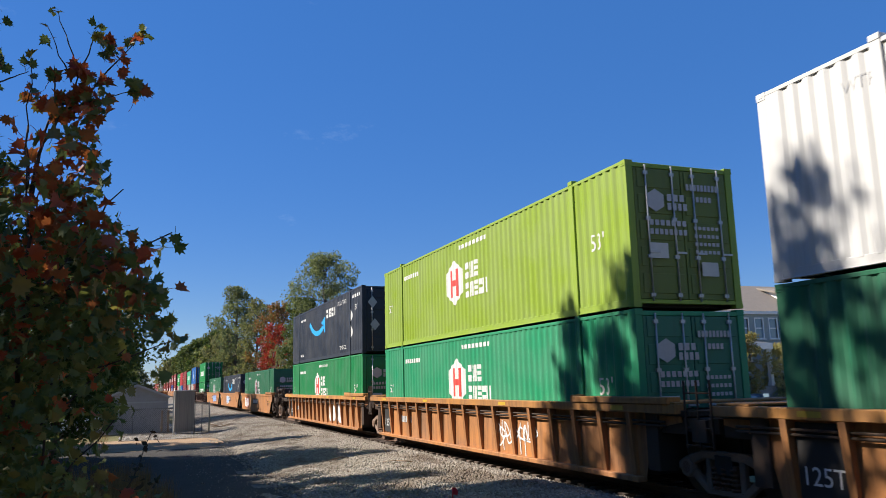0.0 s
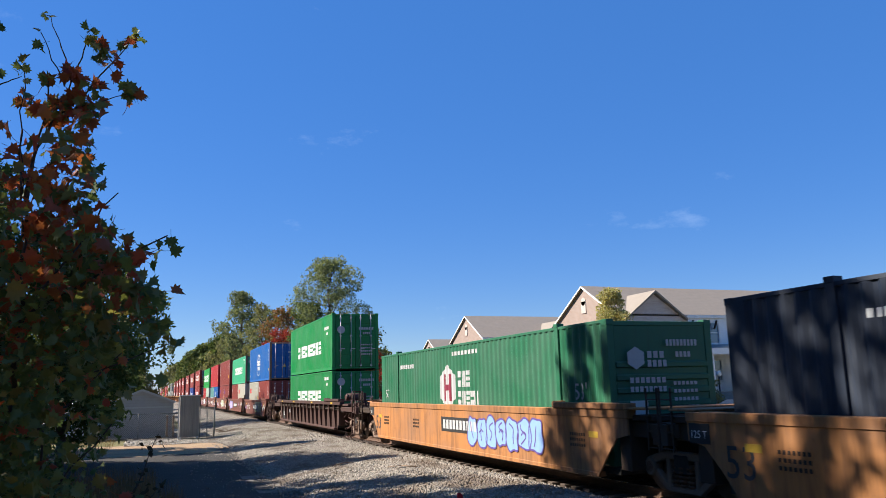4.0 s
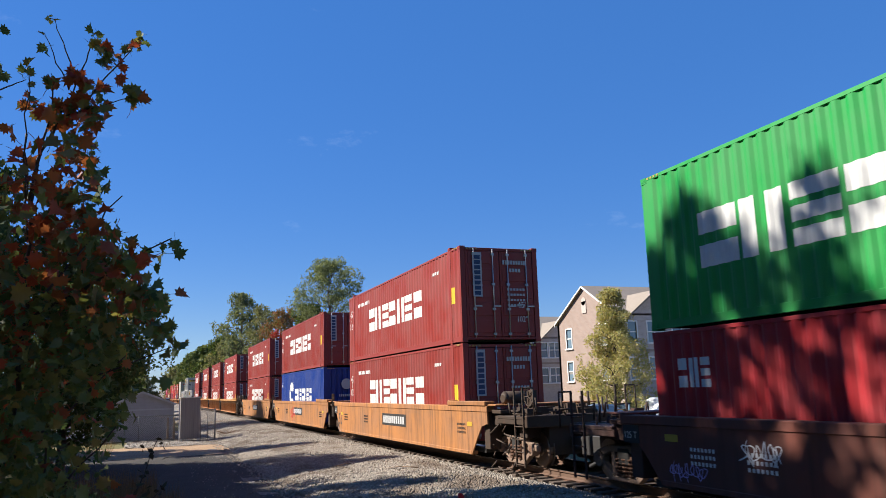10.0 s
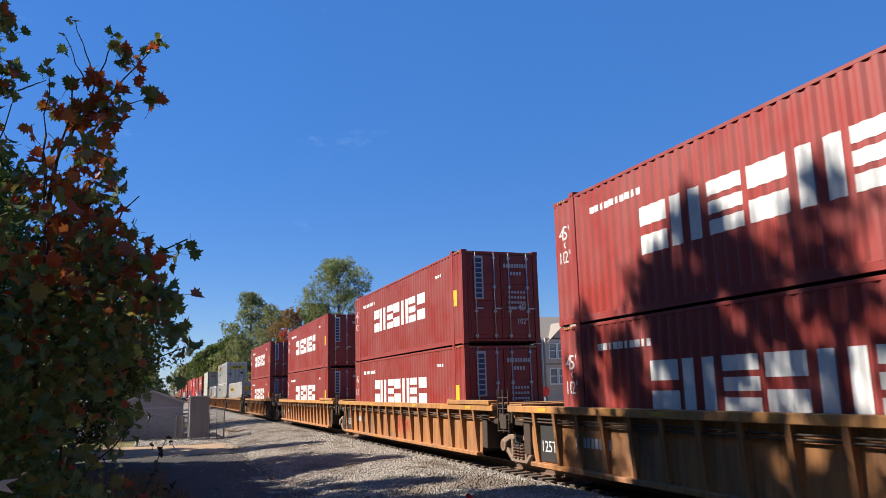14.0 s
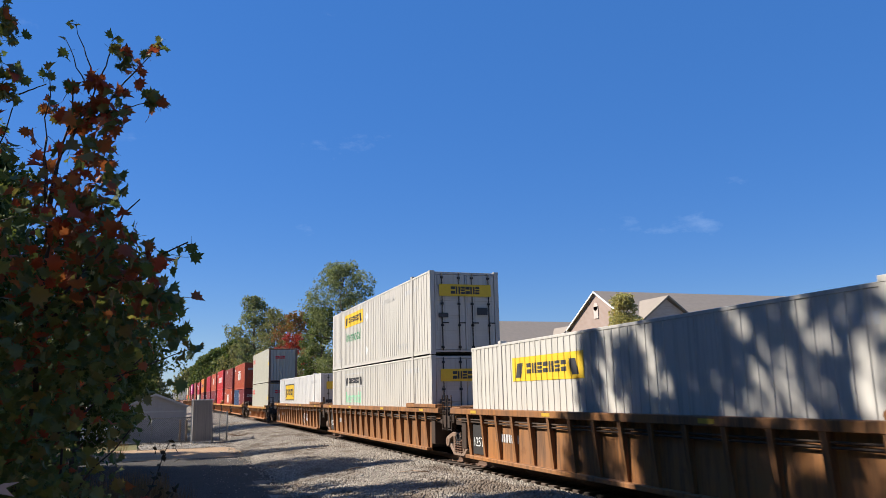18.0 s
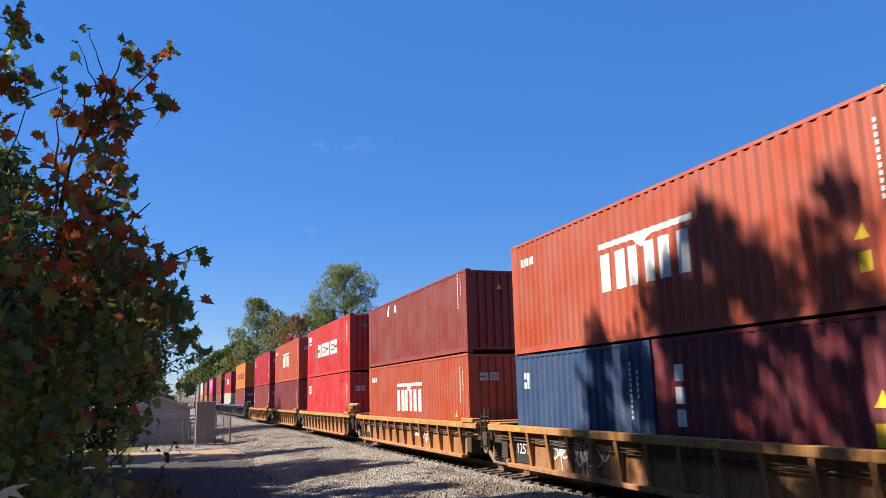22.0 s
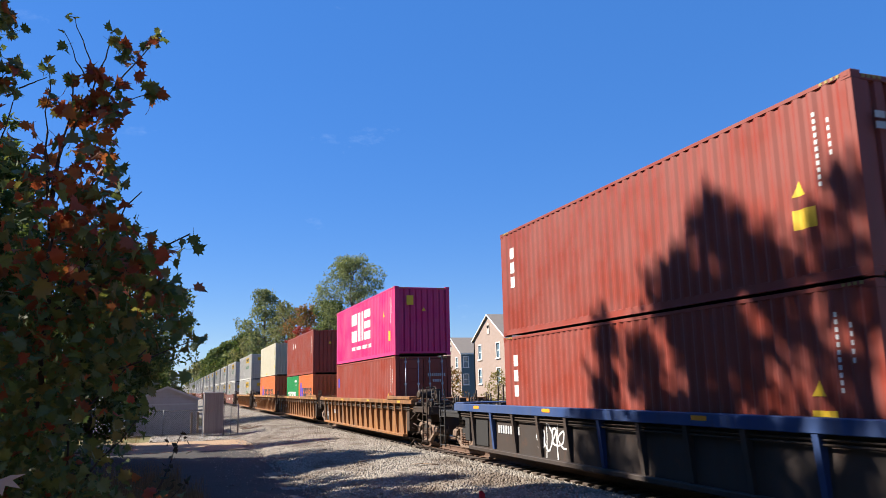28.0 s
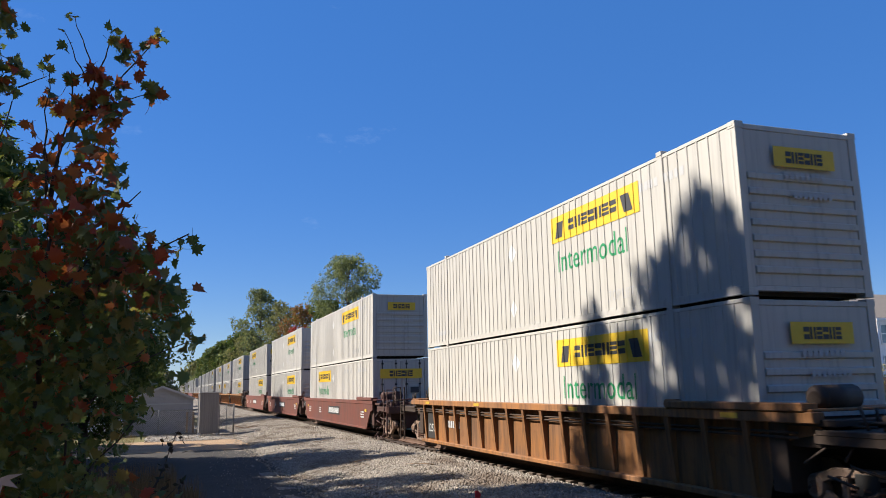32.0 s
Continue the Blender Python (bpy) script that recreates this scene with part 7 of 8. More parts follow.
for i in range(30):
    TRAIN.append(("brown_smooth_long" if (i // 3) % 2 == 0 else "rusty_rib", 697.06 + 19.8 * (i % 3) + 63.4 * (i // 3), "coupler" if i % 3 == 0 else "joint", "coupler" if i % 3 == 2 else "joint",
                  [JBF if i % 4 else JB], [JB if i % 5 == 2 else JBF] if i not in (10, 16, 24) else []))
# car: seed, paints, place along the car, width
TAGS = {1: (30, [SPRAYR, SPRAYW], -3.0, 2.2), 2: (31, [SPRAYW, GREY_MARK], -3.6, 2.6), 3: (32, [SPRAYW, SPRAYR], 4.5, 2.7), 4: (33, [SPRAYB, SPRAYW], 0.5, 2.6), 5: (34, [SPRAYB, SPRAYV], -3.4, 4.4), 7: (35, [SPRAYK, SPRAYG], -2.2, 3.8),
        8: (36, [LILAC, SPRAYB], 3.2, 2.4), 9: (37, [SPRAYG, SPRAYW], -1.8, 2.8), 10: (38, [SPRAYW], -2.4, 2.6), 11: (39, [SPRAYW, GREY_MARK], -1.6, 3.2), 13: (40, [SPRAYR], 1.0, 1.6), 16: (41, [SPRAYR], -1.0, 2.0),
        21: (42, [SPRAYW], -3.6, 2.2), 23: (43, [SPRAYW], 2.6, 2.4), 24: (45, [SPRAYW], -2.0, 2.0), 30: (46, [SPRAYW], 3.0, 1.6)}
for i, (kind, s, a, b_, low, up) in enumerate(TRAIN):
    far = i > 41
    car = well_car(kind, s, "well cars of the train", a, b_, far)
    stack(s, low, up, far, SAG.get(kind, 0.0))
    if i == 25:
        zt = CARS[kind][1] - RAIL_Z
        ye = -CARS[kind][0] / 2
        part("air_tank", mesh("long_tank", lambda b: [tube(b, (0, -0.62, 0), (0, 0.62, 0), 0.17, 0.17, 14), tube(b, (0, -0.7, 0), (0, -0.62, 0), 0.09, 0.17, 14), tube(b, (0, 0.62, 0), (0, 0.7, 0), 0.17, 0.09, 14)]), OCHRE_TOP, car, pose(-1.25, ye - 0.75, zt + 0.36), "pale ochre air tank")
        part("tank_bracket", mesh("tank_bracket", lambda b: [box(b, -0.14, 0.14, y, y + 0.08, 0, 0.26) for y in (-0.5, 0.42)] + [box(b, -0.2, 0.3, -0.75, 0.75, -0.04, 0.0)], 0.01), OCHRE_TOP, car, pose(-1.25, ye - 0.75, zt))
        part("tank_rail", mesh("tank_rail", lambda b: [tube(b, (0, -0.6, 0), (0, -0.6, 0.5), 0.018, None, 6), tube(b, (0, 0.9, 0), (0, 0.9, 0.55), 0.018, None, 6), tube(b, (0, -0.6, 0.42), (0, 0.9, 0.42), 0.014, None, 6), tube(b, (0, 0.7, 0), (0, 0.7, 0.55), 0.018, None, 6)]), OCHRE_TOP, car, pose(-1.46, ye - 0.75, zt))
    if i in TAGS:
        seed, mats, ty, tw = TAGS[i]
        rr = random.Random(seed)
        if CARS[kind][3] == 0:
            graffiti(car, seed, ty, 0.42, tw, 0.8, mats)
            if "brown" in kind:
                for k in range(4):
                    graffiti(car, seed + 100 + k, (-5.8, -3.9, 3.6, 5.4)[k] + rr.uniform(-0.5, 0.5), rr.uniform(0.35, 0.8), rr.uniform(0.7, 1.3), rr.uniform(0.22, 0.42), [(SPRAYW, LILAC)[k % 2]])
        else:
            graffiti(car, seed, ty, 0.32, tw, 0.8, mats if len(mats) > 1 and mats[0] == SPRAYW else mats[-1:], 0.15)

# ---- trees ----
BARK = plain("grey_brown_bark", (0.10, 0.075, 0.055), 0.9, 0, 0.4, 4, 0.6)
BARK_DARK = plain("dark_twig_bark", (0.05, 0.035, 0.03), 0.85, 0, 0.4, 8, 0.4)
LEAF_DARK = leafy("dark_green_leaves", [(0.05, 0.08, 0.03), (0.075, 0.115, 0.04), (0.10, 0.135, 0.05), (0.15, 0.16, 0.055)], 0.4)
LEAF_OLIVE = leafy("olive_leaves", [(0.12, 0.14, 0.08), (0.16, 0.18, 0.10), (0.20, 0.205, 0.12), (0.25, 0.225, 0.13)], 0.5)
LEAF_RUSSET = leafy("russet_leaves", [(0.14, 0.13, 0.05), (0.20, 0.15, 0.055), (0.25, 0.13, 0.055), (0.32, 0.13, 0.07)], 0.3)
LEAF_MID = leafy("mid_green_leaves", [(0.10, 0.135, 0.085), (0.14, 0.175, 0.11), (0.18, 0.205, 0.125), (0.22, 0.225, 0.13)], 0.5)
LEAF_RED = leafy("red_autumn_leaves", [(0.30, 0.03, 0.025), (0.42, 0.04, 0.035), (0.36, 0.07, 0.04), (0.22, 0.05, 0.03)], 0.3)
LEAF_YELLOW = leafy("yellow_green_leaves", [(0.16, 0.16, 0.05), (0.24, 0.20, 0.06), (0.30, 0.22, 0.08), (0.12, 0.14, 0.045)], 0.3)
LEAF_STREET = leafy("pale_yellow_green_leaves", [(0.30, 0.32, 0.14), (0.42, 0.40, 0.19), (0.50, 0.45, 0.24), (0.44, 0.34, 0.17)], 0.5)
LEAF_STREET_G = leafy("olive_yellow_street_leaves", [(0.18, 0.20, 0.08), (0.26, 0.26, 0.11), (0.34, 0.29, 0.13), (0.30, 0.22, 0.10)], 0.5)
NEEDLE = leafy("pine_needles", [(0.14, 0.175, 0.10), (0.18, 0.215, 0.125), (0.24, 0.265, 0.16)], 0.5)

LEAF_T = [(0, 0, 0), (0.45, 0.28, 0.06), (1.0, 0.0, -0.04), (0.45, -0.28, 0.06), (0.55, 0, 0.0)]
LEAF_F = [(0, 4, 1), (1, 4, 2), (2, 4, 3), (3, 4, 0)]
CLUMP_T = [(0, 0, 0), (0.5, 0.42, 0.1), (1, 0.1, 0), (0.6, -0.4, -0.08), (-0.1, 0.45, -0.3), (-0.55, 0.2, 0.2), (-0.4, -0.4, 0.1), (0.1, -0.2, 0.5), (0.2, 0.2, 0.75), (-0.25, 0.15, 0.6)]
CLUMP_F = [(0, 1, 2, 3), (0, 4, 5, 6), (7, 8, 9)]


def limb(bm, p, q, r0, r1, rr, bend=0.12, seg=4):
    p, q = Vector(p), Vector(q)
    last, lr = p, r0
    for i in range(1, seg + 1):
        f = i / seg
        m = p.lerp(q, f) + (Vector((rr.uniform(-1, 1), rr.uniform(-1, 1), rr.uniform(-0.4, 0.4))) * bend * (q - p).length * (0 if i == seg else 0.5))
        r = r0 + (r1 - r0) * f
        tube(bm, last, m, lr, r, 6)
        last, lr = m, r


def tree(at, h, radius, base, leaf_mat, label, seed, count, size, form="round", clump=False, group="", gaps=0.5, category="tree", trunk_r=None):
    """Trunk, limbs to every blob of the crown, and a crown of many small leaves."""
    rr, g = random.Random(seed), np.random.default_rng(seed)
    t = thing("tree" if category == "tree" else category, label, category, at, group)
    tr = trunk_r or (0.018 * h + 0.03)
    b = bmesh.new()
    lean = Vector((rr.uniform(-0.03, 0.03) * h, rr.uniform(-0.03, 0.03) * h, 0))
    limb(b, (0, 0, -0.1), lean + Vector((0, 0, h * 0.9)), tr, tr * 0.15, rr, 0.05, 7)
    blobs = []
    n = int((26 + radius * 9) * (2 if form == "cone" else 1.35 if form == "dome" else 1))
    for i in range(n):
        f = (i + rr.random()) / n
        z = base + (h - base) * f
        if form == "cone":
            env = radius * min(1.0, 1.25 * (1 - f) ** 0.95) * math.sqrt(rr.uniform(0.05, 1.0)) * (0.75 + 0.25 * min(1.0, f * 5))
        elif form == "dome":
            env = radius * max(0.0, 1 - max(0.0, (f - 0.4) / 0.6) ** 1.9) * math.sqrt(rr.uniform(0.0, 1.0))
        elif form == "pine":
            env = radius * (0.35 + 0.65 * math.sin(math.pi * min(1, f * 0.9 + 0.15))) * rr.uniform(0.5, 1.15)
        elif form == "column":
            env = radius * (math.sin(math.pi * (0.12 + 0.83 * f)) ** 0.6) * rr.uniform(0.35, 1.0)
        else:
            env = radius * math.sqrt(max(0.03, 1 - (2 * f - 0.85) ** 2 * 0.8)) * rr.uniform(0.3, 1.05)
        a = i * 2.39996 + rr.uniform(-0.5, 0.5)
        br = rr.uniform(0.45, 0.95) * (1.15 - 0.5 * f) if form == "dome" else rr.uniform(0.16, 0.34) * radius * (0.75 if form in ("pine", "cone") else 1) + 0.12
        blobs.append((lean.x * f + env * math.cos(a), lean.y * f + env * math.sin(a), min(z, h - br * 0.45), br))
    for x, y, z, br in blobs[::2]:
        z0 = max(base * 0.6, z - rr.uniform(0.1, 0.35) * radius)
        limb(b, (lean.x * z0 / h, lean.y * z0 / h, z0), (x, y, z), tr * 0.35 * (1 - 0.5 * z / h), 0.015 + 0.002 * radius, rr, 0.2, 3)
    part("trunk", b, BARK, t, None, "trunk with its limbs")
    w = np.array([q[3] ** 2 for q in blobs])
    pick = g.choice(len(blobs), count, p=w / w.sum())
    c = np.array([q[:3] for q in blobs])[pick]
    r = np.array([q[3] for q in blobs])[pick][:, None]
    d = g.normal(size=(count, 3))
    d /= np.linalg.norm(d, axis=1, keepdims=True)
    pos = c + d * r * (g.uniform(0.15, 1, (count, 1)) ** 0.45) * np.array([1, 1, 0.72 if form != "pine" else 0.4])
    keep = np.array([noise.noise(Vector(q) * (1.6 / max(1.0, radius * 0.4)) + Vector((seed, 0, 0))) > gaps * -0.55 - 0.12 for q in pos])
    pos = pos[keep]
    me = scatter("crown", CLUMP_T if clump else LEAF_T, CLUMP_F if clump else LEAF_F, pos, random_turns(g, len(pos)), g.uniform(0.6, 1.25, len(pos)) * size)
    part("crown", me, leaf_mat, t)
    return t


G_LEFT = "trees along the lane"
# the tall row beside the camera and along the lane
tree(pose(-8.5, 20.0, 0), 23.4, 3.5, 9, LEAF_DARK, "tall dark green tree behind the lane", 1, 15000, 0.34, "dome", False, G_LEFT, 0.12)
tree(pose(-8.5, 22.1, 0), 22.3, 2.5, 9, LEAF_DARK, "tall dark green tree behind the lane", 4, 8000, 0.34, "dome", False, G_LEFT, 0.12)
tree(pose(-8.5, 23.8, 0), 20.9, 1.4, 9, LEAF_DARK, "tall dark green tree behind the lane", 5, 4500, 0.34, "dome", False, G_LEFT, 0.0)
tree(pose(-8.5, 16.8, 0), 22.0, 2.9, 9, LEAF_DARK, "tall dark green tree behind the lane", 2, 6500, 0.34, "dome", False, G_LEFT, -0.14)
tree(pose(-8.5, 13.0, 0), 22.2, 3.6, 8, LEAF_DARK, "tall dark green tree behind the lane", 3, 10000, 0.34, "dome", False, G_LEFT, -0.1)
tree(pose(-8.5, 8.6, 0), 21.6, 4.0, 7, LEAF_DARK, "tall dark green tree behind the lane", 11, 8500, 0.34, "dome", False, G_LEFT, -0.15)
tree(pose(-8.5, 27.2, 0), 15.9, 2.7, 3, LEAF_DARK, "tall dark green tree behind the lane", 21, 11000, 0.34, "dome", False, G_LEFT, 0.12)
tree(pose(-8.5, 34.0, 0), 15.9, 3.4, 3, LEAF_DARK, "tall dark green tree behind the lane", 22, 13000, 0.34, "dome", False, G_LEFT, 0.12)
tree(pose(-8.5, 32.0, 0), 13.6, 2.8, 2.5, LEAF_DARK, "tall dark green tree behind the lane", 23, 9000, 0.34, "dome", False, G_LEFT, 0.12)
tree(pose(-8.5, 43.2, 0), 15.6, 2.6, 3, LEAF_DARK, "tall dark green tree behind the lane", 24, 11000, 0.34, "dome", False, G_LEFT, 0.12)
tree(pose(-8.5, 24.0, 0), 13.6, 2.4, 3, LEAF_DARK, "tall dark green tree behind the lane", 25, 8000, 0.34, "dome", False, G_LEFT, 0.12)
for i, (y, hh, rad) in enumerate(((13.5, 19.0, 3.4), (21.0, 19.5, 2.5), (24.6, 11.6, 2.2), (28.4, 11.8, 2.4), (32.2, 12.2, 2.6), (35.6, 11.6, 2.0), (43.0, 11.8, 2.2), (27.0, 7.6, 2.2), (36.5, 8.0, 1.6), (41.5, 8.6, 1.8), (22.0, 9.0, 2.6), (24.9, 13.5, 2.2), (32.6, 13.4, 2.5), (29.8, 12.8, 2.0))):
    tree(pose(-9.2 - 0.4 * (i % 2), y, 0), hh, rad, 1.5 if hh < 15 else 11.0, LEAF_DARK, "bushy dark green tree in the row behind the lane", 160 + i, 9000 if hh < 15 else 3200, 0.36, "round", False, G_LEFT, 0.02 if hh < 15 else -0.12)
tree(pose(-2.85, 31.6, 0), 8.9, 3.3, 1.3, LEAF_DARK, "broad dark green tree overhanging the lane", 7, 34000, 0.2, "round", False, G_LEFT, 0.0)
tree(pose(-4.9, 70.0, 0), 13.6, 5.9, 3.2, LEAF_DARK, "broad dark green tree behind the shed", 8, 16000, 0.34, "round", False, G_LEFT, 0.2)
tree(pose(-10.5, 62.0, 0), 12.5, 4.2, 1.0, LEAF_DARK, "dark green tree behind the shed", 10, 8000, 0.28, "round", False, G_LEFT, 0.3)
tree(pose(-6.5, 66.0, 0), 10.5, 4.6, 1.0, LEAF_DARK, "dark green tree beyond the shed", 12, 9000, 0.30, "round", False, G_LEFT, 0.3)
tree(pose(-5.5, 82.0, 0), 10.0, 4.6, 1.0, LEAF_DARK, "dark green tree beyond the shed", 13, 8000, 0.32, "round", False, G_LEFT, 0.3)
# Unseen trees, added to keep sky light off the container ends
for i, (x, y) in enumerate(((-14, -12), (-3, -20), (5.0, -24), (15, -20), (-24, -16), (-10, -30))):
    tree(pose(x, y, 0), 18 + 2 * (i % 3), 5.4, 2.0, LEAF_DARK, "unseen green tree added behind the viewer to block sky light", 140 + i, 5000, 0.55, "round", True, G_LEFT, 0.2)
for i, y in enumerate((100, 120, 142, 168, 198, 235)):
    tree(pose(-6.0 - (i % 2), y, 0), 10.5 + (i % 3), 5.0, 1.0, LEAF_DARK, "dark green tree along the line far off", 14 + i, 4500, 0.5, "round", True, G_LEFT, 0.3)

# Out-of-view row, added to cut the low sky light on the train's side
for i in range(15):
    tree(pose(-37 + 4 * math.sin(i * 2.1), -42 + i * 11.0, 0), 17 + 2 * math.sin(i * 1.3), 7.5, 0.5, LEAF_DARK, "unseen tree added far behind the lane to block low sky light", 200 + i, 3600, 0.95, "round", True, G_LEFT, 0.0)

G_RIGHT = "trees behind the track"
tree(pose(19.2, 84, 0), 17.1, 4.9, 3.0, NEEDLE, "tall broad-crowned grey-green tree behind the track", 31, 40000, 0.24, "round", False, G_RIGHT, -0.12)
tree(pose(17.2, 88, 0), 12.6, 2.5, 1.5, LEAF_DARK, "dense dark green tree below the pine", 32, 14000, 0.28, "column", False, G_RIGHT, 0.25)
tree(pose(20.6, 80, 0), 9.5, 3.6, 1.0, LEAF_OLIVE, "olive green bushy tree behind the track", 33, 11400, 0.27, "round", False, G_RIGHT, 0.0)
tree(pose(18.9, 72, 0), 7.4, 2.3, 0.8, LEAF_RED, "bright red autumn maple behind the track", 34, 11400, 0.19, "round", False, G_RIGHT, 0.0)
tree(pose(18.0, 97, 0), 9.0, 3.2, 0.8, LEAF_OLIVE, "olive green tree behind the track", 35, 9500, 0.29, "round", False, G_RIGHT, 0.0)
tree(pose(17.5, 109, 0), 11.2, 2.6, 0.8, LEAF_RED, "red and russet autumn tree behind the track", 36, 11400, 0.24, "column", False, G_RIGHT, 0.0)
tree(pose(18.4, 116, 0), 15.0, 3.8, 2.0, LEAF_RUSSET, "russet autumn tree behind the track", 37, 14250, 0.34, "round", False, G_RIGHT, 0.0)
tree(pose(17.0, 128, 0), 16.6, 3.8, 2.0, LEAF_OLIVE, "olive green tree behind the track", 38, 14250, 0.36, "round", False, G_RIGHT, 0.0)
tree(pose(15.6, 142, 0), 20.4, 4.9, 4.0, LEAF_MID, "tall dark green tree behind the track", 39, 15200, 0.42, "round", False, G_RIGHT, 0.0)
tree(pose(14.4, 156, 0), 13.0, 4.4, 1.5, LEAF_OLIVE, "olive tree behind the track", 40, 13300, 0.42, "round", False, G_RIGHT, 0.0)
for i in range(14):
    y = 172 + i * 17
    tree(pose(15.6 + 1.6 * math.sin(i * 1.7), y, 0), 14.4 + 2.4 * math.sin(i * 2.3), 5.0, 1.0, (LEAF_DARK, LEAF_MID, LEAF_DARK)[i % 3], "green tree in the wood beside the line", 41 + i, 4200, 0.62, "round", True, G_RIGHT, 0.25)
for i in range(9):
    tree(pose(14 + i * 4.5, 430 + 25 * (i % 3), 0), 18 + 3 * math.sin(i), 8, 1.0, LEAF_OLIVE, "distant tree at the end of the line", 60 + i, 1800, 1.2, "round", True, G_RIGHT, 0.2)
for i in range(12):
    tree(pose(-4 - i * 6, 380 + 30 * (i % 3), 0), 13 + 3 * math.sin(i), 8, 1.0, LEAF_OLIVE, "distant tree at the end of the line", 75 + i, 1500, 1.2, "round", True, G_RIGHT, 0.2)
for i, (x, y, hh) in enumerate(((22.5, 92, 6), (24.5, 100, 7), (27, 110, 8), (31, 120, 9), (36, 125, 9), (24, 118, 7.5))):
    tree(pose(x, y, 0), hh, 3.6, 0.6, LEAF_DARK, "low dark green tree beyond the houses", 90 + i, 3500, 0.45, "round", True, G_RIGHT, 0.2)

G_STREET = "young street trees"
tree(pose(25.9, 39.6, 0), 8.1, 2.45, 0.6, LEAF_STREET, "young street tree turning yellow before the brick house", 101, 30000, 0.15, "cone", False, G_STREET, 0.3)
tree(pose(35.8, 38.9, 0), 5.3, 0.95, 1.2, LEAF_STREET_G, "slim young street tree", 102, 7000, 0.14, "column", False, G_STREET, 0.1)
tree(pose(39.0, 39.4, 0), 4.5, 1.5, 0.8, LEAF_STREET, "yellowing bushy young tree before the porch", 103, 11000, 0.14, "round", False, G_STREET, 0.1)
tree(pose(32.3, 39.7, 0), 3.4, 1.3, 0.3, LEAF_STREET_G, "yellowing shrub before the porch", 104, 7000, 0.13, "round", False, G_STREET, 0.1)
tree(pose(43.6, 39.0, 0), 3.6, 1.3, 0.3, LEAF_STREET, "yellow shrub beside the white car", 105, 7000, 0.14, "round", False, G_STREET, 0.1)
tree(pose(22.3, 52.0, 0), 3.6, 1.0, 0.3, LEAF_YELLOW, "yellow-green shrub near the corner house", 106, 2200, 0.14, "round", False, G_STREET, 0.1)
tree(pose(24.6, 68.0, 0), 4.2, 1.3, 0.3, LEAF_RUSSET, "russet shrub near the corner house", 107, 2200, 0.18, "round", False, G_STREET, 0.1)

# ---- the maple sapling in front of the camera ----
MAPLE = leafy("maple_leaves", [(0.10, 0.15, 0.08), (0.14, 0.19, 0.09), (0.18, 0.20, 0.08), (0.24, 0.19, 0.085)], 0.42, 0.5)
MAPLE_RED = leafy("red_maple_leaves", [(0.38, 0.075, 0.055), (0.44, 0.10, 0.06), (0.34, 0.11, 0.06), (0.44, 0.16, 0.075)], 0.5, 0.5)
MAPLE_PTS = [(0, 0), (0.12, 0.06), (0.34, -0.03), (0.31, 0.15), (0.53, 0.24), (0.37, 0.35), (0.51, 0.57), (0.28, 0.51), (0.27, 0.71), (0.13, 0.67), (0, 0.95)]


def maple_leaf(bm):
    out = MAPLE_PTS + [(-x, y) for x, y in MAPLE_PTS[-2:0:-1]]
    rim = [bm.verts.new((x, y, 0.45 * abs(x) - 0.35 * (y - 0.4) ** 2)) for x, y in out]
    mid = bm.verts.new((0, 0.35, 0.0))
    for i in range(len(rim)):
        bm.faces.new((rim[i], rim[(i + 1) % len(rim)], mid))
    beamy = [(0, 0, 0), (0, -0.25, -0.08), (0, -0.5, -0.22)]
    for p, q in zip(beamy, beamy[1:]):
        beam(bm, p, q, 0.02)


leaf_me = mesh("maple_leaf", maple_leaf)
lt = np.array([v.co[:] for v in leaf_me.vertices])
lf = [tuple(p.vertices) for p in leaf_me.polygons]
sapling = thing("maple_sapling", "slender maple sapling with green and reddening lobed leaves", "tree", pose(-0.55, 4.0, 0.0))
SR, SG = random.Random(77), np.random.default_rng(77)
# stems: foot, head (x, y from the foot; z), thickness
STEMS = [((-0.05, 0.0, 0.0), (0.0, 0.05, 2.6), 0.020), ((0.0, 0.05, 2.6), (0.02, 0.0, 3.67), 0.013), ((0.02, 0.0, 3.67), (0.17, 0.0, 4.1), 0.008), ((0.0, 0.0, 3.4), (0.06, 0.05, 4.12), 0.008),
         ((0.17, 0, 4.09), (0.06, 0, 4.42), 0.004), ((0.14, 0, 4.06), (0.02, 0, 4.33), 0.004), ((0.06, 0, 4.42), (0.03, 0, 4.425), 0.003), ((0.16, 0, 3.9), (0.45, 0, 4.38), 0.005), ((0.17, 0, 4.1), (0.24, 0.05, 4.36), 0.005),
         ((0.12, 0, 3.92), (0.42, 0, 4.05), 0.004), ((-0.02, 0, 3.5), (-0.04, 0, 4.12), 0.005), ((-0.17, 0, 4.02), (-0.05, 0, 4.09), 0.004), ((0.0, 0, 3.3), (-0.05, 0.1, 3.85), 0.006), ((0.0, 0, 2.9), (0.64, 0.0, 3.33), 0.008), ((0.05, 0, 3.0), (0.40, 0.1, 3.56), 0.007),
         ((0.0, 0, 2.3), (0.45, 0, 2.75), 0.007), ((0.0, 0, 1.9), (0.42, 0, 2.42), 0.007), ((-0.1, 0.2, 0.3), (0.12, 0.1, 2.4), 0.012), ((-0.4, 0.2, 0.2), (-0.35, 0.1, 4.05), 0.014), ((-0.35, 0.1, 4.05), (-0.26, 0.0, 4.5), 0.007), ((-0.4, 0.1, 3.2), (-0.19, 0.0, 3.95), 0.006), ((0.2, 0, 2.62), (0.69, 0, 2.8), 0.005)]
b = bmesh.new()
for p, q, r in STEMS:
    limb(b, p, q, r, r * 0.45, SR, 0.05, 6)
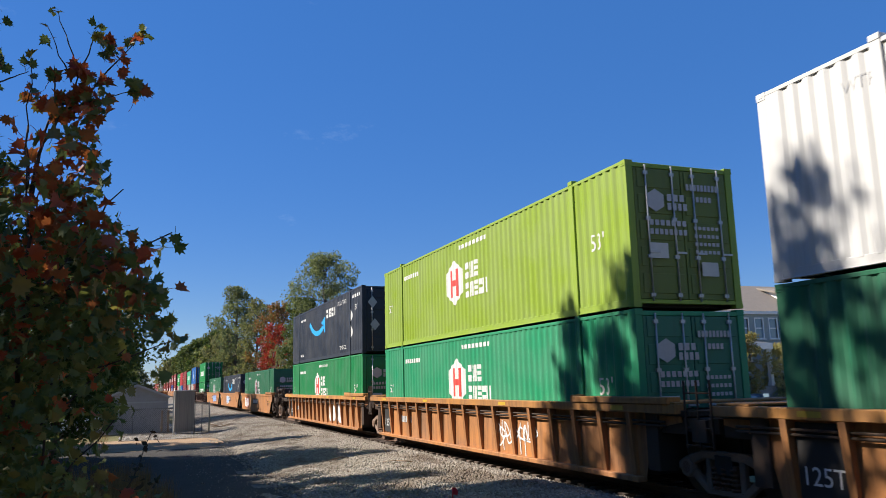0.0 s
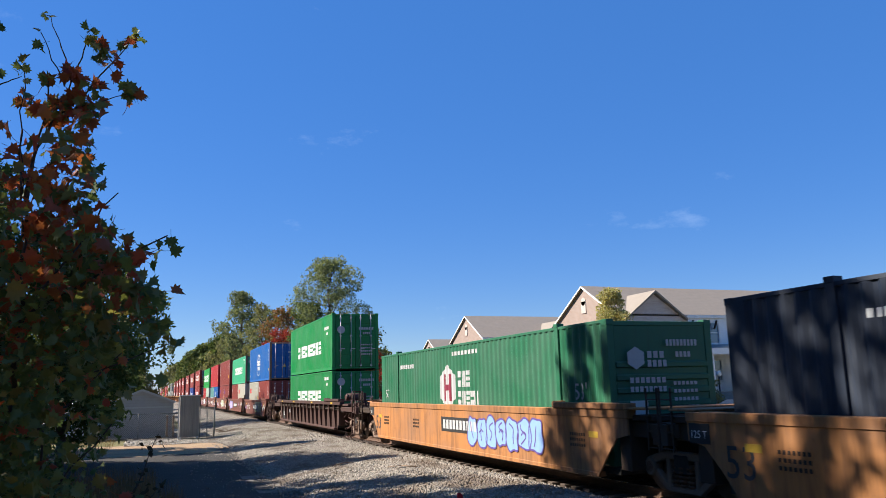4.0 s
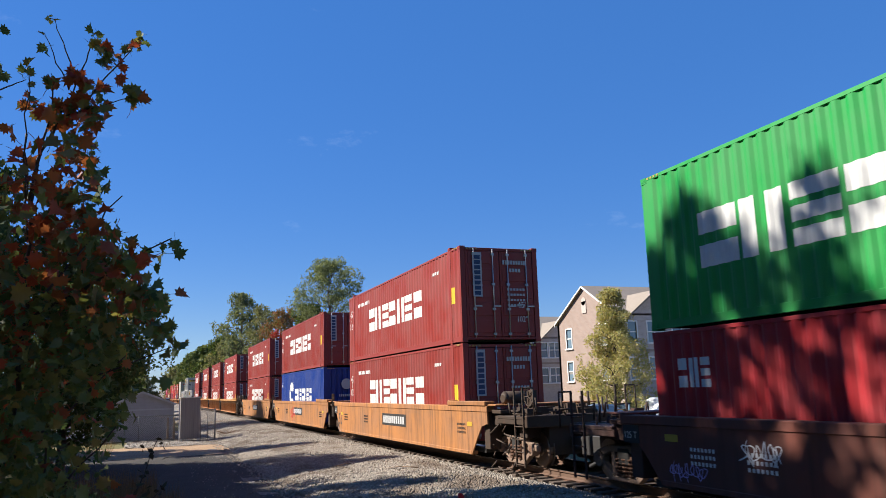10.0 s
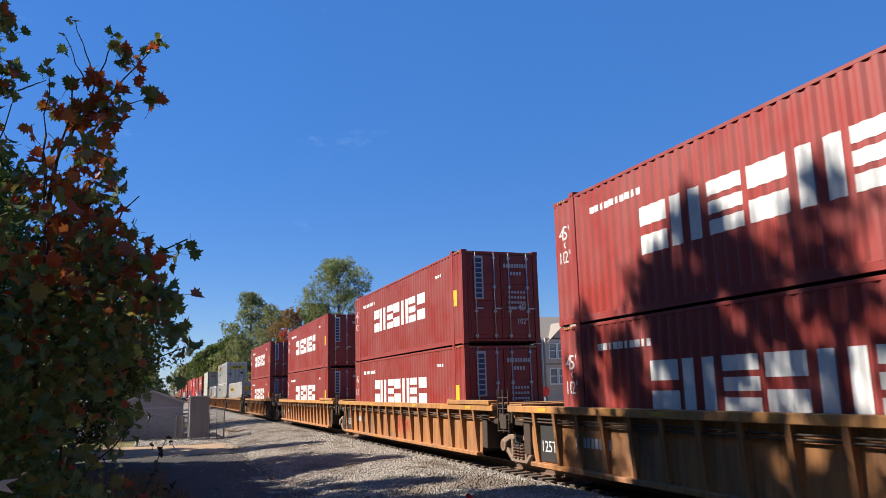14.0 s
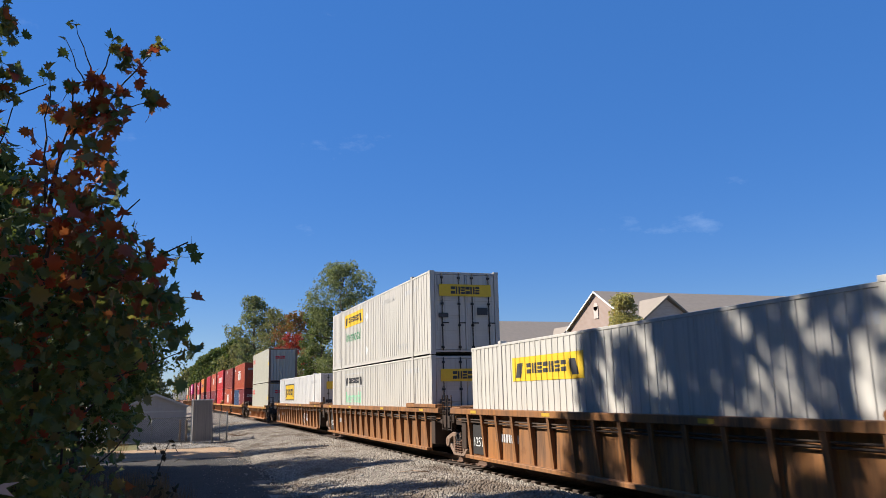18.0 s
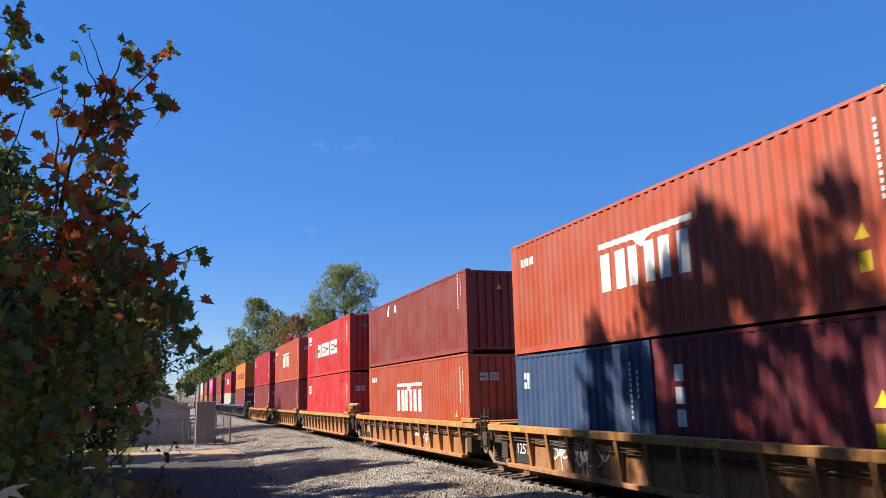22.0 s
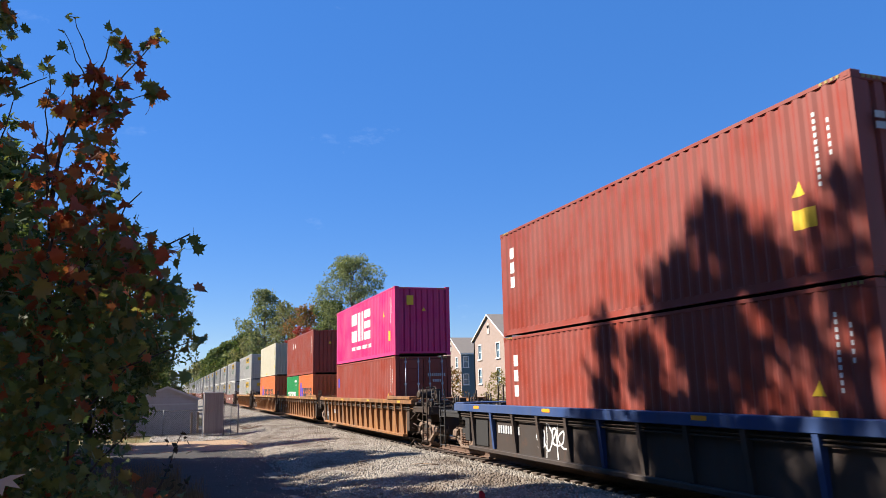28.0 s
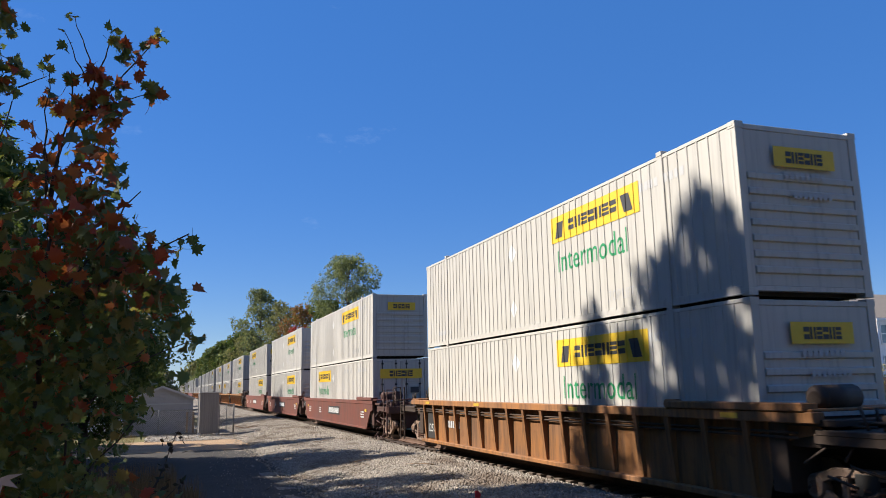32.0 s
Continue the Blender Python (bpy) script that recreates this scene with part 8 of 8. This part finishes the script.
part("stem", b, BARK_DARK, sapling)
# leafy sprays: centre (x, z), half width, half height, leaves, share of red
SPRAYS = [(0.05, 4.425, 0.04, 0.01, 3, 0.0), (0.025, 4.29, 0.01, 0.04, 2, 0.0), (0.24, 4.34, 0.04, 0.04, 6, 0.0), (0.29, 4.26, 0.09, 0.05, 14, 0.2), (0.44, 4.36, 0.06, 0.05, 10, 0.05), (0.39, 4.29, 0.06, 0.05, 6, 0.3), (0.36, 4.19, 0.05, 0.03, 4, 0.9),
          (0.19, 4.13, 0.09, 0.06, 12, 0.8), (0.26, 4.06, 0.06, 0.05, 8, 0.3), (0.44, 4.05, 0.06, 0.05, 9, 0.15), (-0.05, 4.12, 0.04, 0.05, 5, 0.0), (-0.03, 3.98, 0.06, 0.05, 6, 0.9), (0.06, 4.07, 0.04, 0.04, 4, 0.2),
          (0.10, 3.94, 0.14, 0.10, 26, 0.6), (0.20, 3.97, 0.10, 0.08, 18, 0.7), (0.23, 3.82, 0.08, 0.14, 24, 0.4), (-0.06, 3.79, 0.08, 0.05, 8, 0.95), (-0.16, 3.72, 0.05, 0.07, 9, 0.2), (0.14, 3.74, 0.14, 0.12, 36, 0.65), (-0.02, 3.66, 0.10, 0.06, 12, 0.8),
          (0.24, 3.66, 0.08, 0.07, 18, 0.3), (0.08, 3.55, 0.18, 0.10, 52, 0.7), (-0.10, 3.50, 0.12, 0.12, 40, 0.5), (0.24, 3.49, 0.08, 0.05, 20, 0.05), (0.14, 3.40, 0.22, 0.12, 70, 0.6), (0.32, 3.35, 0.08, 0.08, 20, 0.3), (-0.10, 3.3, 0.22, 0.18, 90, 0.5),
          (0.24, 3.25, 0.20, 0.12, 60, 0.55), (0.60, 3.30, 0.06, 0.04, 8, 0.05), (0.46, 3.22, 0.12, 0.09, 36, 0.6), (0.10, 3.08, 0.34, 0.18, 130, 0.5), (0.42, 3.08, 0.10, 0.08, 24, 0.5), (0.02, 2.82, 0.36, 0.2, 160, 0.3), (0.34, 2.86, 0.14, 0.14, 46, 0.3),
          (-0.02, 2.55, 0.36, 0.2, 160, 0.2), (0.30, 2.60, 0.12, 0.16, 40, 0.15), (-0.05, 2.3, 0.36, 0.22, 160, 0.15), (0.34, 2.45, 0.10, 0.08, 26, 0.1), (-0.05, 2.05, 0.40, 0.2, 150, 0.2), (0.22, 2.02, 0.2, 0.16, 50, 0.2),
          (-0.35, 2.7, 0.25, 0.35, 130, 0.25), (-0.3, 2.1, 0.25, 0.3, 110, 0.15), (-0.30, 3.2, 0.18, 0.25, 80, 0.3), (-0.27, 4.40, 0.05, 0.12, 22, 0.05), (-0.31, 4.15, 0.06, 0.16, 34, 0.1), (-0.22, 4.02, 0.05, 0.06, 10, 0.3), (-0.27, 3.85, 0.08, 0.10, 20, 0.6), (0.48, 3.02, 0.07, 0.08, 22, 0.3), (0.30, 3.6, 0.05, 0.04, 10, 0.1), (0.27, 3.92, 0.05, 0.04, 8, 0.5),
          (-0.24, 4.36, 0.08, 0.12, 22, 0.0), (-0.20, 4.14, 0.07, 0.08, 16, 0.05), (0.56, 2.98, 0.08, 0.08, 16, 0.15), (0.60, 2.86, 0.07, 0.07, 12, 0.0), (0.67, 2.78, 0.04, 0.03, 4, 0.0)]
green, red = [], []
for x, z, wx, wz, n, share in SPRAYS:
    for k in range(int(n * (0.72 if x < 0 and 3.1 < z < 3.9 else 1.0) * (1.9 if z < 2.9 else 1.3 if z < 3.2 else 0.85 if z < 3.9 else 1.5))):
        w = 0.34 if z > 3.3 else 0.55
        p = (x + SR.gauss(0, w) * wx, SR.uniform(-0.08, 0.08) if z > 3.85 else SR.uniform(-0.3, 0.4), z + SR.gauss(0, w) * wz)
        if 0.2 < p[0] < 0.36 and 2.38 < p[2] < 2.58 and SR.random() < 0.75:
            continue
        (red if SR.random() < share * (0.45 if z < 2.9 else 1.0) else green).append(p)
for mat, pts, nm in ((MAPLE, green, "green"), (MAPLE_RED, red, "red")):
    rot = random_turns(SG, len(pts), 0.25)
    size = SG.uniform(0.05, 0.115, len(pts)) * np.clip(1.0 - (0.25 if nm == "red" else 0.5) * (np.array(pts)[:, 2] - 3.55), 0.5, 1.0) * np.where(np.array(pts)[:, 2] < 2.9, 0.72, 0.92)
    near = [i for i in range(len(pts)) if i % 9 == 0][:140]
    for i in near:
        m = Matrix(rot[i].tolist()).to_4x4()
        m = Matrix.Translation(pts[i]) @ m @ Matrix.Scale(size[i], 4)
        part("leaf", leaf_me, mat, sapling, m)
    rest = [i for i in range(len(pts)) if i not in set(near)]
    ob = part("foliage", scatter("foliage", lt, lf, np.array(pts)[rest], rot[rest], size[rest]), mat, sapling)
    tagged(ob, "reddening lobed maple leaves" if nm == "red" else "dark green lobed maple leaves", kind="stuff")

# a weed and dry grass at the edge of the lane
weed = thing("tall_weed", "spindly dark weed with drooping dead leaves", "plant", pose(-0.24, 8.0, 0.06))
b = bmesh.new()
limb(b, (0, 0, 0), (0.12, 0, 1.55), 0.012, 0.006, SR, 0.06, 6)
limb(b, (0.12, 0, 1.55), (0.36, 0.05, 2.12), 0.006, 0.004, SR, 0.1, 4)
limb(b, (0.1, 0, 1.3), (0.38, 0, 1.62), 0.005, 0.003, SR, 0.1, 3)
part("stem", b, BARK_DARK, weed)
wp = [(0.12 + 0.26 * f + SR.gauss(0, 0.05), SR.gauss(0, 0.04), 1.5 + 0.62 * f + SR.gauss(0, 0.05)) for f in [i / 26 for i in range(27)]] + [(0.35 + SR.gauss(0, 0.06), 0, 1.62 + SR.gauss(0, 0.03)) for i in range(7)] + [(0.05 + SR.gauss(0, 0.06), 0, 1.3 + SR.gauss(0, 0.1)) for i in range(10)]
part("dead_leaves", scatter("dead_leaves", LEAF_T, LEAF_F, np.array(wp), random_turns(SG, len(wp)), SG.uniform(0.05, 0.1, len(wp))), leafy("withered_leaves", [(0.05, 0.035, 0.02), (0.08, 0.05, 0.03), (0.04, 0.045, 0.02)], 0.2), weed)
GRASSY = leafy("dry_grass_blades", [(0.16, 0.10, 0.06), (0.24, 0.15, 0.09), (0.15, 0.11, 0.06), (0.28, 0.19, 0.12)], 0.4)
blade_t = [(-0.012, 0, 0), (0.012, 0, 0), (0.02, 0.04, 0.55), (0.06, 0.16, 1.0), (0.008, 0.04, 0.55)]
blade_f = [(0, 1, 2, 4), (4, 2, 3)]


def grass(count, x0, x1, y0, y1, s0, s1, label):
    x, y = SG.uniform(x0, x1, count), SG.uniform(y0, y1, count)
    a = SG.uniform(0, math.tau, count)
    rot = np.stack([np.stack([np.cos(a), -np.sin(a), 0 * a], -1), np.stack([np.sin(a), np.cos(a), 0 * a], -1), np.stack([0 * a, 0 * a, 1 + 0 * a], -1)], 1)
    pos = np.stack([x, y, np.array([land(p, q) for p, q in zip(x, y)])], 1)
    solid("tall_grass", scatter("tall_grass", blade_t, blade_f, pos, rot, SG.uniform(s0, s1, count)), GRASSY, label, "grass", kind="stuff")


grass(9000, -3.2, 0.7, 11.0, 18.0, 0.3, 0.95, "tall dry brownish grass along the verge")
grass(3000, -3.4, 0.3, 18.0, 24.0, 0.3, 0.8, "tall dry brownish grass along the verge")
grass(3000, -10, -1.5, 36, 48, 0.2, 0.5, "short dry grass under the trees")
G_SHRUB = "undergrowth on the verge"
for i, (x, y, hh, rad) in enumerate(((-2.2, 9.5, 2.4, 1.3), (-2.6, 13.0, 2.8, 1.5), (-2.9, 18.0, 3.0, 1.6), (-1.6, 7.0, 2.3, 1.0), (-4.5, 22, 3.0, 1.8), (-5.0, 27, 3.4, 2.0), (-7, 34, 3.2, 2.2), (-8, 44, 3.0, 2.2))):
    tree(pose(x, y, land(x, y)), hh, rad, 0.1, LEAF_DARK, "dense dark green shrub on the verge", 120 + i, 4500, 0.14, "round", False, G_SHRUB, 0.1, "shrub", 0.03)
dl = bmesh.new()
extrude_profile(dl, [(0, 0), (0.05, 0.018), (0.12, 0.02), (0.06, -0.005), (0.10, -0.05), (0.03, -0.03), (0.02, -0.08), (-0.02, -0.02)], "y", -0.002, 0.002)
part("dead_leaf", dl, plain("pale_dead_leaf", (0.40, 0.33, 0.31), 0.8), sapling, pose(-0.07, -0.4, 2.22, 0, 0, 10) @ Matrix.Scale(0.8, 4), "pale curled dead leaf")


# ---- motions ----
SWAY = [(0.0, 9.4), (0.5, -15.2), (1.0, 9.2), (1.5, -16.5), (2.0, 2.7), (2.5, -12.2), (4.5, -7.2), (5.0, -2.7), (5.5, 2.1), (6.0, -9.7), (6.5, -4.2), (7.0, -9.5), (7.5, -6.0), (8.0, -20.0), (8.5, -24.8), (9.0, -31.3), (9.5, -18.7), (10.0, -1.7),
        (10.5, 10.1), (11.0, -9.9), (11.5, 8.2), (12.0, -9.3), (12.5, 8.3), (13.0, 2.7), (13.5, 16.7), (14.0, 10.1), (14.5, 16.6), (16.5, 15.6), (17.0, 11.0), (17.5, 14.5), (18.0, 3.9), (18.5, 0.1), (19.0, -13.2), (19.5, 12.2), (20.0, -1.0), (20.5, 7.7),
        (21.0, 18.2), (21.5, 4.1), (22.0, 17.0), (22.5, 7.3), (23.0, -2.8), (23.5, 0.3), (24.0, -4.9), (24.5, -0.7), (25.0, -8.4), (25.5, 17.7), (27.5, 5.0), (28.0, -13.0), (28.5, -9.0), (29.0, -6.0), (29.5, -3.0), (30.0, 6.0), (30.5, -6.5), (31.0, 4.5), (31.5, -6.0), (32.0, -6.5)]


def run(t):
    """Metres that the train has come since the start; it gathers a little speed."""
    return 20.276 * t + 0.00591 * t * t + 0.0000123 * t ** 3


def motions():
    for ob, s, z in MOVERS:
        walk(ob, [(t, pose(XC, s - run(t), z)) for t in range(0, 33, 4)])
    walk(sapling, [(t, pose(-0.55, 4.0, 0.0, 0, a * 0.042, 0)) for t, a in SWAY])
    walk(van, [(0.0, pose(93, 34.0, 0.006)), (8.0, pose(45, 34.0, 0.006)), (12.0, pose(20.2, 34.2, 0.006)), (13.0, pose(16.9, 35.0, 0.006, 0, 0, -20)), (14.0, pose(15.2, 38.5, 0.006, 0, 0, -75)),
               (15.5, pose(14.9, 46, 0.006, 0, 0, -90)), (20.0, pose(14.9, 88, 0.006, 0, 0, -90)), (25.0, pose(14.9, 112, 0.006, 0, 0, -90)), (32.0, pose(14.9, 112, 0.006, 0, 0, -90))])


motions()
